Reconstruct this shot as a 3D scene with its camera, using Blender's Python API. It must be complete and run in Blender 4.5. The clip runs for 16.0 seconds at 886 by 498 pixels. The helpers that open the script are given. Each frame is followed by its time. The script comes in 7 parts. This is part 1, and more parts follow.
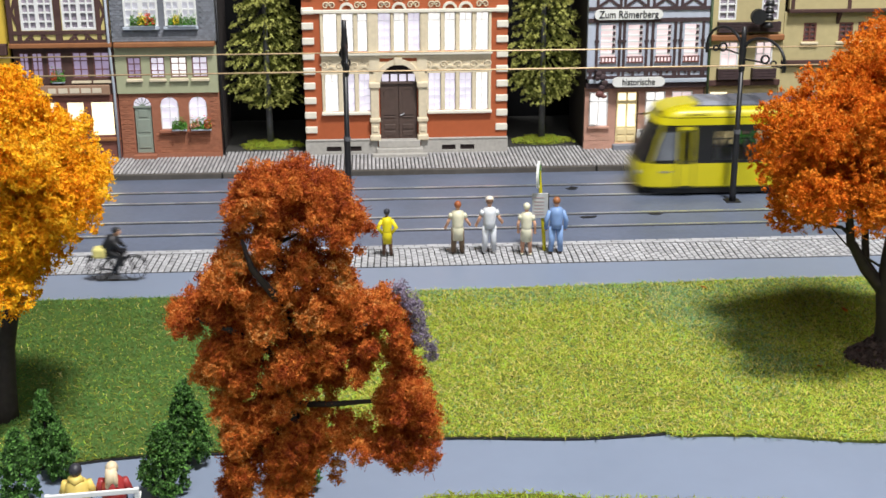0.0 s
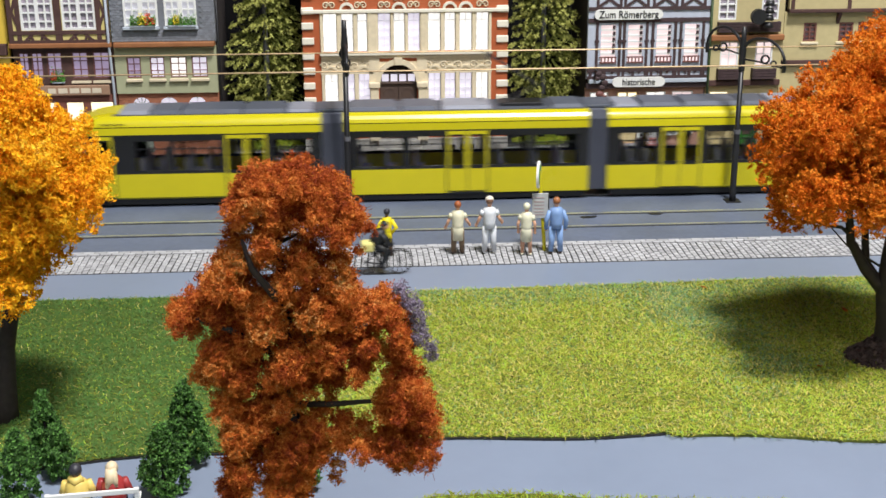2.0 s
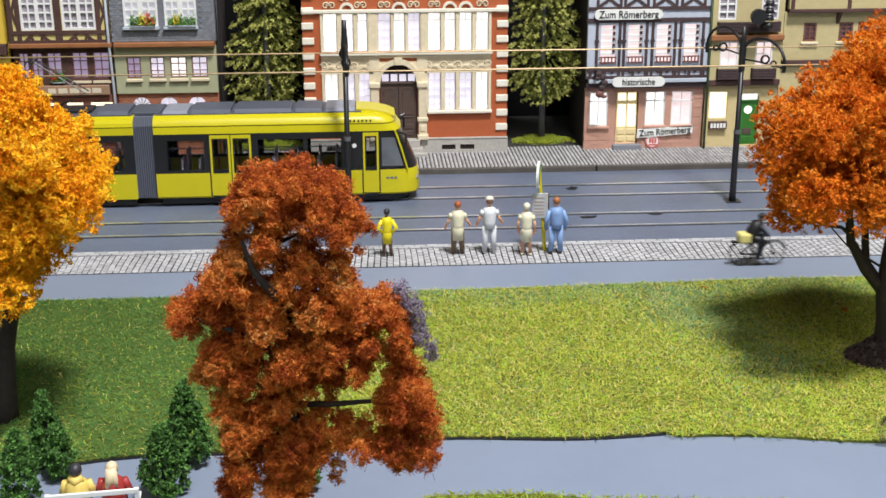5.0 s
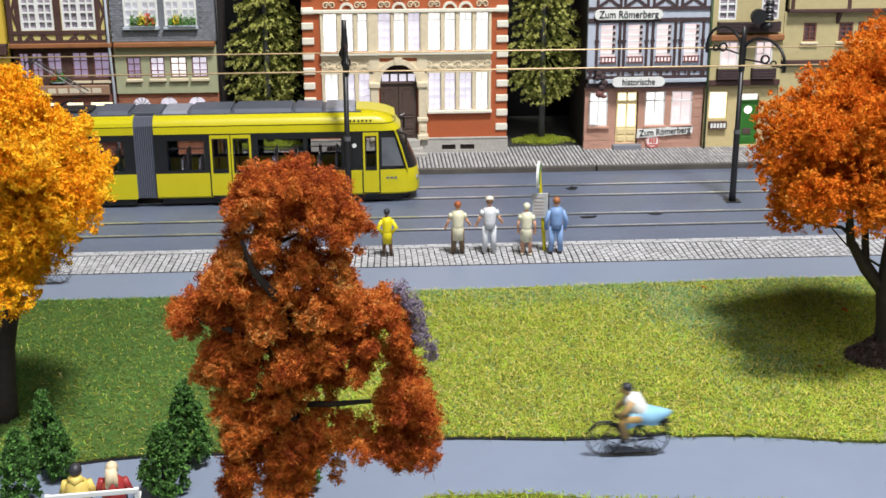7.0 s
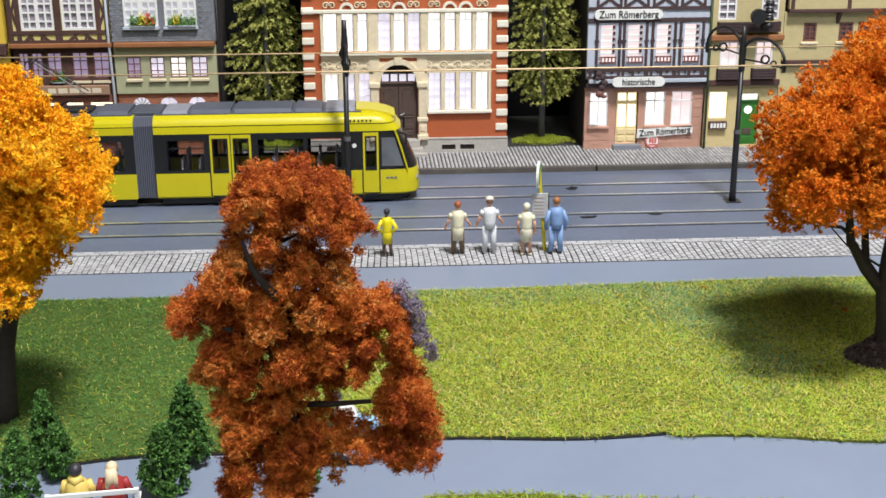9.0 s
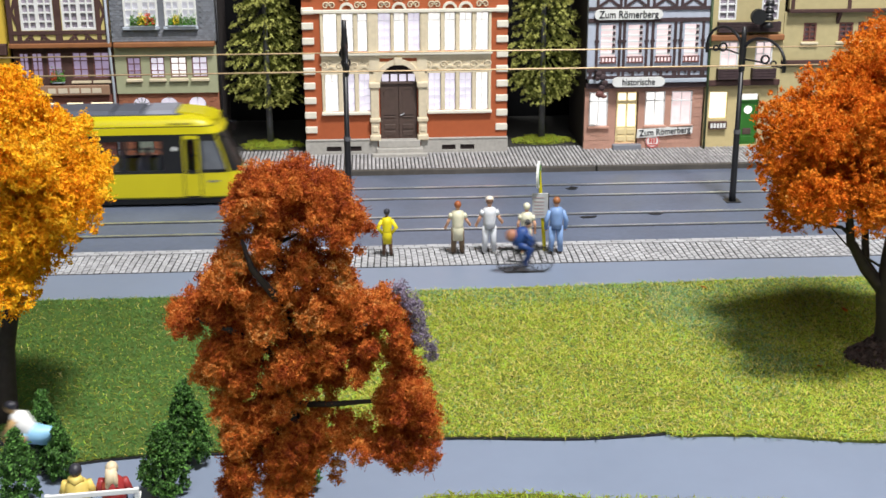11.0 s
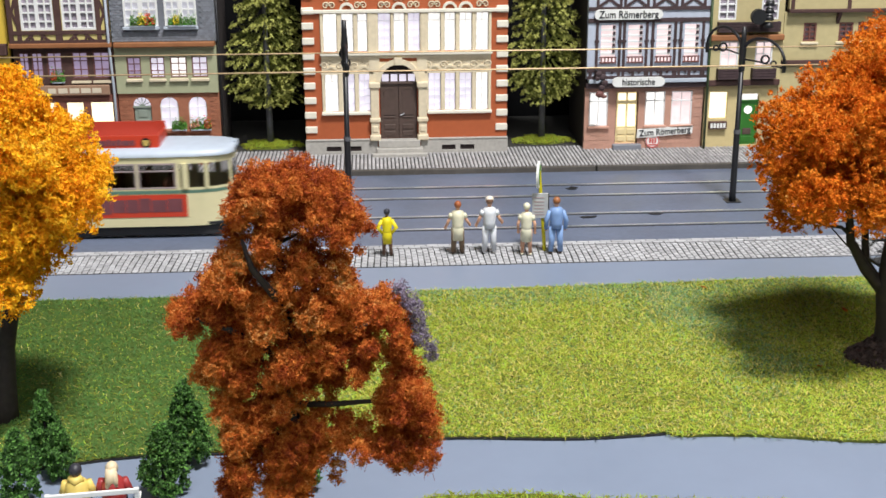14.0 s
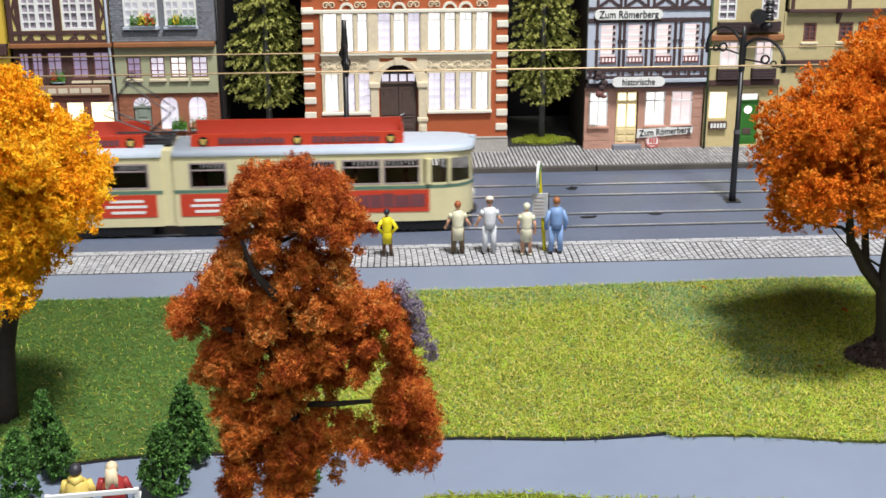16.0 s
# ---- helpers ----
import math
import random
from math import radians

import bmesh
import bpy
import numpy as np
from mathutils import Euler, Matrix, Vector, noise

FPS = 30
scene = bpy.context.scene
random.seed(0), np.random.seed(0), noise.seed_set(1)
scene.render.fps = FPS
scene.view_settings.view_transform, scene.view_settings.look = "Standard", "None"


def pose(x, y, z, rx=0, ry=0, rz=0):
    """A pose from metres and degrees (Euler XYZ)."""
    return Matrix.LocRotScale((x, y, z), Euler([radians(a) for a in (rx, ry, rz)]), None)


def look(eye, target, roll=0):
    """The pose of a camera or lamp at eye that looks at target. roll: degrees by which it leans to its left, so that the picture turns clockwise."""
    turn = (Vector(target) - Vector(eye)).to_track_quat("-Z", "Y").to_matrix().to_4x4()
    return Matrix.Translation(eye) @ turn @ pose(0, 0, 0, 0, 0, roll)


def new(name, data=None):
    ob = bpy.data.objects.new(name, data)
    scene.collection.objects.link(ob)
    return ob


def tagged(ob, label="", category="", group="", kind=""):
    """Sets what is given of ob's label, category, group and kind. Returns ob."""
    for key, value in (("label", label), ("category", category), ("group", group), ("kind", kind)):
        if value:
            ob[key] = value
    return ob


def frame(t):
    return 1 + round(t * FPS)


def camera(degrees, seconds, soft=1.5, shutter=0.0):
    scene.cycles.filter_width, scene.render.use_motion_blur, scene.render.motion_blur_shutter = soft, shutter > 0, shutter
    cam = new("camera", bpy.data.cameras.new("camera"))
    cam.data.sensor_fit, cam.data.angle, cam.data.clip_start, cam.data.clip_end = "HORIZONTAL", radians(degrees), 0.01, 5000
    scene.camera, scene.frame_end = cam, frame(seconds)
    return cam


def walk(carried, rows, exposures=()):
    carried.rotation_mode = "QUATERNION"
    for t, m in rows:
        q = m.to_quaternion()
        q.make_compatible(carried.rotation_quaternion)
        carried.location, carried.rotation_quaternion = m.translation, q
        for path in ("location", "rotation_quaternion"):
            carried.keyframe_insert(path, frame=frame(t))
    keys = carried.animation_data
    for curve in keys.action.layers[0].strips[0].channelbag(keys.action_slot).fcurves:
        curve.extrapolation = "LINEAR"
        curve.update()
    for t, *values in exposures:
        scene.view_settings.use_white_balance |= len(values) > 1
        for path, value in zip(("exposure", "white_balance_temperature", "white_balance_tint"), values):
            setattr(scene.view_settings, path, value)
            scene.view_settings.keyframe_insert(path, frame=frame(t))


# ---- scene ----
# A model tramway at 1:87. Lengths below are in centimetres; U turns them into metres.
U = 0.01


# ---- camera ----
def eye_pose():
    th, ya, ro = radians(18.187), radians(3.401), radians(-0.271)
    w = Vector((math.sin(ya) * math.cos(th), math.cos(ya) * math.cos(th), -math.sin(th)))
    r = Vector((math.cos(ya), -math.sin(ya), 0))
    u = r.cross(w)
    r2 = math.cos(ro) * r + math.sin(ro) * u
    u2 = math.cos(ro) * u - math.sin(ro) * r
    m = Matrix((r2, u2, -w)).transposed().to_4x4()
    m.translation = (0, 0, 13.696 * U)
    return m


cam = camera(39.676, 16.0, soft=1.6, shutter=1.0)
walk(cam, [(0.0, eye_pose()), (16.0, eye_pose())], exposures=[(0.0, 0.0), (16.0, 0.0)])

# ---- light: an exhibition hall's overhead lamp and an added front fill ----
world = bpy.data.worlds.new("world")
scene.world = world
world.use_nodes = True
world.node_tree.nodes["Background"].inputs[0].default_value = (0.92, 0.95, 1.0, 1)
world.node_tree.nodes["Background"].inputs[1].default_value = 0.25


def unseen_lamp(name, x, y, z, tx, ty, w, h, watts, colour):
    la = bpy.data.lights.new(name, "AREA")
    la.shape, la.size, la.size_y, la.energy, la.color = "RECTANGLE", w * U, h * U, watts, colour
    ob = new(name, la)
    ob.matrix_world = look((x * U, y * U, z * U), (tx * U, ty * U, 0))
    return tagged(ob, "unseen bright lamp panel in the hall, aimed at the layout", "lamp", kind="structure")


unseen_lamp("unseen_lamp", 20, 6, 95, 8, 36, 15, 15, 16.0, (1.0, 0.985, 0.965))
# front fill, added to brighten the trees and house fronts
unseen_lamp("unseen_lamp", 14, -45, 80, 4, 34, 90, 40, 4.8, (0.95, 0.98, 1.0))


# ---- materials ----
def mat(name, col, rough=0.6, metal=0.0, var=0.18, scale=3.0, bump=0.15, piece=0.0, island=0.0, hue=0.0, spec=0.5,
        coat=0.0, col2=None, coarse=0.4, detail=4.0, thin=0.0):
    """Principled surface; var: tone variation; scale: grains a centimetre; piece / island: spread of tone from object to object / shell to shell."""
    m = bpy.data.materials.new(name)
    m.use_nodes = True
    nt = m.node_tree
    n, l = nt.nodes, nt.links
    b = n["Principled BSDF"]
    b.inputs["Roughness"].default_value = rough
    b.inputs["Metallic"].default_value = metal
    b.inputs["Specular IOR Level"].default_value = spec
    b.inputs["Coat Weight"].default_value = coat
    co = n.new("ShaderNodeTexCoord")
    fine = n.new("ShaderNodeTexNoise")
    fine.inputs["Scale"].default_value = scale * 100
    fine.inputs["Detail"].default_value = detail
    big = n.new("ShaderNodeTexNoise")
    big.inputs["Scale"].default_value = scale * 100 * 0.13
    big.inputs["Detail"].default_value = 3
    l.new(co.outputs["Object"], fine.inputs["Vector"])
    l.new(co.outputs["Object"], big.inputs["Vector"])
    mixv = n.new("ShaderNodeMix")
    mixv.inputs[0].default_value = coarse
    l.new(fine.outputs["Fac"], mixv.inputs[2])
    l.new(big.outputs["Fac"], mixv.inputs[3])
    ramp = n.new("ShaderNodeMapRange")
    ramp.inputs[1].default_value, ramp.inputs[2].default_value = 0.3, 0.7
    ramp.inputs[3].default_value, ramp.inputs[4].default_value = 1 - var, 1 + var
    l.new(mixv.outputs[0], ramp.inputs[0])
    value = ramp.outputs[0]
    hsv = n.new("ShaderNodeHueSaturation")
    if col2:
        cm = n.new("ShaderNodeMix")
        cm.data_type = "RGBA"
        cm.inputs[6].default_value = (*col, 1)
        cm.inputs[7].default_value = (*col2, 1)
        if island or piece:
            src = n.new("ShaderNodeNewGeometry").outputs["Random Per Island"] if island else n.new("ShaderNodeObjectInfo").outputs["Random"]
            l.new(src, cm.inputs[0])
        else:
            st = n.new("ShaderNodeMapRange")
            st.inputs[1].default_value, st.inputs[2].default_value = 0.38, 0.62
            l.new(mixv.outputs[0], st.inputs[0])
            l.new(st.outputs[0], cm.inputs[0])
        l.new(cm.outputs[2], hsv.inputs["Color"])
    else:
        hsv.inputs["Color"].default_value = (*col, 1)
    if piece or island:
        src = n.new("ShaderNodeNewGeometry").outputs["Random Per Island"] if island else n.new("ShaderNodeObjectInfo").outputs["Random"]
        k = piece or island
        r2 = n.new("ShaderNodeMapRange")
        r2.inputs[3].default_value, r2.inputs[4].default_value = 1 - k, 1 + k
        l.new(src, r2.inputs[0])
        mul = n.new("ShaderNodeMath")
        mul.operation = "MULTIPLY"
        l.new(value, mul.inputs[0])
        l.new(r2.outputs[0], mul.inputs[1])
        value = mul.outputs[0]
        if hue:
            r3 = n.new("ShaderNodeMapRange")
            r3.inputs[3].default_value, r3.inputs[4].default_value = 0.5 - hue, 0.5 + hue
            l.new(src, r3.inputs[0])
            l.new(r3.outputs[0], hsv.inputs["Hue"])
    l.new(value, hsv.inputs["Value"])
    l.new(hsv.outputs[0], b.inputs["Base Color"])
    if thin:
        # thin leaves and fibres let some light through
        tr = n.new("ShaderNodeBsdfTranslucent")
        l.new(hsv.outputs[0], tr.inputs["Color"])
        sh = n.new("ShaderNodeMixShader")
        sh.inputs[0].default_value = thin
        l.new(b.outputs[0], sh.inputs[1])
        l.new(tr.outputs[0], sh.inputs[2])
        l.new(sh.outputs[0], n["Material Output"].inputs["Surface"])
    rr = n.new("ShaderNodeMapRange")
    rr.inputs[3].default_value, rr.inputs[4].default_value = max(0.02, rough - 0.1), min(1, rough + 0.1)
    l.new(big.outputs["Fac"], rr.inputs[0])
    l.new(rr.outputs[0], b.inputs["Roughness"])
    if bump:
        bp = n.new("ShaderNodeBump")
        bp.inputs["Strength"].default_value = bump
        bp.inputs["Distance"].default_value = 0.0004
        l.new(fine.outputs["Fac"], bp.inputs["Height"])
        l.new(bp.outputs[0], b.inputs["Normal"])
    return m


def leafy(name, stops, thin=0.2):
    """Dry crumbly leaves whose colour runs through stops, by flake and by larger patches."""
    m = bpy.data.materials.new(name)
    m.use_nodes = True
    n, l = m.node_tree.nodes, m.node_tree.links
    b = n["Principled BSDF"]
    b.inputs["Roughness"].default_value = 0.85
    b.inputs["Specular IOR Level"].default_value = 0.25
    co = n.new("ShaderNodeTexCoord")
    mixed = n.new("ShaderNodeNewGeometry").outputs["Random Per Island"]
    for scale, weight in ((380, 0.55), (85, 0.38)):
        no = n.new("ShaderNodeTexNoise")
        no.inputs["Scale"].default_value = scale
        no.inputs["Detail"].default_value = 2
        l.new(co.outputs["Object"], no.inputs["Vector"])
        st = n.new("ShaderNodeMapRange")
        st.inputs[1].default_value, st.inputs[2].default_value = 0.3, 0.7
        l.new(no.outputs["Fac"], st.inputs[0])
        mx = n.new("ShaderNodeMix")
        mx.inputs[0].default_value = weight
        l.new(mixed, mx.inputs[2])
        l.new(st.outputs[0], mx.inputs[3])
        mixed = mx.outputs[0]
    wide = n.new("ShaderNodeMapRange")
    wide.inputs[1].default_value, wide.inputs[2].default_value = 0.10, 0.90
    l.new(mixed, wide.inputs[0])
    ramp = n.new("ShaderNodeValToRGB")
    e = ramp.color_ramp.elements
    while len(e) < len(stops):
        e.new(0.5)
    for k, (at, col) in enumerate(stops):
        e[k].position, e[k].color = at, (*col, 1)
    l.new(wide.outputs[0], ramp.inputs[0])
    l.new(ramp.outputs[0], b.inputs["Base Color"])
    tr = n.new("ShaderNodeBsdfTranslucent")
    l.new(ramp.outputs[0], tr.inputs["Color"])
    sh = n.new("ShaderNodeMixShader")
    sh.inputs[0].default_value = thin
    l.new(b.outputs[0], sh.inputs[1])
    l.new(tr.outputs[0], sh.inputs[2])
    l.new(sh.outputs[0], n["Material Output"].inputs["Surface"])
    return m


def glow(name, col, strength, var=0.15, scale=1.5):
    """A translucent pane lit from inside its house."""
    m = bpy.data.materials.new(name)
    m.use_nodes = True
    n, l = m.node_tree.nodes, m.node_tree.links
    b = n["Principled BSDF"]
    b.inputs["Base Color"].default_value = (*[c * 0.35 for c in col], 1)
    b.inputs["Roughness"].default_value = 0.4
    b.inputs["Emission Color"].default_value = (*col, 1)
    no = n.new("ShaderNodeTexNoise")
    no.inputs["Scale"].default_value = scale * 100
    co = n.new("ShaderNodeTexCoord")
    l.new(co.outputs["Object"], no.inputs["Vector"])
    mr = n.new("ShaderNodeMapRange")
    mr.inputs[1].default_value, mr.inputs[2].default_value = 0.3, 0.7
    mr.inputs[3].default_value, mr.inputs[4].default_value = strength * (1 - var), strength * (1 + var)
    l.new(no.outputs["Fac"], mr.inputs[0])
    l.new(mr.outputs[0], b.inputs["Emission Strength"])
    return m


def glass(name, col=(0.8, 0.85, 0.85), rough=0.05):
    m = bpy.data.materials.new(name)
    m.use_nodes = True
    b = m.node_tree.nodes["Principled BSDF"]
    b.inputs["Base Color"].default_value = (*col, 1)
    b.inputs["Roughness"].default_value = rough
    b.inputs["Transmission Weight"].default_value = 1.0
    b.inputs["IOR"].default_value = 1.15
    return m


M = {
    "asphalt": mat("asphalt", (0.118, 0.141, 0.202), 0.46, var=0.2, scale=4, bump=0.12, coarse=0.6),
    "path": mat("path", (0.20, 0.24, 0.325), 0.38, var=0.05, scale=2, bump=0.04, coarse=0.7),
    "sett": mat("sett", (0.415, 0.415, 0.435), 0.75, var=0.16, scale=8, bump=0.3, piece=0.16),
    "sett_field": mat("sett_field", (0.415, 0.415, 0.435), 0.75, var=0.16, scale=8, bump=0.3, island=0.16),
    "paving": mat("paving", (0.38, 0.37, 0.38), 0.8, var=0.2, scale=5, bump=0.3, island=0.2),
    "joint": mat("joint", (0.035, 0.033, 0.03), 0.9, scale=10),
    "kerb": mat("kerb", (0.085, 0.075, 0.065), 0.7, var=0.35, scale=3, bump=0.2, coarse=0.6),
    # steel tone varies along the rails, standing in for broken reflections
    "steel": mat("steel", (0.88, 0.92, 1.0), 0.32, metal=0.85, var=0.5, scale=0.7, bump=0.03),
    "groove": mat("groove", (0.012, 0.012, 0.014), 0.6),
    "soil": mat("soil", (0.07, 0.045, 0.04), 0.95, var=0.4, scale=6, bump=0.8, island=0.4),
    "felt": mat("felt", (0.11, 0.135, 0.018), 0.95, var=0.3, scale=6, bump=0.5),
    "grass": mat("grass", (0.55, 0.53, 0.045), 0.7, var=0.2, scale=1.0, bump=0, island=0.5, hue=0.014, col2=(0.28, 0.40, 0.035), thin=0.25),
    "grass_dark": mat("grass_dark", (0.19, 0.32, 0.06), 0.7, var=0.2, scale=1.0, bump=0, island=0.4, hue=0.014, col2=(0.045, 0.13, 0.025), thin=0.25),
    "grass_blue": mat("grass_blue", (0.30, 0.44, 0.20), 0.7, var=0.2, scale=1.0, bump=0, island=0.35, hue=0.014, col2=(0.17, 0.33, 0.14), thin=0.25),
    "grass_straw": mat("grass_straw", (0.80, 0.72, 0.28), 0.7, var=0.15, scale=1.0, bump=0, island=0.3, hue=0.012, col2=(0.62, 0.46, 0.10), thin=0.25),
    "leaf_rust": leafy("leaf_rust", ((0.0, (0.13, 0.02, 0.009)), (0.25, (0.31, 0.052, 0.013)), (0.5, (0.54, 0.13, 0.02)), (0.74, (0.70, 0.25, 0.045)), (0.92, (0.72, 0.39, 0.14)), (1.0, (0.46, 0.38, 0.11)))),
    "leaf_orange": leafy("leaf_orange", ((0.0, (0.40, 0.06, 0.004)), (0.3, (0.64, 0.15, 0.007)), (0.6, (0.76, 0.23, 0.012)), (0.85, (0.82, 0.33, 0.04)), (1.0, (0.72, 0.39, 0.10)))),
    "leaf_yellow": leafy("leaf_yellow", ((0.0, (0.62, 0.17, 0.004)), (0.3, (0.86, 0.36, 0.008)), (0.65, (0.93, 0.54, 0.016)), (0.9, (0.95, 0.66, 0.06)), (1.0, (0.85, 0.66, 0.16)))),
    "leaf_purple": mat("leaf_purple", (0.36, 0.30, 0.38), 0.9, var=0.25, bump=0, island=0.5, col2=(0.16, 0.13, 0.20), thin=0.2),
    "needle": mat("needle", (0.085, 0.105, 0.013), 0.8, var=0.25, scale=1.0, bump=0, island=0.4, hue=0.015, col2=(0.21, 0.22, 0.035), thin=0.25),
    "box_leaf": mat("box_leaf", (0.03, 0.085, 0.02), 0.7, var=0.3, scale=3.0, bump=0, island=0.4, col2=(0.12, 0.28, 0.05), thin=0.25),
    "bark": mat("bark", (0.030, 0.022, 0.020), 0.8, var=0.4, scale=5, bump=0.6),
    "bark_grey": mat("bark_grey", (0.10, 0.10, 0.11), 0.8, var=0.3, scale=5, bump=0.4),
    "black_board": mat("black_board", (0.004, 0.004, 0.005), 0.9, var=0.2, bump=0, spec=0.2),
    "iron": mat("iron", (0.013, 0.013, 0.016), 0.42, var=0.3, scale=4, bump=0.08),
    "wire": mat("wire", (0.34, 0.24, 0.13), 0.4, metal=0.5, var=0.2),
    "plaster_hall": mat("plaster_hall", (0.42, 0.42, 0.43), 0.9, var=0.05, scale=0.05, bump=0),
    "yellow_paint": mat("yellow_paint", (0.55, 0.48, 0.008), 0.32, var=0.04, scale=2, bump=0.01),
    "tram_black": mat("tram_black", (0.010, 0.010, 0.012), 0.3, var=0.2, bump=0.01),
    "grey_roof": mat("grey_roof", (0.075, 0.085, 0.11), 0.5, var=0.15, scale=2, bump=0.03),
    "bellows": mat("bellows", (0.13, 0.14, 0.18), 0.6, var=0.1, scale=2, bump=0.03),
    "red_plaster": mat("red_plaster", (0.40, 0.095, 0.03), 0.65, var=0.07, scale=4, bump=0.06),
}

# ---- mesh helpers ----
def box(bm, x0, x1, y0, y1, z0, z1, bevel=0.0):
    v = [bm.verts.new((x, y, z)) for z in (z0, z1) for y in (y0, y1) for x in (x0, x1)]
    fs = [bm.faces.new([v[i] for i in q]) for q in ((0, 2, 3, 1), (4, 5, 7, 6), (0, 1, 5, 4), (2, 6, 7, 3), (0, 4, 6, 2), (1, 3, 7, 5))]
    if bevel:
        es = {e for f in fs for e in f.edges}
        bmesh.ops.bevel(bm, geom=list(es), offset=bevel, segments=2, affect="EDGES", profile=0.5)
    return bm


def B(*a, bevel=0.0):
    return box(bmesh.new(), *a, bevel=bevel)


def tube(bm, pts, radii, n=8, cap=True):
    """A round limb through pts with a radius at each."""
    pts = [Vector(q) for q in pts]
    if not hasattr(radii, "__len__"):
        radii = [radii] * len(pts)
    rings = []
    side = None
    for i, q in enumerate(pts):
        d = (pts[min(i + 1, len(pts) - 1)] - pts[max(i - 1, 0)]).normalized()
        ref = side if side is not None else (Vector((0, 0, 1)) if abs(d.z) < 0.9 else Vector((1, 0, 0)))
        a = d.cross(ref).normalized() if side is None else (ref - d * ref.dot(d)).normalized()
        side = a
        b = d.cross(a)
        rings.append([bm.verts.new(q + radii[i] * (math.cos(2 * math.pi * k / n) * a + math.sin(2 * math.pi * k / n) * b)) for k in range(n)])
    for r0, r1 in zip(rings, rings[1:]):
        for k in range(n):
            bm.faces.new((r0[k], r0[(k + 1) % n], r1[(k + 1) % n], r1[k]))
    if cap:
        bm.faces.new(rings[0][::-1])
        bm.faces.new(rings[-1])
    return bm


def Tb(pts, radii, n=8):
    return tube(bmesh.new(), pts, radii, n)


def prism(bm, poly, a0, a1, axis="y"):
    """Extrudes a polygon of (x, z) along y, or of (x, y) along z, or of (y, z) along x."""
    def at(q, a):
        return {"y": (q[0], a, q[1]), "z": (q[0], q[1], a), "x": (a, q[0], q[1])}[axis]
    v0 = [bm.verts.new(at(q, a0)) for q in poly]
    v1 = [bm.verts.new(at(q, a1)) for q in poly]
    n = len(poly)
    bm.faces.new(v0)
    bm.faces.new(v1[::-1])
    for i in range(n):
        bm.faces.new((v0[i], v1[i], v1[(i + 1) % n], v0[(i + 1) % n]))
    return bm


def Pr(poly, a0, a1, axis="y"):
    return prism(bmesh.new(), poly, a0, a1, axis)


def ball(bm, x, y, z, rx, ry=None, rz=None, seg=10, rot=None):
    m = Matrix.Translation((x, y, z)) @ (rot.to_4x4() if rot else Matrix()) @ Matrix.Diagonal((rx, ry or rx, rz or rx, 1))
    bmesh.ops.create_uvsphere(bm, u_segments=seg, v_segments=max(5, seg * 2 // 3), radius=1, matrix=m)
    return bm


def arc(cx, cz, r, a0, a1, n=10):
    return [(cx + r * math.cos(radians(a0 + (a1 - a0) * i / n)), cz + r * math.sin(radians(a0 + (a1 - a0) * i / n))) for i in range(n + 1)]


def mesh_of(name, bm, material, smooth=False):
    bmesh.ops.recalc_face_normals(bm, faces=bm.faces)
    bmesh.ops.scale(bm, vec=(U, U, U), verts=bm.verts)
    me = bpy.data.meshes.new(name)
    bm.to_mesh(me)
    bm.free()
    me.materials.append(material)
    if smooth:
        for q in me.polygons:
            q.use_smooth = True
    return me


def part(name, bm, material, parent=None, label="", smooth=False):
    ob = new(name, mesh_of(name, bm, material, smooth))
    ob.parent = parent
    return tagged(ob, label)


def thing(name, x, y, z, label, category, group="", kind="", rz=0):
    ob = new(name)
    ob.empty_display_size = 0.01
    ob.matrix_world = pose(x * U, y * U, z * U, 0, 0, rz)
    return tagged(ob, label, category, group, kind)


def solid(name, bm, material, label, category, kind="", group="", smooth=False):
    return tagged(part(name, bm, material, smooth=smooth), label, category, group, kind)


def raw(name, verts, faces, material, parent=None):
    """A mesh from arrays, in centimetres."""
    me = bpy.data.meshes.new(name)
    me.from_pydata((np.asarray(verts) * U).tolist(), [], faces.tolist() if hasattr(faces, "tolist") else faces)
    me.materials.append(material)
    ob = new(name, me)
    ob.parent = parent
    return ob


BOXF = np.array([(0, 2, 3, 1), (4, 5, 7, 6), (0, 1, 5, 4), (2, 6, 7, 3), (0, 4, 6, 2), (1, 3, 7, 5)])


def many_blocks(name, cells, material, parent=None, c=0.03):
    """Blocks with chamfered tops: cells of x0, x1, y0, y1, z0, z1; c: the chamfer."""
    V, F = [], []
    for x0, x1, y0, y1, z0, z1 in cells:
        k = len(V)
        V += [(x0, y0, z0), (x1, y0, z0), (x1, y1, z0), (x0, y1, z0), (x0, y0, z1 - c), (x1, y0, z1 - c), (x1, y1, z1 - c), (x0, y1, z1 - c),
              (x0 + c, y0 + c, z1), (x1 - c, y0 + c, z1), (x1 - c, y1 - c, z1), (x0 + c, y1 - c, z1)]
        for a in (0, 4):
            F += [(k + a + i, k + a + (i + 1) % 4, k + a + 4 + (i + 1) % 4, k + a + 4 + i) for i in range(4)]
        F.append((k + 8, k + 9, k + 10, k + 11))
    return raw(name, V, F, material, parent)


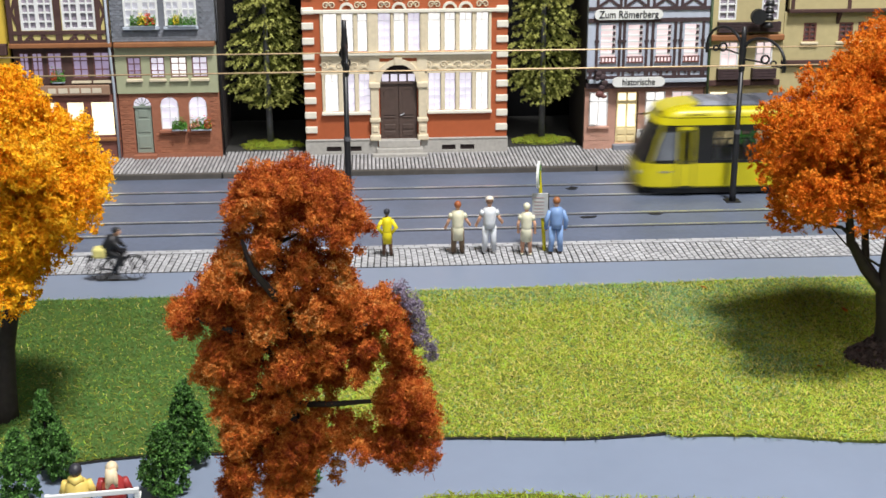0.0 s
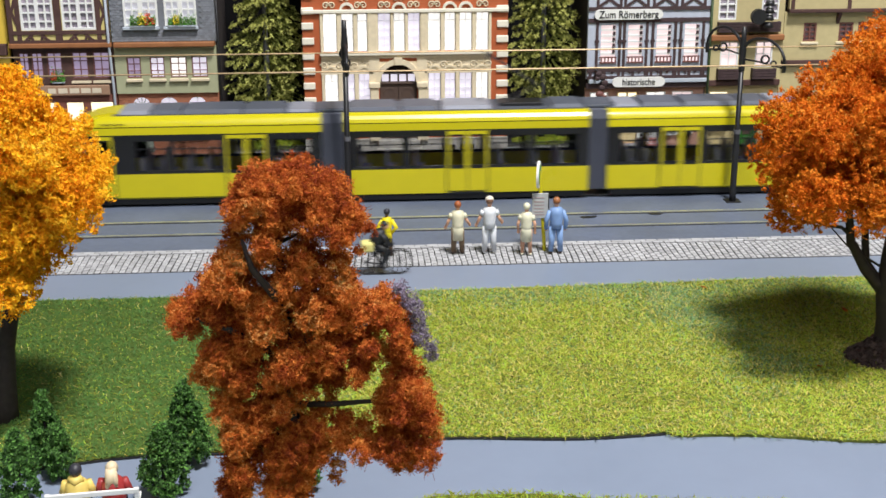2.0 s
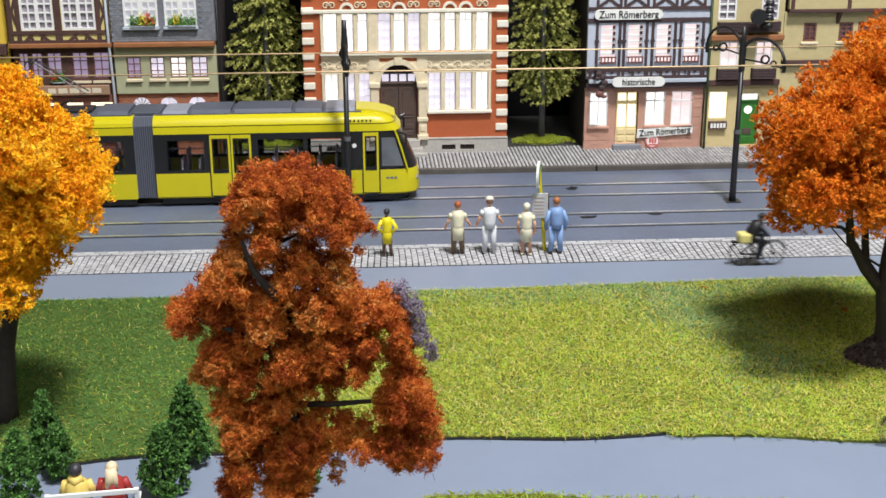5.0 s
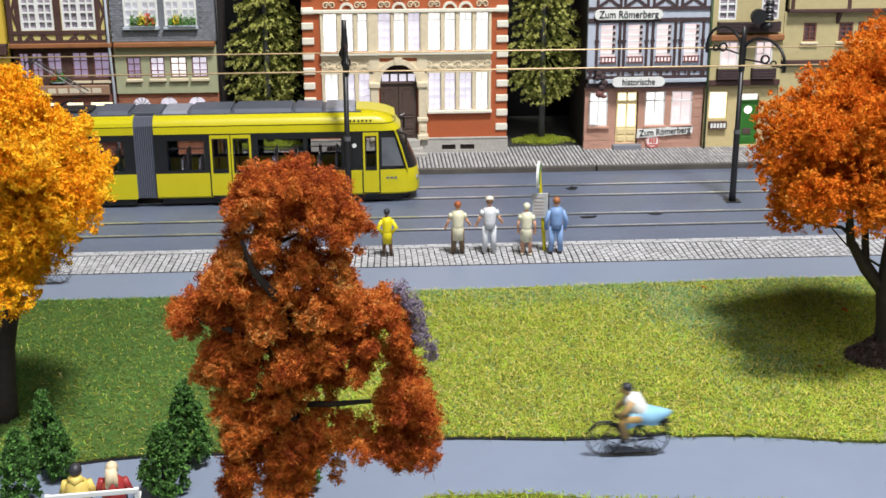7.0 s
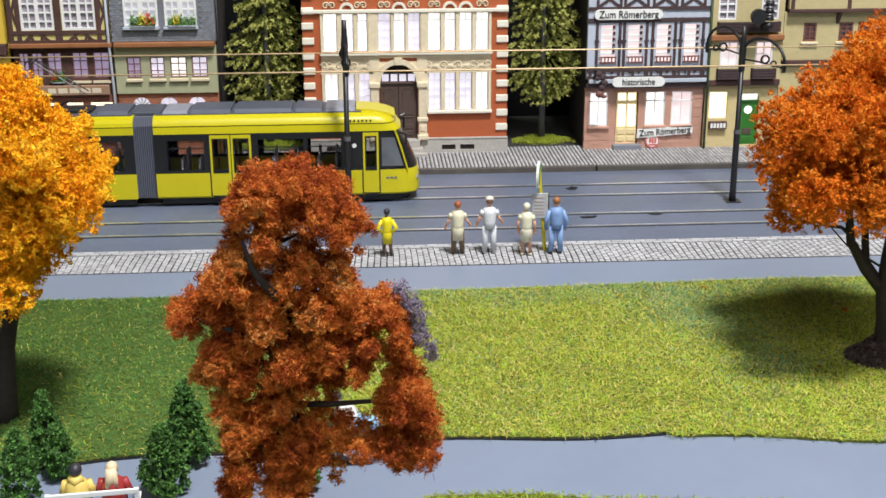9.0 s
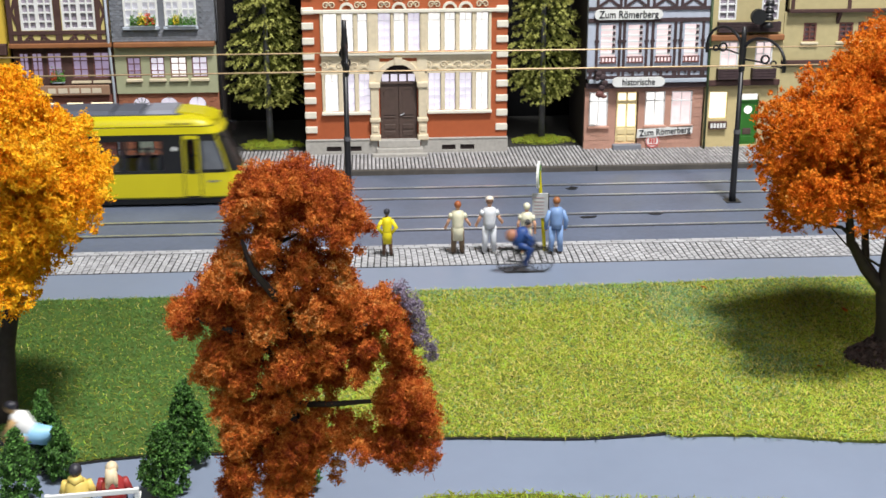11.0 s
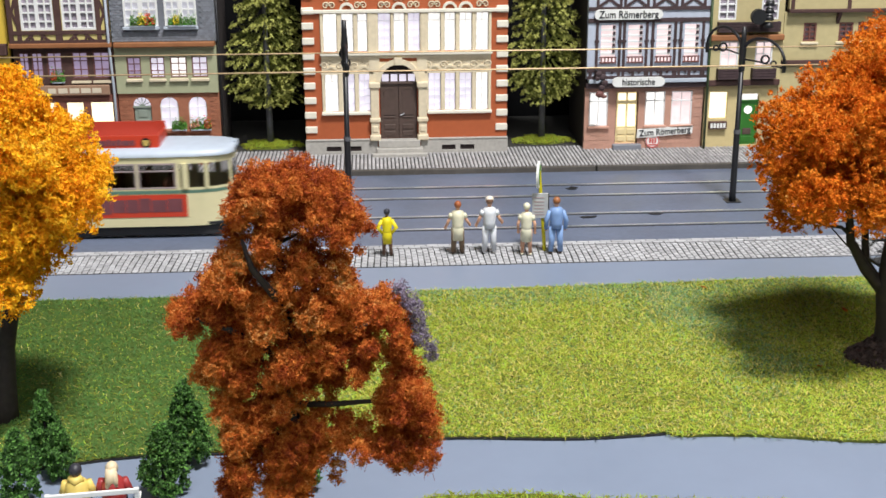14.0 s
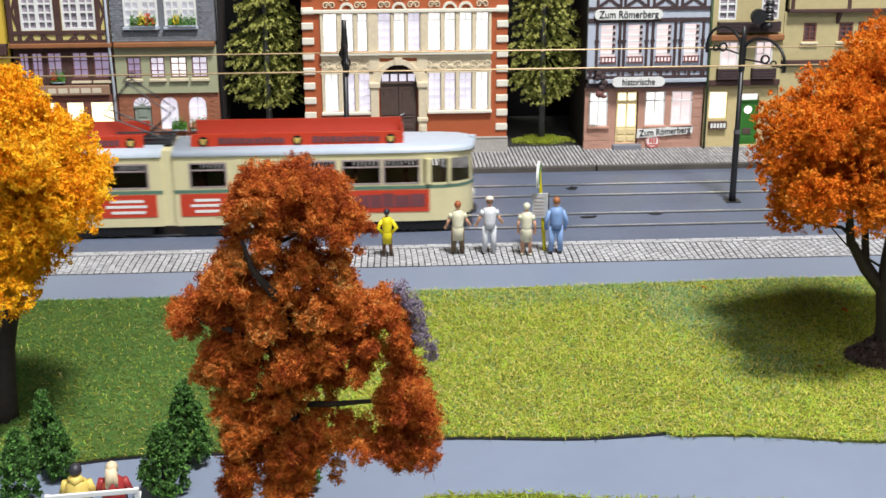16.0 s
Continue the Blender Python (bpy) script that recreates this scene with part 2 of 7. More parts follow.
def flakes(name, pts, size, material, parent=None, rng=None, thin=0.45, droop=0.0):
    """Small crumpled two-triangle leaves at pts."""
    n = len(pts)
    a = rng.normal(size=(n, 3))
    a[:, 2] -= droop
    a /= np.linalg.norm(a, axis=1, keepdims=True)
    b = np.cross(a, rng.normal(size=(n, 3)))
    b /= np.linalg.norm(b, axis=1, keepdims=True)
    c = np.cross(a, b)
    s = size * rng.uniform(0.5, 1.4, (n, 1))
    w = s * thin
    v = np.stack([pts - a * s, pts + b * w + c * w * 0.4, pts + a * s, pts - b * w + c * w * 0.4], 1).reshape(-1, 3)
    i = np.arange(n)[:, None] * 4
    f = np.concatenate([i + [0, 1, 2], i + [0, 2, 3]], 1).reshape(-1, 3)
    return raw(name, v, f, material, parent)


# ---- the ground ----
solid("ground", B(-125, 125, -20, 100, -4.0, -0.12), M["felt"], "green fibre sheet over the layout board", "ground", "structure")
solid("road", B(-120, 120, 42.1, 52.1, -0.11, 0.0), M["asphalt"], "grey-blue asphalt street with two flush tram tracks", "road", "structure")
solid("cycle_path", B(-120, 120, 37.0, 39.72, -0.11, 0.006), M["path"], "smooth blue-grey cycle path along the cobbles", "path", "structure")


def park_edge(x):
    """The lawn's wavy near edge."""
    return 26.75 - 0.012 * (x - 4) ** 2 * (0.6 if x > 4 else 0.42) + 0.14 * math.sin(x * 0.9 + 0.3) - (0.25 if x > 7 else 0)


def front_walk():
    bm = bmesh.new()
    box(bm, -60, 60, 12, 28, -0.11, 0.0)
    solid("front_path", bm, M["path"], "smooth blue-grey park path with a dull sheen", "path", "structure")


front_walk()


def rails():
    for y in (43.98, 45.63, 48.27, 49.92):
        r = thing("rail", 0, y, 0, "bright worn steel tram rail sunk in the street", "rail", "tram rails", "structure")
        part("railhead", B(-120, 120, -0.06, 0.06, -0.05, 0.03), M["steel"], r)
        part("groove", B(-120, 120, -0.17, -0.064, -0.05, 0.012), M["groove"], r)


rails()

# near pavement of small setts and its edging
rngp = np.random.default_rng(4)
solid("pavement_near", B(-120, 120, 39.72, 42.1, -0.11, 0.012), M["joint"], "cobbled pavement strip with dark joints at the stop", "pavement", "structure")
pave = bpy.data.objects["pavement_near"]


def sett_cells(x0, x1):
    """Files of setts across the strip, each file half a stone on from the last, and two edging courses."""
    out = []
    for k in range(int(math.floor(x0 / 0.215)), int(x1 / 0.215)):
        lead = 0.159 * (k % 2)
        for row in range(-1, 6):
            y0, y1 = 39.76 + row * 0.318 + lead, 39.76 + (row + 1) * 0.318 + lead
            y0, y1 = max(y0, 39.75), min(y1, 41.66)
            if y1 - y0 < 0.08:
                continue
            j = rngp.uniform(-0.008, 0.008, 4)
            x = k * 0.215 + 0.035 * math.sin(1.1 * (y0 + y1) / 2 + 0.21 * k)
            out.append((x + 0.018 + j[0], x + 0.197 + j[1], y0 + 0.032 + j[2], y1 - 0.032, 0.0, 0.032 + 0.4 * j[3]))
    for row in range(2):
        y = 41.70 + row * 0.19
        for k in range(int(x0 / 0.42), int(x1 / 0.42)):
            x = k * 0.42 + row * 0.21
            out.append((x + 0.014, x + 0.406, y + 0.015, y + 0.175, 0.0, 0.042 + rngp.uniform(-0.006, 0.006)))
    return out


# far pavement, raised behind a kerb
solid("pavement_far", B(-120, 120, 52.3, 75, -0.11, 0.20), M["joint"], "raised grey paved footway before the houses", "pavement", "structure")
KERB_CUTS = (-120, -40, -22, -6.5, 9.9, 26, 50, 120)
kerb = thing("kerb", 0, 52.1, 0, "dark weathered kerbstones along the raised footway", "kerb", kind="structure")
for a, b in zip(KERB_CUTS, KERB_CUTS[1:]):
    part("kerbstone", B(a + 0.04, b - 0.04, 0.0 + 0.03 * math.sin(a), 0.24, -0.1, 0.235, bevel=0.03), M["kerb"], kerb)

# lawn
def lawn():
    xs = np.linspace(-45, 45, 181)
    poly = [(x, park_edge(x)) for x in xs] + [(45, 37.2), (20, 37.3), (13, 37.5), (9, 37.35), (4, 37.2), (-2, 37.15), (-45, 37.1)]
    lw = solid("lawn", Pr(poly, -0.1, 0.07, "z"), M["felt"], "lawn of short yellow-green fibre grass with a dark edge", "lawn", "structure")
    rng = np.random.default_rng(7)
    n = 260000
    x = rng.uniform(-16, 22, n)
    y = rng.uniform(25.0, 38.1, n)
    e = np.array([park_edge(q) for q in np.linspace(-16, 22, 400)])
    lo = np.interp(x, np.linspace(-16, 22, 400), e)
    hi = np.interp(x, [-45, -2, 4, 9, 13, 20], [36.98, 37.05, 37.12, 37.28, 37.42, 37.22])
    keep = (y > lo - 0.03) & (y < hi + 0.05)
    x, y = x[keep], y[keep]
    # darker green fibres prevail towards one end, with blue-green patches along the back
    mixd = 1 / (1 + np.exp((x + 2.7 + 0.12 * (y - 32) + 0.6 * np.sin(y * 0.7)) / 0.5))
    patch = np.exp(-((y - 36.6 - 0.3 * np.sin(x)) / 0.9) ** 2) * (x > -1) * 0.45
    patch += 0.75 * np.exp(-((x - 9.6 - 0.3 * (35 - y)) / 1.5) ** 2 - ((y - 34.3) / 2.2) ** 2) + 0.55 * np.exp(-((x - 10.9) / 1.3) ** 2 - ((y - 30.6) / 1.0) ** 2)
    patch += 0.10 * (0.5 + 0.5 * np.sin(1.7 * x + np.sin(1.3 * y)) * np.sin(1.9 * y + 0.6 * x))
    u = rng.uniform(size=len(x))
    straw = rng.uniform(size=len(x)) < 0.16 - 0.145 * mixd
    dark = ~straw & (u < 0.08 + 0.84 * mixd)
    blue = ~straw & ~dark & (rng.uniform(size=len(x)) < patch)
    lush = ~straw & ~dark & ~blue
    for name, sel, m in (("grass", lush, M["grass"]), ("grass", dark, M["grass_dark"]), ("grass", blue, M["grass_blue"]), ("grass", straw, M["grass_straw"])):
        k = sel.sum()
        p0 = np.stack([x[sel], y[sel], rng.uniform(0.06, 0.10, k)], 1)
        an, ln, up = rng.uniform(0, 2 * math.pi, k), rng.uniform(0.07, 0.17, k) + 0.2 * (rng.uniform(size=k) < 0.16), rng.uniform(-0.01, 0.07, k)
        d = np.stack([np.cos(an) * ln, np.sin(an) * ln, up], 1)
        bow = np.stack([-np.sin(an), np.cos(an), np.zeros(k)], 1)
        s = bow * rng.uniform(0.007, 0.014, (k, 1))
        mid = p0 + d * 0.5 + np.array([0, 0, 0.03]) + bow * (rng.uniform(-0.3, 0.3, k) * ln)[:, None]
        v = np.stack([p0 - s, p0 + s, mid + s, mid - s, p0 + d], 1).reshape(-1, 3)
        i = np.arange(k)[:, None] * 5
        f = [tuple(q) for q in (i + [0, 1, 2]).tolist()] + [tuple(q) for q in (i + [0, 2, 3]).tolist()] + [tuple(q) for q in (i + [3, 2, 4]).tolist()]
        tagged(raw(name, v, f, m), "short static grass fibres standing on the lawn", "grass", kind="stuff")
    # black strip paints in the dark gap at the lawn's near edge
    edge = [q for q in xs if -14 < q < 7.2]
    strip = [(q, park_edge(q) - 0.075) for q in edge] + [(q, park_edge(q) - 0.008) for q in edge[::-1]]
    solid("lawn_edging", Pr(strip, -0.02, 0.045, "z"), M["groove"], "thin black strip for the dark gap along the lawn's edge", "edging", "structure")


lawn()

# the board behind the houses and the hall round the layout
solid("backdrop", B(-125, 125, 63.0, 64.0, 0.2, 30), M["black_board"], "black board standing behind the row of houses", "board", "structure")
solid("wall_back", B(-140, 140, 125, 130, -60, 150), M["plaster_hall"], "plain pale hall wall", "wall", "structure")
solid("wall_front", B(-140, 140, -105, -100, -60, 150), M["plaster_hall"], "plain pale hall wall", "wall", "structure")
solid("wall_left", B(-145, -140, -100, 125, -60, 150), M["plaster_hall"], "plain pale hall wall", "wall", "structure")
solid("wall_right", B(140, 145, -100, 125, -60, 150), M["plaster_hall"], "plain pale hall wall", "wall", "structure")
solid("floor", B(-140, 140, -100, 125, -65, -60), M["plaster_hall"], "plain grey hall floor", "floor", "structure")
solid("ceiling", B(-140, 140, -100, 125, 150, 155), M["plaster_hall"], "plain white hall ceiling", "ceiling", "structure")


# ---- trees ----
def field(seed, wave):
    """A smooth wavering value over space, about -1 to 1, of the given wavelength."""
    r = np.random.default_rng(seed)
    k = r.normal(size=(7, 3))
    k *= (2 * math.pi / wave * r.uniform(0.7, 1.5, (7, 1))) / np.linalg.norm(k, axis=1, keepdims=True)
    ph = r.uniform(0, 6.28, 7)
    return lambda q: np.sin(q @ k.T + ph).sum(1) / 3.2


def strands(name, pts, length, width, material, parent, rng):
    """Thin curly fibres springing from pts."""
    n = len(pts)
    a = rng.normal(size=(n, 3))
    a /= np.linalg.norm(a, axis=1, keepdims=True)
    b = np.cross(a, rng.normal(size=(n, 3)))
    b /= np.linalg.norm(b, axis=1, keepdims=True)
    c = np.cross(a, b)
    ln = length * rng.uniform(0.5, 1.4, (n, 1))
    w = c * width
    p1, p2, p3 = pts + a * ln * 0.35 + b * ln * 0.12, pts + a * ln * 0.65 + b * ln * 0.32, pts + a * ln * 0.75 + b * ln * 0.62
    v = np.stack([pts - w, pts + w, p1 + w, p1 - w, p2 + w, p2 - w, p3], 1).reshape(-1, 3)
    i = np.arange(n)[:, None] * 7
    f = np.concatenate([i + q for q in ([0, 1, 2], [0, 2, 3], [3, 2, 4], [3, 4, 5], [5, 4, 6])], 1).reshape(-1, 3)
    return raw(name, v, f, material, parent)


def autumn_tree(name, x, y, blobs, depth, trunk, limbs, leaf, label, size, dens, seed, tips=(), leaf_tip=None, tuft=0.17, thin=0.38,
                gaps=0.5, wave=0.9, wisps=0.0, pack=1.25, copies=2, twig=0.02, lone=0.22):
    """blobs: x, z, r of the crown's clumps about the stem; depth: how far they spread along y; dens: leaves in a tuft; gaps: above this the crown has holes."""
    t = thing(name, x, y, 0, label, "tree", "autumn trees")
    bm = bmesh.new()
    tube(bm, [q[:3] for q in trunk], [q[3] for q in trunk], 12)
    for l in limbs:
        tube(bm, [q[:3] for q in l], [q[3] for q in l], 7)
    rng = np.random.default_rng(seed)
    hollow = field(seed + 100, wave)
    tz, tx, ty = [q[2] for q in trunk], [q[0] for q in trunk], [q[1] for q in trunk]
    P, Q, W = [], [], []
    for bi, (bx, bz, br) in enumerate(list(blobs) + list(tips)):
        faded = bi >= len(blobs)
        clumps = [(bx - x, rng.uniform(-0.14, 0.04) * depth, bz, br)]
        for s in (-1, 1, -0.4)[:copies if br > lone else 0]:
            clumps.append((bx - x + rng.uniform(-0.25, 0.25) * br, s * depth * rng.uniform(0.5, 1.0), bz + rng.uniform(-0.3, 0.3) * br, br * rng.uniform(0.65, 0.9)))
        for ci, (cx, cy, cz, r) in enumerate(clumps):
            zs = min(max(cz - 0.7 * math.hypot(cx, cy) - 0.2, tz[-1] * 0.35), tz[-1] * 0.97)
            st = (np.interp(zs, tz, tx), np.interp(zs, tz, ty), zs)
            md = [(st[0] * 0.45 + cx * 0.55 + rng.uniform(-0.1, 0.1)), (st[1] * 0.45 + cy * 0.55), (st[2] * 0.55 + cz * 0.45)]
            if ci == 0 and bi % 5 == 0 and r > 0.25:
                tube(bm, [st, md, (cx, cy, cz)], [twig * 2, twig * 1.4, twig * 0.5], 5)
            n = int(4 * math.pi * r * r / (tuft * tuft * pack)) + 4
            d = rng.normal(size=(n, 3))
            d /= np.linalg.norm(d, axis=1, keepdims=True)
            rad = r * rng.uniform(0.5, 1.18, n)
            c = np.array([cx, cy, cz]) + d * rad[:, None]
            c = c[(rng.uniform(size=n) > 0.10) & (hollow(c) < gaps)]
            k = len(c)
            if not k:
                continue
            sc = tuft * rng.uniform(0.5, 1.3, (k, 1, 1))
            e = rng.normal(size=(k, dens, 3))
            e /= np.linalg.norm(e, axis=2, keepdims=True)
            e = e * (rng.uniform(0, 1, (k, dens, 1)) ** 0.4)
            (Q if faded else P).append((c[:, None, :] + e * sc).reshape(-1, 3))
            if wisps and not faded:
                W.append(c[rng.uniform(size=k) < wisps])
    part("trunk", bm, M["bark"], t, "dark bare branching stem", smooth=True)
    tagged(flakes("crown", np.concatenate(P), size, leaf, t, rng, thin=thin), "crumbly clumps of dry leaves")
    if W:
        w = np.repeat(np.concatenate(W), 3, 0)
        tagged(strands("fibre", w + rng.normal(0, 0.03, w.shape), size * 5.5, size * 0.15, leaf, t, rng), "curly dry leaf fibres")
    if Q:
        tagged(flakes("crown", np.concatenate(Q), size, leaf_tip, t, rng, thin=thin), "grey-violet faded clump")
    return t


CAP = [(-1.98, 8.18, 0.39), (-1.35, 8.22, 0.35), (-0.82, 8.06, 0.32), (-2.24, 7.73, 0.33), (-1.56, 7.7, 0.39), (-0.98, 7.62, 0.39), (-0.44, 7.61, 0.28), (-0.2, 7.4, 0.16),
       (-0.63, 7.34, 0.26), (-2.38, 7.31, 0.22), (-0.03, 7.35, 0.09), (-0.24, 6.96, 0.08), (-1.63, 8.33, 0.15), (-1.9, 7.25, 0.3), (-0.6, 7.95, 0.24)]
WAIST = [(-2.49, 6.89, 0.26), (-2.63, 6.5, 0.34), (-1.21, 6.8, 0.36), (-0.72, 6.61, 0.34), (-1.42, 6.36, 0.36), (-0.48, 6.28, 0.26), (-2.24, 6.01, 0.36), (-3.34, 5.93, 0.27),
         (-3.0, 6.17, 0.24), (-3.21, 5.6, 0.2), (-2.74, 5.88, 0.32), (-2.3, 6.4, 0.26), (-1.85, 6.05, 0.3), (-1.75, 6.85, 0.2), (-2.05, 6.75, 0.2)]
MIDDLE = [(-1.86, 5.67, 0.44), (-1.04, 5.87, 0.44), (-0.44, 5.82, 0.4), (0.12, 5.89, 0.34), (0.39, 5.61, 0.26), (-2.38, 5.31, 0.41), (-1.48, 5.08, 0.43), (-0.76, 5.26, 0.39),
          (-0.15, 5.3, 0.27), (0.48, 5.09, 0.25)]
LOWER = [(-2.77, 5.12, 0.35), (-2.96, 4.78, 0.29), (-3.35, 4.59, 0.11), (-2.46, 4.7, 0.39), (-2.7, 4.12, 0.31), (-1.72, 4.68, 0.33), (-2.53, 3.52, 0.39), (-2.49, 2.94, 0.38),
         (-2.64, 2.42, 0.34), (-1.9, 2.47, 0.36), (-1.88, 3.06, 0.4), (-1.55, 3.46, 0.33), (-1.42, 4.11, 0.19), (-2.05, 4.0, 0.28), (-1.3, 4.63, 0.3), (-0.95, 4.78, 0.26), (-1.7, 4.17, 0.24), (-0.68, 4.5, 0.14), (-0.88, 4.32, 0.18), (-0.85, 3.98, 0.14),
         (-2.15, 3.75, 0.28), (-1.12, 3.7, 0.24), (-1.4, 2.62, 0.24), (-1.3, 3.0, 0.25), (-1.5, 2.2, 0.25)]
SKIRT = [(-1.12, 3.1, 0.25), (-0.7, 3.36, 0.26), (-0.74, 2.78, 0.16), (-0.77, 2.49, 0.11), (-0.3, 3.3, 0.23), (-0.58, 3.71, 0.15), (0.38, 4.56, 0.27), (0.7, 4.35, 0.25), (0.23, 3.98, 0.33),
         (0.77, 3.87, 0.35), (1.04, 3.6, 0.19), (0.33, 3.33, 0.4), (0.8, 3.2, 0.29), (0.44, 2.86, 0.23), (-0.06, 3.09, 0.21), (-0.3, 4.75, 0.24), (-0.75, 4.55, 0.22), (0.05, 4.95, 0.2), (1.1, 3.22, 0.14)]
FADED = [(0.46, 6.16, 0.17), (0.6, 5.98, 0.16), (0.68, 5.8, 0.19), (0.75, 5.55, 0.19), (0.8, 5.3, 0.17), (0.92, 5.12, 0.15), (1.0, 4.92, 0.13)]
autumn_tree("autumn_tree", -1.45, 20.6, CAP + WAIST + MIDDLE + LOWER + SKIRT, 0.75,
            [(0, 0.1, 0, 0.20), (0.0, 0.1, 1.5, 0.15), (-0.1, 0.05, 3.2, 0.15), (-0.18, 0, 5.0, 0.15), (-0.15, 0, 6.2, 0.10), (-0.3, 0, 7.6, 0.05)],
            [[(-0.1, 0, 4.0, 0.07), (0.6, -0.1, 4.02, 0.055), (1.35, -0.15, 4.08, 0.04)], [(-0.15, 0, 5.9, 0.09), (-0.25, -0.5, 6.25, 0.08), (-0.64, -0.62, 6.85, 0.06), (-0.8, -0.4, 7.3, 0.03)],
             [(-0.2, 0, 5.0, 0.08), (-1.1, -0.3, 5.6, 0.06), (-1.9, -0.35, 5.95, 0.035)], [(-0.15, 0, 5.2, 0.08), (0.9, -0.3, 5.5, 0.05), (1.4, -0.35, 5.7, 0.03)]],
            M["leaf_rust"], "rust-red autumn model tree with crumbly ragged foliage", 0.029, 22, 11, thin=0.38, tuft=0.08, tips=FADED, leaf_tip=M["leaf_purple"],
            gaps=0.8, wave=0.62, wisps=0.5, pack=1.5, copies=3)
YELLOW = [(-8.55, 8.2, 0.75), (-8.8, 7.0, 1.35), (-7.55, 6.95, 0.85), (-7.0, 6.1, 0.8), (-8.05, 5.1, 0.98), (-8.60, 4.12, 0.75), (-7.75, 7.75, 0.45),
          (-8.85, 5.40, 1.3), (-9.77, 6.53, 1.3), (-10.3, 5.3, 1.1), (-9.3, 8.3, 0.9)]
autumn_tree("autumn_tree", -9.4, 28.6, YELLOW, 1.6, [(0, 0, 0, 0.42), (0.15, 0, 0.5, 0.27), (0.3, 0, 2.0, 0.22), (0.8, 0, 4.0, 0.16), (0.6, 0, 6.5, 0.1)],
            [[(0.5, 0, 3.0, 0.1), (1.3, -0.3, 4.4, 0.06)]],
            M["leaf_yellow"], "golden yellow autumn model tree with dense crumbly foliage", 0.048, 20, 12, tuft=0.12, thin=0.5, gaps=0.85, wave=1.0, wisps=0.06, pack=1.5, lone=0.6)
ORANGE = [(13.6, 8.3, 1.1), (12.55, 7.3, 0.95), (11.5, 6.5, 0.88), (11.2, 5.4, 0.88), (11.05, 4.55, 0.6), (12.25, 5.3, 0.88), (13.12, 5.96, 1.4),
          (13.92, 7.01, 1.5), (13.3, 4.5, 0.5), (14.9, 4.95, 1.1), (11.9, 4.3, 0.4), (14.4, 3.95, 0.35), (15.2, 5.8, 1.3), (14.6, 8.2, 1.2)]
autumn_tree("autumn_tree", 14.0, 30.8, ORANGE, 2.4, [(0.3, 0, -0.05, 0.68), (0.28, 0, 0.35, 0.48), (0.18, 0, 1.2, 0.37), (0.0, 0, 2.1, 0.30), (-0.05, 0, 3.0, 0.2), (0.1, 0, 5.5, 0.12)],
            [[(0.1, 0, 1.8, 0.19), (-0.7, 0, 2.75, 0.16), (-1.15, 0, 3.5, 0.13), (-1.3, 0, 4.4, 0.10), (-1.7, 0, 5.3, 0.06)],
             [(-0.1, 0, 2.1, 0.14), (-0.65, 0.1, 2.9, 0.12), (-0.8, 0.1, 4.2, 0.09)], [(-1.2, 0, 3.7, 0.06), (-1.5, -0.1, 3.95, 0.05), (-1.9, -0.1, 4.0, 0.04)]],
            M["leaf_orange"], "orange autumn model tree with a forked dark stem", 0.048, 20, 13, tuft=0.12, thin=0.5, gaps=0.85, wave=1.1, wisps=0.06, pack=1.7, lone=0.8, copies=3)


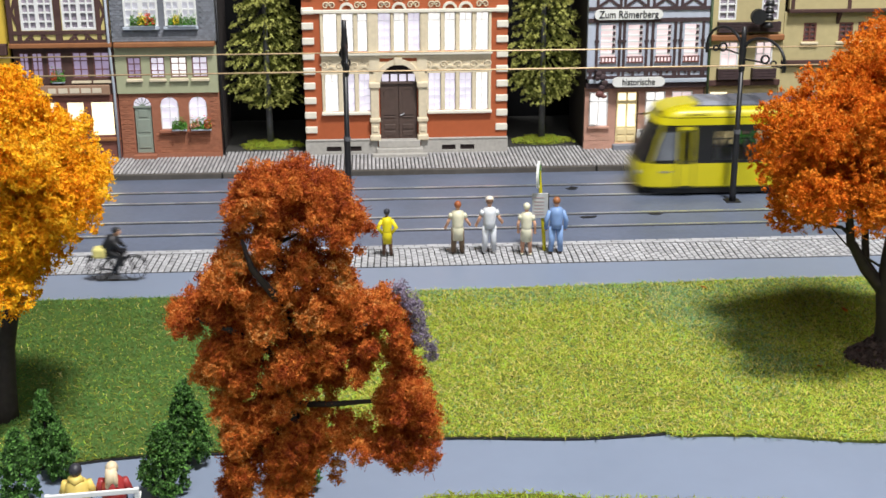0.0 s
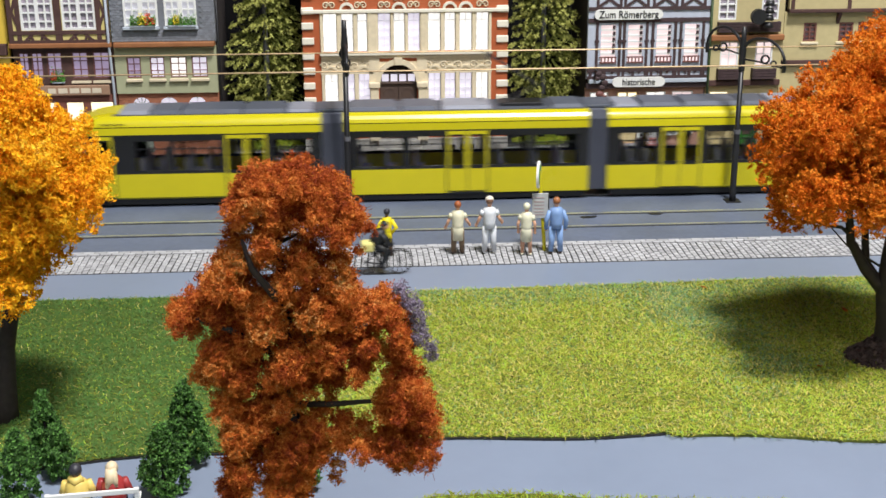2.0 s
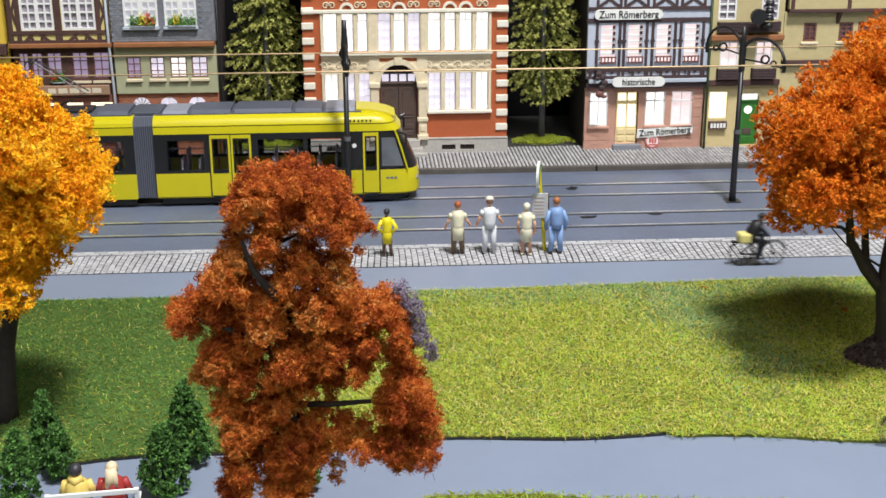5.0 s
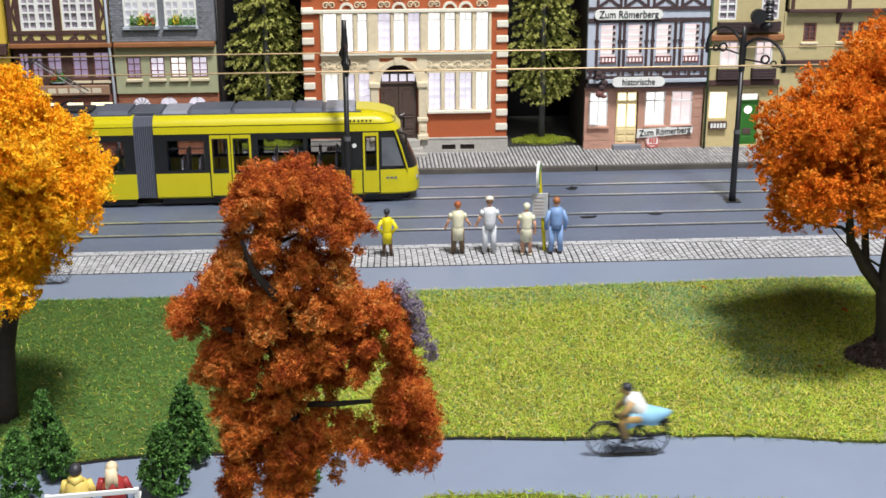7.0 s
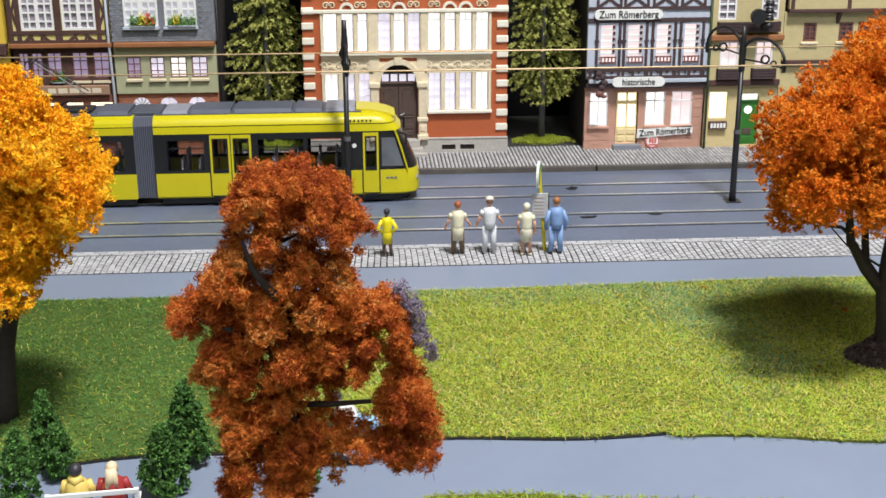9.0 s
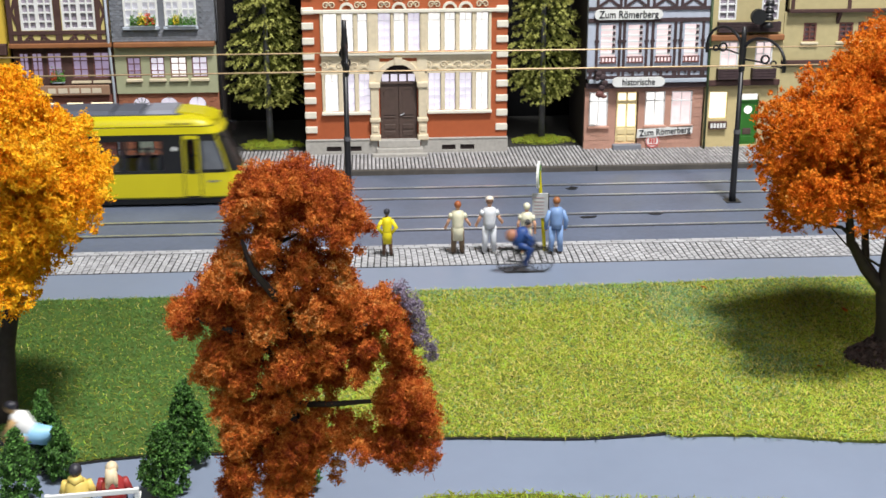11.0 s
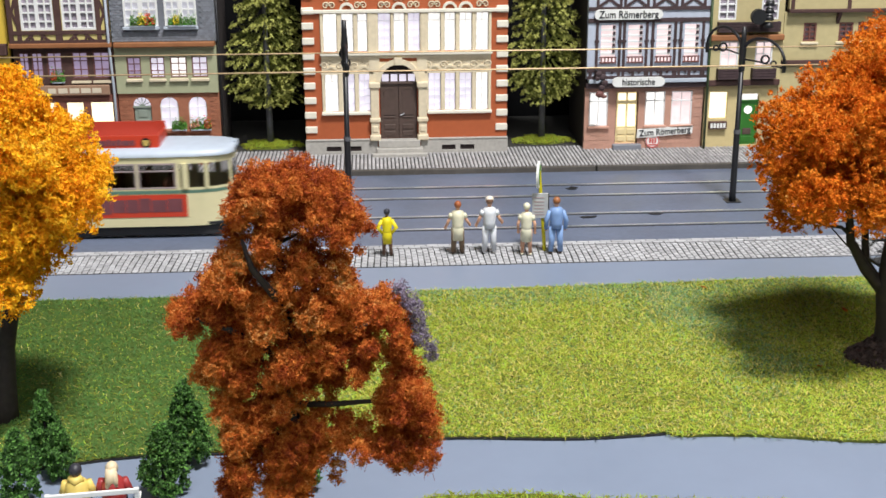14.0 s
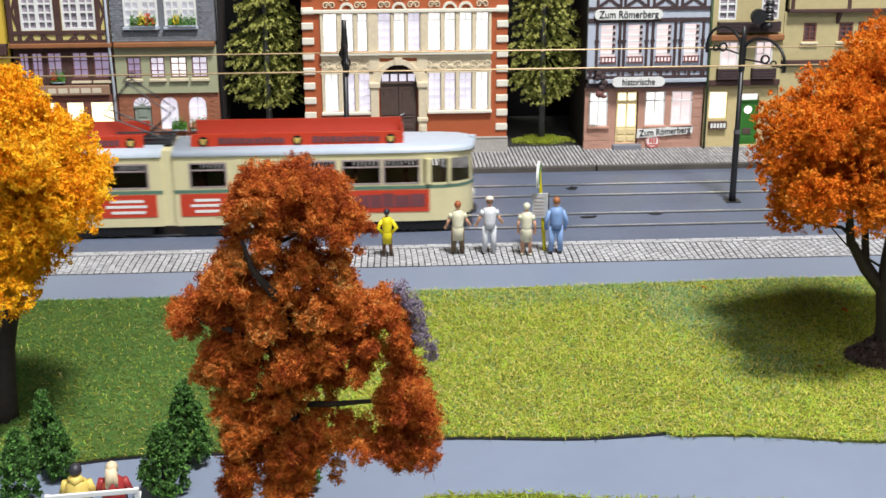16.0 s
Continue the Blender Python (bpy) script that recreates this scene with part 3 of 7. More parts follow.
def conifer(x, y, h, r, seed):
    t = thing("spruce", x, y, 0.2, "dark green spruce with light tips before the black gap", "tree", "spruces")
    part("trunk", Tb([(0, 0, 0), (0, 0, 2), (0, 0, h)], [0.17, 0.15, 0.03], 9), M["bark_grey"], t, smooth=True)
    rng = np.random.default_rng(seed)
    P, L = [], []
    z = 2.55
    while z < h - 0.2:
        k = 1 - (z - 1.4) / (h - 1.2)
        rr = r * (0.5 + 0.5 * min(1, (z - 2.4) / 0.9)) * min(1, k * 1.3)
        low = z < 8.5
        for i in range(12 if low else 8):
            a = 2 * math.pi * (i + rng.uniform(0, 0.9)) / (12 if low else 8)
            ln = rr * rng.uniform(0.7, 1.1)
            zz = z + rng.uniform(-0.2, 0.2)
            # each bough ends in blunt shoots that droop and fan out
            for turn, s0, s1 in ((0.0, 0.25, 1.0), (0.24, 0.5, 0.95), (-0.24, 0.5, 0.95)):
                m = 95
                b = a + turn * rng.uniform(0.7, 1.3)
                s = rng.uniform(s0, s1, m)
                rad = 0.055 + 0.05 * (s > s1 - 0.10)
                o = rng.normal(0, 0.5, (m, 2)) * rad[:, None]
                q = np.stack([np.cos(b) * s * ln - np.sin(b) * o[:, 0], np.sin(b) * s * ln + np.cos(b) * o[:, 0], zz + turn * 0.25 - 0.42 * s ** 1.5 * ln * 0.8 + o[:, 1]], 1)
                # lit ends and darker inner needles are put into two colours
                tip = (s > s1 - 0.14) & (rng.uniform(size=m) < 0.85)
                P.append(q[~tip])
                L.append(q[tip])
        z += 0.44
    flakes("crown", np.concatenate(P), 0.04, M["needle"], t, rng, thin=0.5, droop=0.5)
    tagged(flakes("crown", np.concatenate(L), 0.045, M["needle_lit"], t, rng, thin=0.6, droop=0.4), "pale shoot tips, coloured as if lit")
    bm = bmesh.new()
    ball(bm, 0, -0.1, 0.0, 1.15, 0.65, 0.12, 16)
    base = solid("moss_mound", bm, M["felt"], "small mossy green mound round a tree", "mound", group="moss mounds")
    base.matrix_world = pose(x * U, y * U, 0.2 * U)
    n = 2500
    a, rd = rng.uniform(0, 6.28, n), np.sqrt(rng.uniform(0, 1, n))
    rag = 1 + 0.18 * np.sin(3 * a + seed) + 0.14 * np.sin(7 * a + 2 * seed)
    q = np.stack([np.cos(a) * rd * rag * 1.4, -0.1 + np.sin(a) * rd * rag * 0.8, 0.03 + 0.14 * np.sqrt(1 - rd ** 2 * 0.95) + rng.uniform(0, 0.09, n)], 1)
    flakes("tuft", q, 0.065, M["grass"], base, rng, thin=0.25)
    return t


M["needle_lit"] = mat("needle_lit", (0.56, 0.56, 0.15), 0.8, var=0.2, bump=0, island=0.35, thin=0.2)
conifer(-4.75, 57.2, 14.5, 2.05, 21)
conifer(8.15, 57.2, 14.5, 1.95, 22)


def shrub(x, y, h, r, seed):
    t = thing("shrub", x, y, 0, "small dark green upright evergreen shrub", "shrub", "evergreen shrubs")
    rng = np.random.default_rng(seed)
    part("stem", Tb([(0, 0, -0.05), (0, 0, h * 0.8)], [0.06, 0.02], 6), M["bark"], t)
    P = []
    for i in range(int(95 * h * r / 0.42)):
        z = rng.uniform(0.12, 1) * h
        k = max(0.10, math.sin(min(1, (1.04 - z / h) * 1.15) * math.pi / 2)) * (0.8 + 0.2 * min(1, z / h * 4))
        a = rng.uniform(0, 6.28)
        rd = r * k * rng.uniform(0.55, 1.05)
        c = np.array([math.cos(a) * rd, math.sin(a) * rd, z])
        up = np.linspace(-0.5, 0.5, 42)[:, None] * rng.normal([0.25 * math.cos(a), 0.25 * math.sin(a), 0.7], 0.25) * 0.2
        P.append(c + up + rng.normal(0, 0.032, (42, 3)))
    flakes("crown", np.concatenate(P), 0.042, M["box_leaf"], t, rng, thin=0.6)
    return t


shrub(-4.42, 26.0, 2.05, 0.52, 31)
shrub(-4.74, 24.5, 1.72, 0.56, 32)
shrub(-7.65, 26.1, 1.85, 0.42, 33)
shrub(-7.2, 25.5, 1.3, 0.34, 34)
shrub(-7.82, 24.4, 1.74, 0.46, 35)
shrub(-1.75, 24.6, 1.0, 0.40, 36)


def root_mound():
    rng = np.random.default_rng(5)
    n = 2600
    a, rd = rng.uniform(0, 6.28, n), np.sqrt(rng.uniform(0, 1, n))
    q = np.stack([14.2 + np.cos(a) * rd * 1.15, 30.75 + np.sin(a) * rd * 0.95, 0.05 + 0.95 * (1 - rd) ** 1.2 + rng.uniform(0, 0.06, n)], 1)
    tagged(flakes("root_mound", q, 0.09, M["soil"], None, rng, thin=0.8), "mound of dark brown crumbs round a tree's foot", "soil", kind="stuff")


root_mound()


# strip of grass on the near side of the park path
def front_lawn():
    edge = [(-3.6, 21.5), (-3.2, 22.6), (-1.5, 22.9), (0.2, 23.5), (1.2, 24.03), (2.6, 24.02), (3.6, 23.96), (4.6, 23.7), (8, 23.3), (14, 22.9), (30, 22.8)]
    solid("lawn_near", Pr(edge + [(30, 13), (-3.6, 13)], -0.1, 0.06, "z"), M["felt"], "strip of fibre grass beside the park path", "lawn", "structure")
    rng = np.random.default_rng(8)
    n = 26000
    x, y = rng.uniform(-3.6, 9, n), rng.uniform(19, 24.2, n)
    k = y < np.interp(x, [q[0] for q in edge], [q[1] for q in edge]) + 0.04
    x, y = x[k], y[k]
    q = np.stack([x, y, rng.uniform(0.06, 0.14, len(x))], 1)
    tagged(flakes("grass", q, 0.10, M["grass"], None, rng, thin=0.12), "short static grass fibres beside the path", "grass", kind="stuff")


front_lawn()


def fallen_leaf(x, y, turn):
    bm = bmesh.new()
    v = [bm.verts.new(q) for q in ((0, -0.13, 0), (0.09, -0.02, 0.03), (0.05, 0.1, 0.01), (0, 0.15, 0.04), (-0.06, 0.09, 0.02), (-0.1, -0.03, 0.03))]
    bm.faces.new(v)
    o = solid("fallen_leaf", bm, M["leaf_rust"], "single curled rust-red leaf lying on grass", "leaf", group="fallen leaves")
    o.matrix_world = pose(x * U, y * U, 0.13 * U, 12, 8, turn)


fallen_leaf(14.35, 34.3, 20)
fallen_leaf(10.6, 36.6, 75)
fallen_leaf(12.1, 30.2, 140)


# ---- the row of houses ----
M.update({
    "cream": mat("cream", (0.70, 0.60, 0.43), 0.7, var=0.12, scale=5, bump=0.15),
    "cream_light": mat("cream_light", (0.78, 0.73, 0.62), 0.6, var=0.06, scale=5, bump=0.08),
    "stone_grey": mat("stone_grey", (0.40, 0.38, 0.35), 0.75, var=0.15, scale=6, bump=0.2),
    "door_brown": mat("door_brown", (0.085, 0.055, 0.045), 0.5, var=0.2, scale=4, bump=0.1),
    "timber": mat("timber", (0.075, 0.035, 0.030), 0.7, var=0.3, scale=5, bump=0.2),
    "timber_dark": mat("timber_dark", (0.055, 0.032, 0.035), 0.7, var=0.3, scale=5, bump=0.2),
    "cornice": mat("cornice", (0.30, 0.12, 0.045), 0.6, var=0.15, scale=3, bump=0.1),
    "infill_yellow": mat("infill_yellow", (0.62, 0.52, 0.20), 0.75, var=0.1, scale=5, bump=0.1),
    "infill_pale": mat("infill_pale", (0.46, 0.50, 0.60), 0.7, var=0.08, scale=5, bump=0.08),
    "shop_brown": mat("shop_brown", (0.20, 0.07, 0.05), 0.65, var=0.15, scale=4, bump=0.1),
    "sign_tan": mat("sign_tan", (0.33, 0.20, 0.13), 0.6, var=0.1),
    "white_frame": mat("white_frame", (0.80, 0.80, 0.80), 0.5, var=0.03, bump=0.02),
    "brown_frame": mat("brown_frame", (0.16, 0.06, 0.05), 0.55, var=0.1, bump=0.05),
    "green_wall": mat("green_wall", (0.37, 0.38, 0.24), 0.7, var=0.07, scale=4, bump=0.1),
    "brick_wall": mat("brick_wall", (0.33, 0.125, 0.07), 0.75, var=0.14, scale=5, bump=0.2),
    "brick": mat("brick", (0.34, 0.13, 0.07), 0.75, var=0.12, scale=8, bump=0.2, island=0.13),
    "pink_stone": mat("pink_stone", (0.50, 0.28, 0.21), 0.75, var=0.1, scale=8, bump=0.15, island=0.08),
    "pink_stone_piece": mat("pink_stone_piece", (0.50, 0.28, 0.21), 0.75, var=0.1, scale=8, bump=0.15, piece=0.08),
    "pipe_green": mat("pipe_green", (0.045, 0.075, 0.03), 0.5, var=0.2),
    "slate": mat("slate", (0.17, 0.18, 0.21), 0.6, var=0.12, scale=6, bump=0.1, island=0.18),
    "door_green_grey": mat("door_green_grey", (0.26, 0.30, 0.25), 0.55, var=0.08, bump=0.05),
    "door_green": mat("door_green", (0.03, 0.16, 0.02), 0.45, var=0.1, bump=0.05),
    "ochre": mat("ochre", (0.58, 0.47, 0.24), 0.7, var=0.08, scale=4, bump=0.1),
    "ochre_pale": mat("ochre_pale", (0.50, 0.42, 0.22), 0.7, var=0.08, scale=4, bump=0.1),
    "house_yellow": mat("house_yellow", (0.70, 0.48, 0.06), 0.7, var=0.08),
    "sign_white": mat("sign_white", (0.78, 0.78, 0.76), 0.5, var=0.03, bump=0.02),
    "letter_black": mat("letter_black", (0.03, 0.03, 0.035), 0.6, var=0.1, bump=0),
    "letter_pale": mat("letter_pale", (0.66, 0.58, 0.45), 0.6, var=0.1, bump=0),
    "logo_red": mat("logo_red", (0.55, 0.10, 0.09), 0.6, var=0.1, bump=0),
    "roof_tile": mat("roof_tile", (0.12, 0.05, 0.035), 0.7, var=0.2, scale=4, bump=0.3),
    "lead": mat("lead", (0.45, 0.50, 0.58), 0.5, var=0.1),
    "inner_dark": mat("inner_dark", (0.03, 0.02, 0.02), 0.9, var=0.1, bump=0),
    "yellow_door": mat("yellow_door", (0.78, 0.64, 0.35), 0.55, var=0.06, bump=0.05),
    "leaf_box": mat("leaf_box", (0.10, 0.26, 0.035), 0.7, var=0.2, bump=0, island=0.5, hue=0.02),
    "bloom_red": mat("bloom_red", (0.65, 0.09, 0.03), 0.7, var=0.2, bump=0, island=0.4),
    "bloom_yellow": mat("bloom_yellow", (0.75, 0.60, 0.04), 0.7, var=0.2, bump=0, island=0.3),
    "bloom_pink": mat("bloom_pink", (0.70, 0.30, 0.20), 0.7, var=0.2, bump=0, island=0.4),
    "glow_white": glow("glow_white", (1.0, 0.97, 0.93), 1.05),
    "glow_lilac": glow("glow_lilac", (0.92, 0.86, 1.0), 0.80),
    "glow_lilac_dim": glow("glow_lilac_dim", (0.66, 0.52, 0.78), 0.40),
    "glow_pink": glow("glow_pink", (1.0, 0.80, 0.80), 0.85),
    "glow_warm": glow("glow_warm", (1.0, 0.88, 0.58), 1.6),
    "pane_dim": mat("pane_dim", (0.34, 0.30, 0.36), 0.25, var=0.12, scale=2, bump=0),
    "pane_white": glow("pane_white", (0.9, 0.9, 1.0), 0.35),
})


def wall_with_holes(x0, x1, z0, z1, thick, holes, y=0.0):
    """A wall along x with its face at y; holes: x0, x1, z0, z1."""
    bm = bmesh.new()
    xs = sorted({x0, x1, *[h[0] for h in holes], *[h[1] for h in holes]})
    zs = sorted({z0, z1, *[h[2] for h in holes], *[h[3] for h in holes]})
    xs = [q for q in xs if x0 <= q <= x1]
    zs = [q for q in zs if z0 <= q <= z1]
    full = {}
    for i in range(len(xs) - 1):
        for k in range(len(zs) - 1):
            cx, cz = (xs[i] + xs[i + 1]) / 2, (zs[k] + zs[k + 1]) / 2
            full[i, k] = not any(h[0] < cx < h[1] and h[2] < cz < h[3] for h in holes)
    vs = {}

    def v(a, b, c):
        if (a, b, c) not in vs:
            vs[a, b, c] = bm.verts.new((a, b, c))
        return vs[a, b, c]
    for (i, k), f in full.items():
        if not f:
            continue
        a, b, c, d = xs[i], xs[i + 1], zs[k], zs[k + 1]
        for yy in (y, y + thick):
            bm.faces.new([v(a, yy, c), v(b, yy, c), v(b, yy, d), v(a, yy, d)])
        for di, dk, (p, q) in ((-1, 0, ((a, c), (a, d))), (1, 0, ((b, c), (b, d))), (0, -1, ((a, c), (b, c))), (0, 1, ((a, d), (b, d)))):
            if not full.get((i + di, k + dk), False):
                bm.faces.new([v(p[0], y, p[1]), v(q[0], y, q[1]), v(q[0], y + thick, q[1]), v(p[0], y + thick, p[1])])
    return bm


def window(h, x0, x1, z0, z1, cols, rows, frame_m, pane_m, bar=0.035, edge=0.07, y=0.0, mid=0.0, arch=False):
    """A window in its opening: the frame, with its pane and each glazing bar as sub-parts."""
    top = z1 - (0 if arch else edge)
    hole = (x0 + edge, x1 - edge, z0 + edge, z1 - edge)
    w = part("window", wall_with_holes(x0, x1, z0, z1, 0.1, [hole], y), frame_m, h)
    for i in range(1, cols):
        x = x0 + (x1 - x0) * i / cols
        b = mid if mid and i * 2 == cols else bar
        part("glazing_bar", B(x - b / 2, x + b / 2, y + 0.015, y + 0.085, z0 + edge, top), frame_m, w)
    for k in range(1, rows):
        z = z0 + (z1 - z0) * k / rows
        part("glazing_bar", B(x0 + edge, x1 - edge, y + 0.022, y + 0.078, z - bar / 2, z + bar / 2), frame_m, w)
    part("pane", B(x0 + 0.01, x1 - 0.01, y + 0.12, y + 0.15, z0 + 0.01, z1 - 0.01), pane_m, w, "pane lit from inside")
    return w


def arch_ring(cx, cz, r0, r1, y0, y1, n=12):
    bm = bmesh.new()
    return prism(bm, arc(cx, cz, r1, 0, 180, n) + arc(cx, cz, r0, 180, 0, n), y0, y1)


def bar_beam(h, x0, z0, x1, z1, w, m, y0=-0.05, y1=0.02):
    """A timber from (x0, z0) to (x1, z1) on the face of a wall."""
    d = Vector((x1 - x0, z1 - z0)).normalized()
    n = Vector((-d.y, d.x)) * w / 2
    return part("beam", Pr([(x0 + n.x, z0 + n.y), (x0 - n.x, z0 - n.y), (x1 - n.x, z1 - n.y), (x1 + n.x, z1 + n.y)], y0, y1), m, h)


def house(label, x0, x1, top, deep=4.5):
    h = thing("house", 0, 55.3, 0, label, "house", "row of model houses")
    part("back_wall", B(x0 + 0.02, x1 - 0.02, deep - 0.2, deep, 0.2, top), M["inner_dark"], h)
    for a in (x0, x1 - 0.15):
        part("side_wall", B(a, a + 0.15, 0.22, deep - 0.2, 0.2, top), M["inner_dark"], h)
    xm = (0 - 0.6, deep + 0.3)
    part("roof", Pr([(xm[0], top), (xm[1], top), (deep / 2, top + 2.6)], x0 - 0.1, x1 + 0.1, "x"), M["roof_tile"], h)
    return h


def flower_box(x0, x1, z, colours, seed, y=-0.25):
    """A planted box on a sill; a thing of its own."""
    f = thing("flower_box", (x0 + x1) / 2, 55.3 + y, z, "small window box planted with green leaves and bright blooms", "flower box", "window boxes")
    w = (x1 - x0) / 2
    part("box", B(-w, w, -0.1, 0.1, 0, 0.07, bevel=0.015), M["lead"], f)
    rng = np.random.default_rng(seed)
    n = 900
    q = np.stack([rng.uniform(-w, w, n), rng.normal(0, 0.07, n), 0.07 + np.abs(rng.normal(0, 0.19, n))], 1)
    flakes("foliage", q, 0.04, M["leaf_box"], f, rng, thin=0.7)
    for c, a, b in colours:
        k = 160
        q = np.stack([rng.uniform(a, b, k) * w, rng.normal(-0.05, 0.07, k), 0.12 + np.abs(rng.normal(0, 0.2, k))], 1)
        flakes("blooms", q, 0.04, M[c], f, rng, thin=0.8)
    return f


def lettering(name, body, x, y, z, size, m, parent, tilt=0.0, squeeze=1.0):
    cu = bpy.data.curves.new("text", "FONT")
    cu.body, cu.size, cu.extrude, cu.align_x, cu.align_y = body, size * U, 0.012 * U, "CENTER", "CENTER"
    cu.offset = 0.004 * U
    tmp = new("tmp", cu)
    me = bpy.data.meshes.new_from_object(tmp)
    bpy.data.objects.remove(tmp)
    me.materials.append(m)
    ob = new(name, me)
    ob.parent = parent
    ob.matrix_local = pose(x * U, y * U, z * U, 90, 0, 0) @ pose(0, 0, 0, 0, 0, tilt) @ Matrix.Diagonal((squeeze, 1, 1, 1))
    return ob


def plate(x0, x1, z0, z1, y0, y1):
    r = (z1 - z0) / 2
    zc = (z0 + z1) / 2
    return Pr(arc(x1 - r, zc, r, -90, 90, 8) + arc(x0 + r, zc, r, 90, 270, 8), y0, y1)


# ---- half-timbered house with a shop ----
def house_shop():
    x0, x1 = -15.7, -11.33
    h = house("narrow half-timbered house with yellow panels over a lit shop", x0, x1, 9.3)
    holes = [(-15.3, -14.0, 1.24, 2.87), (-13.65, -12.80, 1.24, 2.87), (-12.59, -11.50, 1.24, 2.87)]
    part("ground_floor_wall", wall_with_holes(x0, x1, 0.2, 3.18, 0.2, holes), M["shop_brown"], h)
    for a, b, c, d in holes:
        window(h, a, b, c, d, 1, 1, M["brown_frame"], M["glow_warm"], edge=0.06)
    part("sign_board", B(-14.9, -11.6, -0.22, -0.05, 3.18, 3.62, bevel=0.03), M["sign_tan"], h)
    for k, w in ((-14.3, 0.35), (-13.85, 0.4), (-13.35, 0.42), (-12.85, 0.42), (-12.36, 0.4)):
        part("lettering", B(k, k + w, -0.235, -0.21, 3.28, 3.50), M["letter_pale"], h)
    part("sill", B(x0, x1, -0.14, 0.02, 1.05, 1.2, bevel=0.03), M["cornice"], h)
    holes = [(-15.5, -15.05, 3.9, 5.07), (-14.95, -14.45, 3.9, 5.07), (-14.28, -13.62, 3.9, 5.07), (-13.18, -12.48, 3.9, 5.07), (-12.26, -11.54, 3.9, 5.07)]
    part("first_floor_wall", wall_with_holes(x0, x1, 3.2, 5.32, 0.2, holes), M["timber"], h)
    for a, b, c, d in holes:
        window(h, a, b, c, d, 2, 3, M["brown_frame"], M["glow_lilac_dim"], edge=0.05, y=0.03)
    for a, b in ((-13.25, -12.40), (-12.3, -11.48)):
        part("sill", B(a, b, -0.12, 0.02, 3.70, 3.80), M["cream"], h)
    part("cornice", B(x0 - 0.05, x1 + 0.03, -0.45, 0.02, 5.32, 5.53, bevel=0.04), M["cornice"], h)
    y = -0.3
    holes = [(-15.14, -13.72, 6.09, 8.0), (-13.36, -11.92, 6.09, 8.0)]
    part("upper_wall", wall_with_holes(x0, x1, 5.53, 9.3, 0.3, holes, y), M["infill_yellow"], h)
    for a, b, c, d in holes:
        window(h, a, b, c, d, 4, 5, M["white_frame"], M["pane_dim"], edge=0.10, bar=0.075, mid=0.16, y=y)
    tm = M["timber"]
    for x in (-15.6, -15.25, -13.54, -11.80, -11.43):
        bar_beam(h, x, 5.53, x, 9.0, 0.20 if x != -13.54 else 0.3, tm, y - 0.05, y + 0.02)
    for z in (5.99, 8.1):
        bar_beam(h, x0, z, x1, z, 0.17, tm, y - 0.06, y + 0.02)
    bar_beam(h, x0, 5.6, x1, 5.6, 0.13, tm, y - 0.055, y + 0.02)
    for a in (-14.5, -12.6):
        bar_beam(h, a - 0.55, 5.6, a - 0.15, 5.95, 0.12, tm, y - 0.045, y + 0.02)
        bar_beam(h, a + 0.55, 5.6, a + 0.15, 5.95, 0.12, tm, y - 0.045, y + 0.02)
        bar_beam(h, a - 0.15, 5.6, a - 0.3, 5.95, 0.10, tm, y - 0.042, y + 0.02)
        bar_beam(h, a + 0.15, 5.6, a + 0.3, 5.95, 0.10, tm, y - 0.042, y + 0.02)
    bar_beam(h, -15.55, 6.7, -15.2, 7.8, 0.12, tm, y - 0.045, y + 0.02)
    bar_beam(h, -15.5, 6.9, -15.2, 6.05, 0.12, tm, y - 0.044, y + 0.02)
    bar_beam(h, -11.5, 6.7, -11.85, 7.8, 0.12, tm, y - 0.045, y + 0.02)
    bar_beam(h, -11.5, 6.9, -11.85, 6.05, 0.12, tm, y - 0.044, y + 0.02)
    part("drainpipe", Tb([(-11.42, -0.12, 0.25), (-11.42, -0.12, 3.4), (-11.42, -0.4, 5.6), (-11.42, -0.4, 9.2)], 0.06, 8), M["lead"], h, smooth=True)


def house_sliver():
    h = house("bright yellow plastered house at the end of the row", -22.0, -15.85, 9.0)
    holes = [(-18.6, -17.4, 1.0, 2.8), (-20.5, -19.4, 1.0, 2.8), (-18.6, -17.6, 3.7, 5.0), (-18.6, -17.6, 6.2, 7.6)]
    part("front_wall", wall_with_holes(-22.0, -15.85, 0.2, 9.0, 0.2, holes), M["house_yellow"], h)
    for a, b, c, d in holes:
        window(h, a, b, c, d, 2, 3, M["white_frame"], M["pane_white"])
    part("cornice", B(-22.0, -15.9, -0.3, 0.02, 5.0, 5.5, bevel=0.05), M["timber"], h)


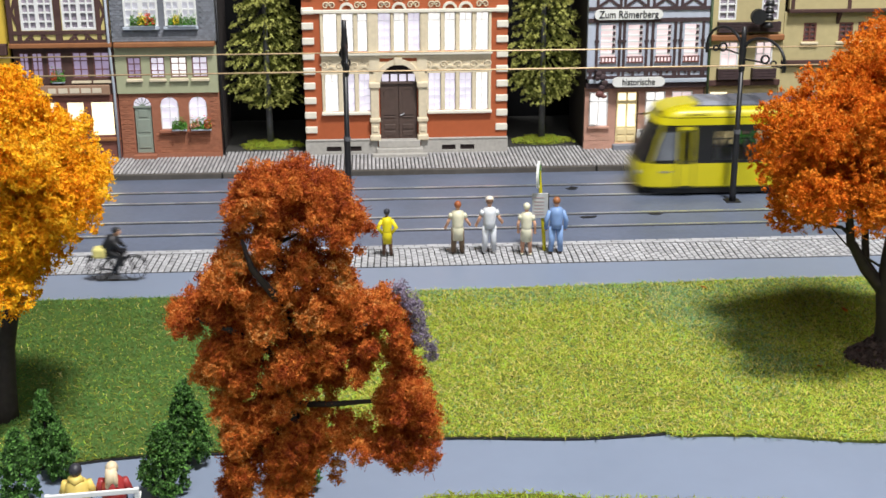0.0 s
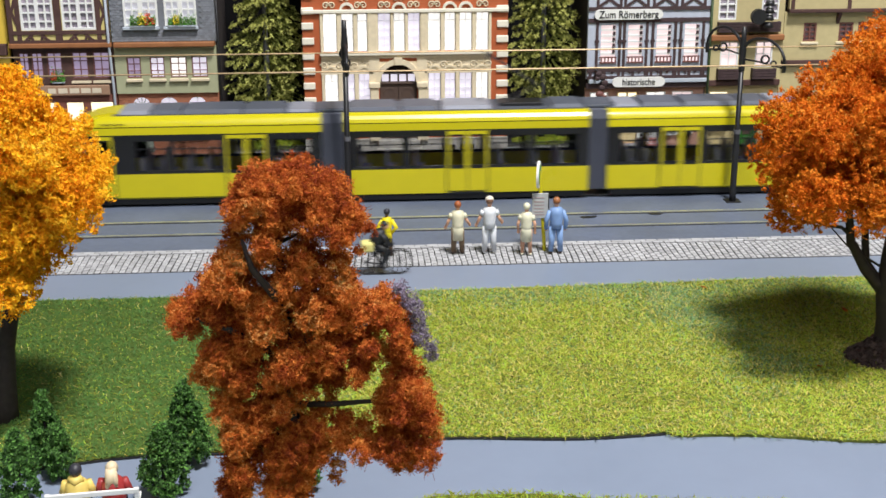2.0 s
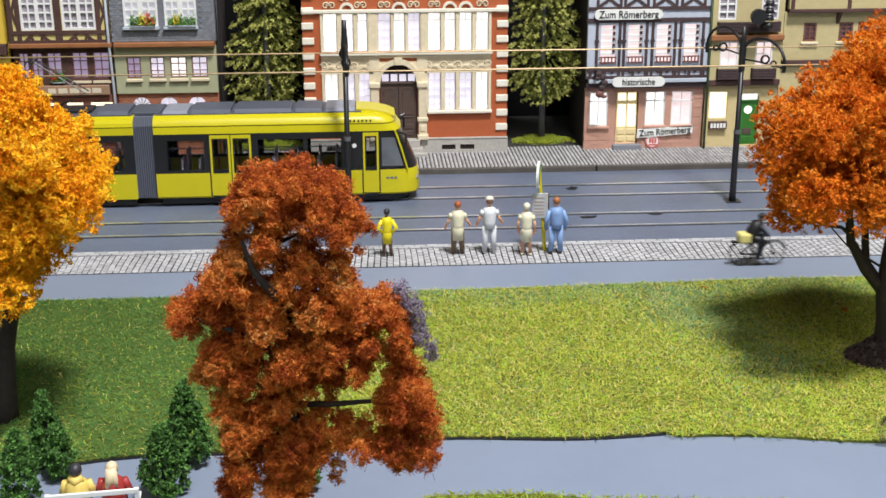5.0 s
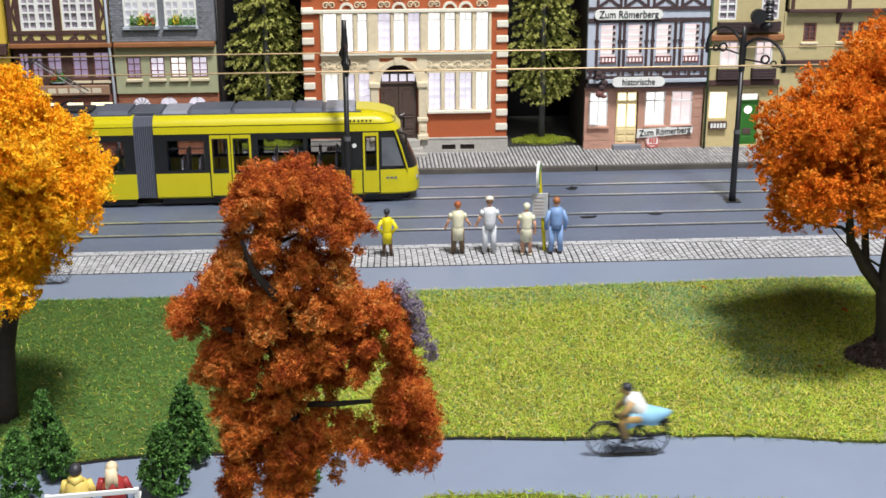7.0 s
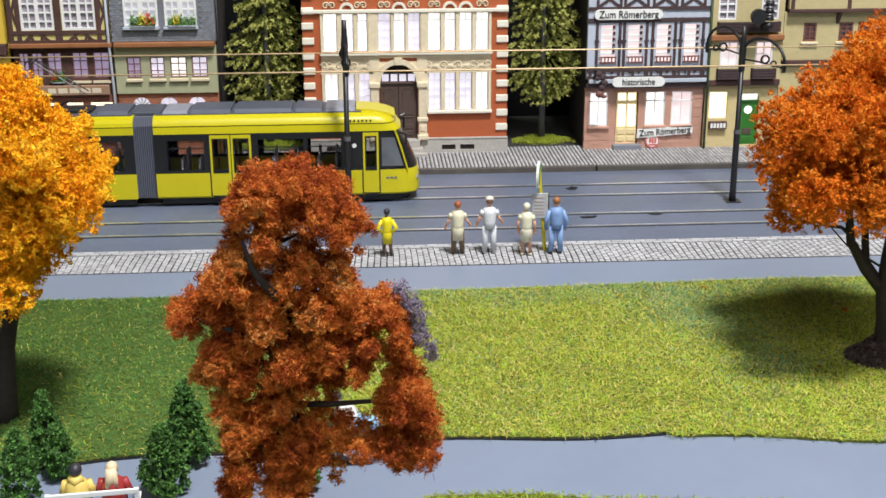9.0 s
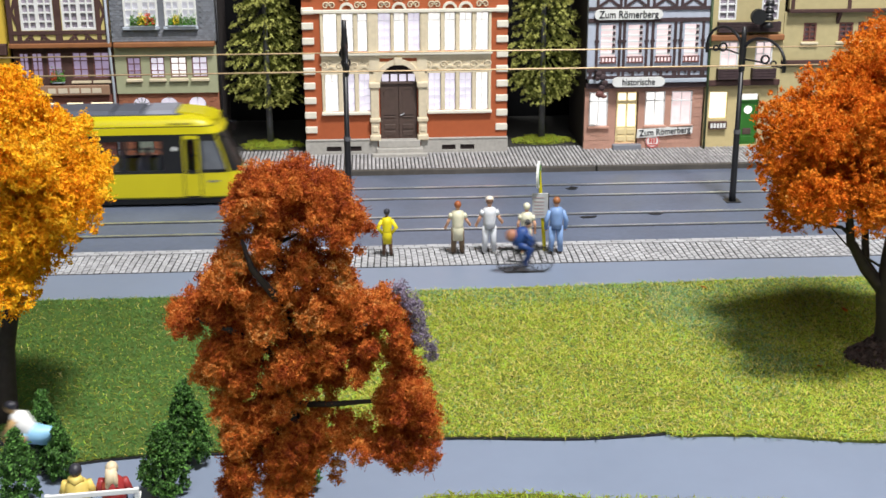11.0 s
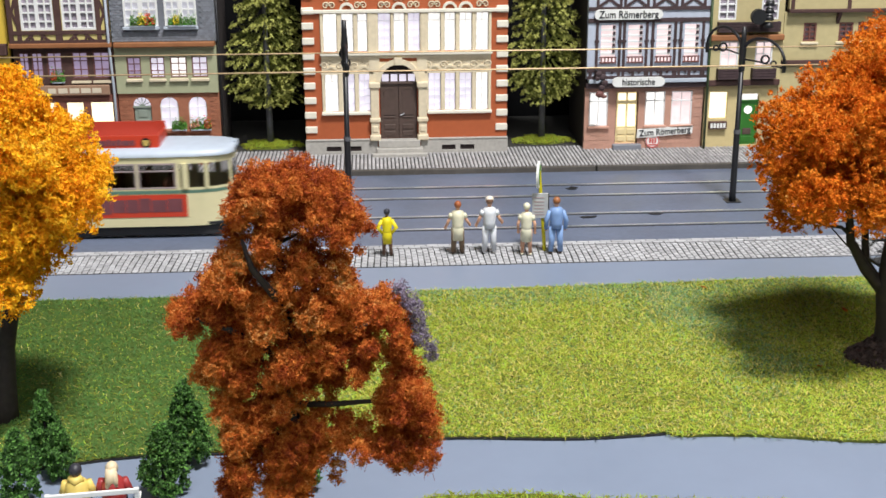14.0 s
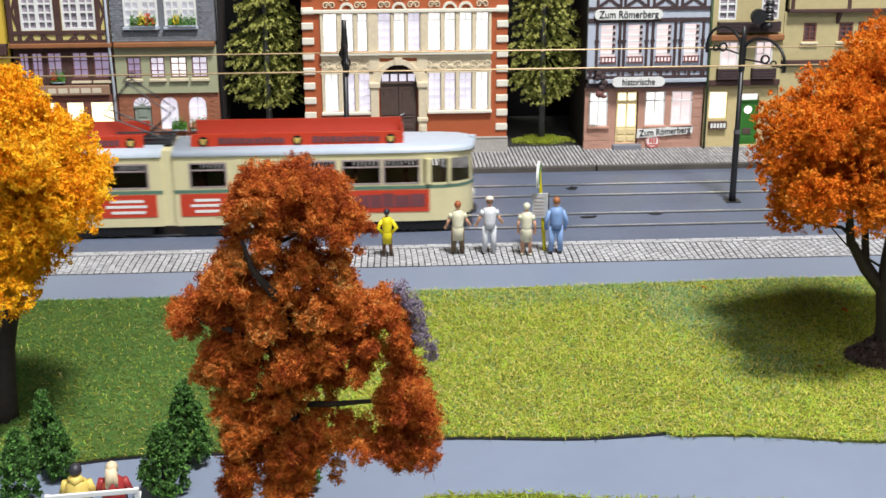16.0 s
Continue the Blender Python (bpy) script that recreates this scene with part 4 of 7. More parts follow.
# ---- slated house with an arched ground floor ----
def house_slate():
    x0, x1 = -11.28, -6.80
    h = house("house with slate upper floor, green middle floor and brick ground floor", x0, x1, 9.3)
    door = (-10.67, -9.86, 0.42, 2.56)
    wins = [(-9.46, -8.65), (-8.19, -7.38)]
    holes = [(-10.67, -9.86, 0.42, 3.0)] + [(a, b, 1.52, 3.0) for a, b in wins]
    part("ground_floor_wall", wall_with_holes(x0, x1, 0.2, 3.2, 0.25, holes, 0.02), M["brick_wall"], h)
    # brick courses, cut back round the openings
    rng = np.random.default_rng(3)
    cells = []
    z = 0.24
    row = 0
    while z < 3.12:
        x = x0 + (row % 2) * 0.14
        while x < x1 - 0.05:
            b = min(x + 0.27, x1)
            if not any(b > a - 0.06 and x < c + 0.06 and z < 3.05 and z + 0.1 > d - 0.05 for a, c, d, e in holes):
                cells.append((x + 0.008, b - 0.008, -0.005 + rng.uniform(-0.006, 0.006), 0.03, z + 0.008, z + 0.102))
            x += 0.28
        z += 0.11
        row += 1
    V, F = [], []
    for a, b, c, d, e, f in cells:
        k = len(V)
        V += [(p, q, r) for r in (e, f) for q in (c, d) for p in (a, b)]
        F += (BOXF + k).tolist()
    tagged(raw("brickwork", V, F, M["brick"], h), "fine red-brown brick courses", kind="stuff")
    for a, c, d, e in holes:
        xc, r = (a + c) / 2, (c - a) / 2
        part("spandrel", Pr([(a - 0.02, 3.02)] + [(px, pz) for px, pz in arc(xc, 3.0 - r, r, 180, 0, 10)] + [(c + 0.02, 3.02)], 0.0, 0.2), M["brick_wall"], h)
    d = part("door", B(door[0] + 0.04, door[1] - 0.04, 0.12, 0.2, door[2], door[3], bevel=0.01), M["door_green_grey"], h, "grey-green panelled door")
    for a, b, z0, z1 in ((0.12, 0.69, 0.22, 0.8), (0.12, 0.69, 0.95, 1.55), (0.2, 0.61, 1.65, 2.0)):
        part("panel", B(door[0] + a, door[0] + b, 0.085, 0.125, door[2] + z0, door[2] + z1, bevel=0.02), M["door_green_grey"], d)
    f = part("fanlight", B(door[0] + 0.02, door[1] - 0.02, 0.14, 0.17, 2.56, 3.0), M["glow_lilac"], h, "half-round lit fanlight")
    for an in (30, 60, 90, 120, 150):
        xc = (door[0] + door[1]) / 2
        part("glazing_bar", Tb([(xc, 0.1, 2.58), (xc + 0.42 * math.cos(radians(an)), 0.1, 2.58 + 0.42 * math.sin(radians(an)))], 0.02, 5), M["door_green_grey"], f)
    part("door_frame", B(door[0], door[1], 0.05, 0.16, 2.52, 2.60), M["door_green_grey"], h)
    for a, b in wins:
        window(h, a, b, 1.52, 3.0, 2, 3, M["white_frame"], M["glow_lilac"], edge=0.05, y=0.06, arch=True)
        part("sill", B(a - 0.08, b + 0.08, -0.2, 0.03, 1.38, 1.5, bevel=0.02), M["brick_wall"], h)
    part("doorstep", B(door[0] - 0.1, door[1] + 0.15, -0.35, 0.03, 0.2, 0.42, bevel=0.03), M["brick_wall"], h)
    part("plinth", B(x0, x1, -0.06, 0.0, 0.2, 0.42), M["brick_wall"], h)
    wins = [(-10.77, -10.15), (-9.75, -9.11), (-8.86, -8.13), (-7.91, -7.21)]
    part("middle_wall", wall_with_holes(x0, x1, 3.2, 5.3, 0.25, [(a, b, 3.90, 4.83) for a, b in wins], -0.12), M["green_wall"], h)
    for i, (a, b) in enumerate(wins):
        window(h, a, b, 3.90, 4.83, 2, 3, M["brown_frame"], M["glow_white" if i == 2 else "glow_lilac" if i else "glow_lilac_dim"], edge=0.05, y=-0.1)
        part("sill", B(a - 0.05, b + 0.05, -0.26, -0.1, 3.74, 3.86, bevel=0.02), M["cream"], h)
    part("cornice", B(x0 + 0.05, x1, -0.5, 0.0, 5.3, 5.53, bevel=0.05), M["cornice"], h)
    y = -0.3
    wins = [(-10.69, -9.21), (-8.92, -7.53)]
    part("upper_wall", wall_with_holes(x0, x1 + 0.05, 5.53, 9.3, 0.3, [(a, b, 6.22, 8.0) for a, b in wins], y), M["slate"], h)
    cells = []
    row, z = 0, 5.55
    while z < 9.2:
        x = x0 + (row % 2) * 0.09
        while x < x1:
            b = min(x + 0.17, x1 + 0.05)
            if not any(b > p - 0.05 and x < q + 0.05 and z + 0.18 > 6.12 and z < 8.05 for p, q in wins):
                cells.append((x, b, z))
            x += 0.18
        z += 0.115
        row += 1
    V, F = [], []
    for a, b, z in cells:
        k = len(V)
        m = (a + b) / 2
        V += [(a, y - 0.035, z + 0.03), (m, y - 0.04, z), (b, y - 0.035, z + 0.03), (b, y - 0.01, z + 0.15), (a, y - 0.01, z + 0.15),
              (a, y, z + 0.03), (m, y, z), (b, y, z + 0.03)]
        F += [(k, k + 1, k + 2, k + 3, k + 4), (k, k + 5, k + 6, k + 1), (k + 1, k + 6, k + 7, k + 2)]
    tagged(raw("slate_cladding", V, F, M["slate"], h), "overlapping grey slates", kind="stuff")
    for a, b in wins:
        window(h, a, b, 6.22, 8.0, 4, 5, M["white_frame"], M["pane_white"], edge=0.09, bar=0.07, mid=0.2, y=y - 0.04)
        part("sill", B(a - 0.05, b + 0.05, y - 0.22, y, 6.08, 6.2, bevel=0.02), M["lead"], h)
    part("drainpipe", Tb([(x1 + 0.1, 0.1, 0.25), (x1 + 0.1, 0.1, 9.2)], 0.05, 8), M["iron"], h, smooth=True)


house_sliver()
house_shop()
house_slate()
flower_box(-8.95, -8.3, 1.5, [], 41)
flower_box(-8.1, -7.2, 1.5, [("bloom_pink", -1, -0.2), ("bloom_red", 0.35, 1.0)], 42)
flower_box(-10.4, -9.3, 6.2, [("bloom_yellow", -0.4, 0.3), ("bloom_red", 0.1, 1.0)], 43, y=-0.48)
flower_box(-8.75, -7.55, 6.2, [("bloom_yellow", -0.6, -0.2)], 44, y=-0.48)
flower_box(-14.1, -13.55, 3.72, [("bloom_red", -1, -0.2)], 45, y=-0.1)


# ---- red villa with cream stonework ----
def scroll(h, x, z, r, m, flip=1, y=-0.05):
    """A carved volute."""
    pts = [(x + flip * r * (1 - k / 16) * math.cos(k * 0.62), y, z + r * (1 - k / 16) * math.sin(k * 0.62)) for k in range(15)]
    return part("volute", Tb(pts, [0.055 * r / 0.25 * (1 - k / 30) for k in range(15)], 6), m, h, smooth=True)


def villa():
    x0, x1 = -2.95, 6.25
    h = house("stately red plaster villa with cream stone trim and a double door", x0, x1, 11.5, 5.0)
    cr, cl = M["cream"], M["cream_light"]
    low = [(-2.03, -1.42), (-1.22, -0.68), (-0.50, 0.02)]
    lowr = [(2.66, 3.22), (3.40, 3.89), (4.07, 4.64), (4.82, 5.38)]
    top_l = [(-2.03, -1.42), (-1.22, -0.68), (-0.50, -0.06)]
    top_m = [(0.42, 0.98), (1.12, 1.62), (1.76, 2.30)]
    holes = [(a, b, 2.2, 3.92) for a, b in low + lowr] + [(a, b, 4.92, 6.62) for a, b in top_l + top_m + lowr] + [(0.45, 2.14, 0.88, 4.40)]
    part("front_wall", wall_with_holes(x0, x1, 0.2, 11.5, 0.25, holes), M["red_plaster"], h)
    lil, wh = M["glow_lilac"], M["glow_white"]
    for i, (a, b) in enumerate(low + lowr):
        window(h, a, b, 2.2, 3.92, 2, 5, M["white_frame"], wh if i in (0, 6) else lil, edge=0.03, bar=0.022, y=0.05)
    for i, (a, b) in enumerate(top_l + top_m + lowr):
        window(h, a, b, 4.92, 6.62, 2, 5, M["white_frame"], lil if i in (3, 5) else wh, edge=0.03, bar=0.018 if i not in (0, 1) else 0.012, y=0.05)
    # stone frames: mullions between the lights
    for group, z0, z1 in ((low, 2.2, 3.95), (lowr, 2.2, 3.95), (top_l, 4.92, 6.66), (top_m, 4.92, 6.66), (lowr, 4.92, 6.66)):
        ed = [group[0][0] - 0.13] + [c for g in group for c in g] + [group[-1][1] + 0.13]
        for a, b in zip(ed[::2], ed[1::2]):
            part("mullion", B(a, b, -0.09, 0.06, z0, z1, bevel=0.025), cr, h)
    for a, b in ((-2.2, 0.10), (2.60, 5.55)):
        part("sill", B(a, b, -0.2, 0.02, 2.06, 2.2, bevel=0.03), cl, h)
    for a, b in ((-0.02, 0.36), (2.34, 2.6)):
        part("pilaster", B(a, b, -0.11, 0.0, 4.9, 6.64, bevel=0.03), cr, h)
    part("string_course", B(-2.2, 5.55, -0.24, 0.0, 4.76, 4.91, bevel=0.035), cl, h)
    part("frieze", B(-2.15, 5.5, -0.12, 0.0, 4.62, 4.76), cr, h)
    part("frieze", B(-0.02, 0.45, -0.1, 0.0, 3.4, 4.62), cr, h)
    part("frieze", B(2.14, 2.60, -0.1, 0.0, 3.4, 4.62), cr, h)
    part("upper_cornice", B(x0 + 0.02, x1 + 0.02, -0.16, 0.0, 6.64, 6.80, bevel=0.03), cl, h)
    for xs in (low, lowr):
        for a, b in xs:
            xc = (a + b) / 2
            part("arch_moulding", arch_ring(xc, 4.0, 0.2, 0.29, -0.08, 0.0), cr, h)
        xa, xb = xs[0][0], xs[-1][1]
        part("frieze", B(xa - 0.12, xb + 0.12, -0.03, 0.0, 4.0, 4.62), cr, h)
        part("lintel", B(xa - 0.15, xb + 0.15, -0.1, 0.0, 3.92, 4.0), cr, h)
        n = len(xs) + 1
        for k in range(n):
            x = xa + (xb - xa) * k / (n - 1)
            scroll(h, x, 4.3, 0.17, cr, 1 if k % 2 else -1)
            scroll(h, x + (0.26 if k < n - 1 else -0.26), 4.47, 0.12, cr, -1 if k % 2 else 1)
    for xs in (top_l, top_m, lowr):
        mid = xs[len(xs) // 2] if len(xs) % 2 else None
        for a, b in ([mid] if mid else xs[1:3]):
            part("arch_moulding", arch_ring((a + b) / 2, 6.78, 0.22, 0.33, -0.13, 0.0), cl, h)
        xa, xb = xs[0][0], xs[-1][1]
        for x, fl in ((xa + 0.15, 1), (xa + 0.42, -1), (xb - 0.15, -1), (xb - 0.42, 1)):
            scroll(h, x, 6.98, 0.17, cr, fl)
        scroll(h, (xa + xb) / 2 - 0.1, 7.28, 0.15, cr, 1)
        scroll(h, (xa + xb) / 2 + 0.1, 7.28, 0.15, cr, -1)
    # quoins
    for side in (0, 1):
        for k in range(16):
            z = 1.22 + k * 0.672
            w = 0.52 if k % 2 == 0 else 0.50
            a, b = (x0 - 0.03, x0 + w) if side == 0 else (x1 - w, x1 + 0.03)
            part("quoin", B(a, b, -0.09, 0.03, z, z + 0.32, bevel=0.045), cl, h)
    # plinth with cellar vents
    holes = [(-2.05, -1.36, 0.36, 0.60), (-1.15, -0.45, 0.36, 0.60), (3.25, 3.88, 0.36, 0.60), (4.10, 4.75, 0.36, 0.60), (0.3, 2.3, 0.1, 0.9)]
    part("plinth", wall_with_holes(x0 - 0.04, x1 + 0.04, 0.2, 0.86, 0.14, holes, -0.14), M["stone_grey"], h)
    part("plinth_cap", B(x0 - 0.04, 0.0, -0.17, 0.0, 0.86, 0.93, bevel=0.02), M["stone_grey"], h)
    part("plinth_cap", B(2.62, x1 + 0.04, -0.17, 0.0, 0.86, 0.93, bevel=0.02), M["stone_grey"], h)
    for a, b, c, d in holes[:4]:
        part("vent", B(a, b, -0.05, -0.01, c, d), M["inner_dark"], h, "dark cellar vent")
    # portal
    part("portal_arch", arch_ring(1.295, 3.55, 0.80, 1.02, -0.22, 0.02, 18), cr, h)
    part("keystone", Pr([(1.16, 4.33), (1.43, 4.33), (1.48, 4.66), (1.11, 4.66)], -0.28, 0.0), cr, h)
    part("spandrel", Pr([(0.40, 4.45)] + arc(1.295, 3.55, 0.84, 180, 90, 8) + [(1.295, 4.45)], -0.05, 0.1), cr, h)
    part("spandrel", Pr([(2.19, 4.45), (1.295, 4.45)] + arc(1.295, 3.55, 0.84, 90, 0, 8), -0.05, 0.1), cr, h)
    # near-black panel paints the dark void inside the arch
    part("portal_back", B(0.45, 2.14, 0.2, 0.24, 0.88, 4.4), M["inner_dark"], h)
    for a in (-0.02, 2.15):
        p = part("portal_pillar", B(a + 0.04, a + 0.42, -0.24, 0.0, 1.0, 3.30, bevel=0.03), cr, h)
        part("capital", B(a - 0.03, a + 0.49, -0.32, 0.0, 3.28, 3.55, bevel=0.06), cr, p)
        part("band", B(a - 0.02, a + 0.48, -0.31, 0.0, 1.72, 1.92, bevel=0.05), cr, p)
        part("base", B(a - 0.02, a + 0.48, -0.32, 0.0, 0.86, 1.12, bevel=0.05), cr, p)
        part("boss", B(a + 0.1, a + 0.36, -0.28, -0.2, 1.25, 1.55, bevel=0.05), cr, p)
    for k in range(4):
        a = 0.52 + k * 0.395
        window(h, a, a + 0.37, 3.50, 3.9, 1, 1, M["door_brown"], lil, edge=0.03, y=0.06)
    part("transom", B(0.45, 2.14, 0.0, 0.15, 3.42, 3.50, bevel=0.01), M["door_brown"], h)
    for a, b in ((0.47, 1.285), (1.305, 2.12)):
        d = part("door_leaf", B(a, b, 0.08, 0.18, 0.9, 3.42, bevel=0.01), M["door_brown"], h, "dark brown panelled door leaf")
        xc = (a + b) / 2
        part("panel", Pr([(xc - 0.24, 2.0), (xc + 0.24, 2.0)] + arc(xc, 3.0, 0.24, 0, 180, 10), 0.05, 0.085), M["door_brown"], d)
        part("panel_moulding", arch_ring(xc, 3.0, 0.2, 0.27, 0.03, 0.06), M["door_brown"], d)
        for z0, z1 in ((1.86, 1.93), (1.34, 1.56), (1.02, 1.24)):
            part("panel", B(xc - 0.25, xc + 0.25, 0.04, 0.085, z0, z1, bevel=0.02), M["door_brown"], d)
    part("handle", Tb([(1.36, 0.03, 1.98), (1.55, 0.02, 2.06)], 0.025, 6), M["steel"], h)
    part("step", B(0.25, 2.35, -0.62, -0.14, 0.2, 0.56, bevel=0.03), M["stone_grey"], h)
    part("step", B(0.35, 2.25, -0.40, 0.05, 0.56, 0.90, bevel=0.03), M["stone_grey"], h)
    part("step", B(0.05, 2.55, -0.90, -0.62, 0.2, 0.38, bevel=0.03), M["stone_grey"], h)


villa()


# ---- inn with half-timbered upper floor ----
def inn():
    x0, x1 = 9.86, 15.42
    h = house("half-timbered inn with pale panels over a pink stone ground floor", x0, x1, 9.4)
    wins = [(10.07, 10.94, 1.31, 2.9), (12.68, 13.61, 1.31, 2.9), (13.90, 14.88, 1.31, 2.9)]
    door = (11.31, 12.37, 0.46, 2.9)
    part("ground_floor_wall", wall_with_holes(x0, x1 - 0.05, 0.2, 3.1, 0.25, wins + [door], 0.02), M["pink_stone"], h)
    cells = []
    z, row = 0.22, 0
    while z < 3.0:
        x = x0 + (row % 2) * 0.3
        while x < x1 - 0.1:
            b = min(x + 0.58, x1 - 0.06)
            for p, q in ((x, b),):
                if not any(q > a - 0.04 and p < c + 0.04 and z < e and z + 0.2 > d for a, c, d, e in wins + [door]):
                    cells.append((p + 0.008, q - 0.008, 0.0, 0.03, z + 0.008, z + 0.202))
            x += 0.6
        z += 0.21
        row += 1
    for a, b, c, d, e, f in cells:
        part("stone", B(a, b, c, d, e, f), M["pink_stone_piece"], h)
    for i, (a, b, c, d) in enumerate(wins):
        window(h, a, b, c, d, 2, 1, M["white_frame"], M["glow_pink" if i == 2 else "glow_white"], edge=0.06, bar=0.04, y=0.06)
        part("glazing_bar", B(a, b, 0.06, 0.14, 2.42, 2.48), M["white_frame"], h)
        part("sill", B(a - 0.06, b + 0.06, -0.12, 0.03, 1.2, 1.31, bevel=0.02), M["pink_stone"], h)
    d = part("door", B(door[0] + 0.05, door[1] - 0.05, 0.14, 0.2, 0.46, 2.9), M["yellow_door"], h, "pale yellow double door with lit panes")
    for a in (door[0] + 0.12, door[0] + 0.58):
        part("pane", B(a, a + 0.36, 0.115, 0.15, 1.25, 2.3), M["glow_warm"], d)
        part("pane", B(a, a + 0.36, 0.115, 0.15, 2.48, 2.82), M["glow_warm"], d)
        for z in (0.55, 0.88):
            part("panel", B(a, a + 0.36, 0.10, 0.145, z, z + 0.26, bevel=0.03), M["yellow_door"], d)
    part("doorstep", B(door[0] - 0.12, door[1] + 0.15, -0.3, 0.05, 0.2, 0.46, bevel=0.03), M["slate"], h)
    # jetty
    part("jetty_beam", B(x0, x1, -0.22, 0.02, 3.1, 3.36, bevel=0.03), M["timber_dark"], h)
    part("flashing", B(x0 + 0.1, x1, -0.34, 0.02, 3.36, 3.55, bevel=0.03), M["lead"], h)
    y = -0.25
    wins = [(10.36, 11.22), (11.60, 12.45), (12.90, 13.75), (14.18, 15.03)]
    part("upper_wall", wall_with_holes(x0, x1, 3.55, 9.4, 0.3, [(a, b, 4.2, 6.08) for a, b in wins], y), M["infill_pale"], h)
    tm = M["timber_dark"]
    for i, (a, b) in enumerate(wins):
        window(h, a, b, 4.2, 6.08, 1, 1, M["infill_pale"], M["glow_pink"], edge=0.09, y=y - 0.02)
        for k in range(5):
            z = 4.65 + k * 0.27
            part("slat", B(a + 0.1, b - 0.1, y + 0.02, y + 0.06, z, z + 0.09), M["white_frame"], h)
            part("shutter_hole", B(b - 0.24, b - 0.12, y - 0.03, y + 0.01, z + 0.1, z + 0.24), M["timber_dark"], h)
        part("railing", B(a + 0.04, b - 0.04, y - 0.09, y - 0.05, 4.52, 4.58), M["brown_frame"], h)
        part("railing", B(a + 0.04, b - 0.04, y - 0.09, y - 0.05, 4.28, 4.34), M["brown_frame"], h)
        for k in range(5):
            x = a + 0.1 + k * 0.16
            part("baluster", B(x, x + 0.06, y - 0.085, y - 0.055, 4.34, 4.52), M["brown_frame"], h)
        for x in (a - 0.09, b + 0.09):
            bar_beam(h, x, 3.6, x, 6.3, 0.12, tm, y - 0.06, y + 0.02)
            part("bracket", B(x - 0.1, x + 0.1, y - 0.07, y, 5.22, 5.32), tm, h)
            bar_beam(h, x, 6.7, x, 9.2, 0.12, tm, y - 0.06, y + 0.02)
        bar_beam(h, a, 4.05, a + 0.25, 3.8, 0.1, tm, y - 0.05, y + 0.02)
        bar_beam(h, b, 4.05, b - 0.25, 3.8, 0.1, tm, y - 0.05, y + 0.02)
        bar_beam(h, a - 0.1, 6.78, b + 0.1, 7.5, 0.12, tm, y - 0.045, y + 0.02)
        bar_beam(h, a - 0.1, 7.5, b + 0.1, 6.78, 0.12, tm, y - 0.042, y + 0.02)
    for z, w in ((3.62, 0.14), (3.98, 0.2), (6.2, 0.18), (6.72, 0.16), (7.55, 0.18)):
        bar_beam(h, x0, z, x1, z, w, tm, y - 0.065, y + 0.02)
    for k in range(9):
        x = x0 + 0.15 + k * 0.65
        bar_beam(h, x, 3.62, x, 3.98, 0.14, tm, y - 0.055, y + 0.02)
    part("drainpipe", Tb([(x1 + 0.02, -0.35, 0.25), (x1 + 0.02, -0.35, 9.2)], 0.06, 8), M["pipe_green"], h, smooth=True)
    # signs
    s = thing("inn_sign", 0, 55.3, 0, "pale rounded inn sign with black lettering on the beam", "sign", "inn signs")
    part("board", plate(10.1, 13.2, 6.25, 6.70, y - 0.18, y - 0.08), M["sign_white"], s)
    lettering("lettering", "Zum Römerberg", 11.65, y - 0.195, 6.47, 0.46, M["letter_black"], s, squeeze=0.86)
    s = thing("inn_sign", 0, 55.3, 0, "pale rounded sign with black lettering over the door", "sign", "inn signs")
    part("board", plate(11.0, 13.42, 3.22, 3.66, -0.52, -0.42), M["sign_white"], s)
    part("bracket", B(11.6, 11.7, -0.43, -0.2, 3.35, 3.5), M["iron"], s)
    part("bracket", B(12.8, 12.9, -0.43, -0.2, 3.35, 3.5), M["iron"], s)
    lettering("lettering", "historische", 12.2, -0.535, 3.44, 0.42, M["letter_black"], s, squeeze=0.82)
    s = thing("banner_sign", 0, 55.3, 0, "white banner with black inn lettering under the windows", "sign", "inn signs")
    part("board", Pr([(12.32, 0.74), (14.92, 0.92), (14.94, 1.30), (12.34, 1.14)], -0.12, -0.02), M["sign_white"], s)
    lettering("lettering", "Zum Römerberg", 13.63, -0.135, 1.03, 0.42, M["letter_black"], s, tilt=3.8, squeeze=0.84)
    s = thing("round_sign", 13.08, 55.3, 0.58, "round white sign with a faded red emblem on the wall", "sign", "inn signs")
    part("disc", Pr(arc(0, 0, 0.34, 0, 345, 23), -0.08, 0.0), M["sign_white"], s)
    part("rim", Pr(arc(0, 0, 0.33, 0, 360, 24) + arc(0, 0, 0.28, 360, 0, 24), -0.1, -0.07), M["logo_red"], s)
    for a, b in ((-0.16, -0.06), (-0.03, 0.05), (0.09, 0.17)):
        part("emblem", B(a, b, -0.1, -0.07, -0.12 + abs(a) * 0.3, 0.14), M["logo_red"], s)
    part("emblem", B(-0.2, 0.2, -0.1, -0.07, -0.2, -0.15), M["logo_red"], s)
    # wrought bracket with a hanging bunch
    s = thing("hanging_sign", 10.25, 54.95, 3.0, "dark wrought iron bracket with a hanging reddish figure", "sign")
    part("bracket", Tb([(0, 0.3, 1.0), (0, -0.2, 1.0), (0.1, -0.55, 0.85), (0.2, -0.6, 0.6), (0.05, -0.6, 0.45)], 0.05, 6), M["iron"], s, smooth=True)
    bm = bmesh.new()
    for q in ((0.05, 0.9, 0.16), (0.22, 0.75, 0.18), (0.3, 0.5, 0.18), (0.2, 0.28, 0.16), (0.0, 0.7, 0.13)):
        ball(bm, q[0], -0.55, q[1], q[2], 0.1, q[2] * 0.9, 8)
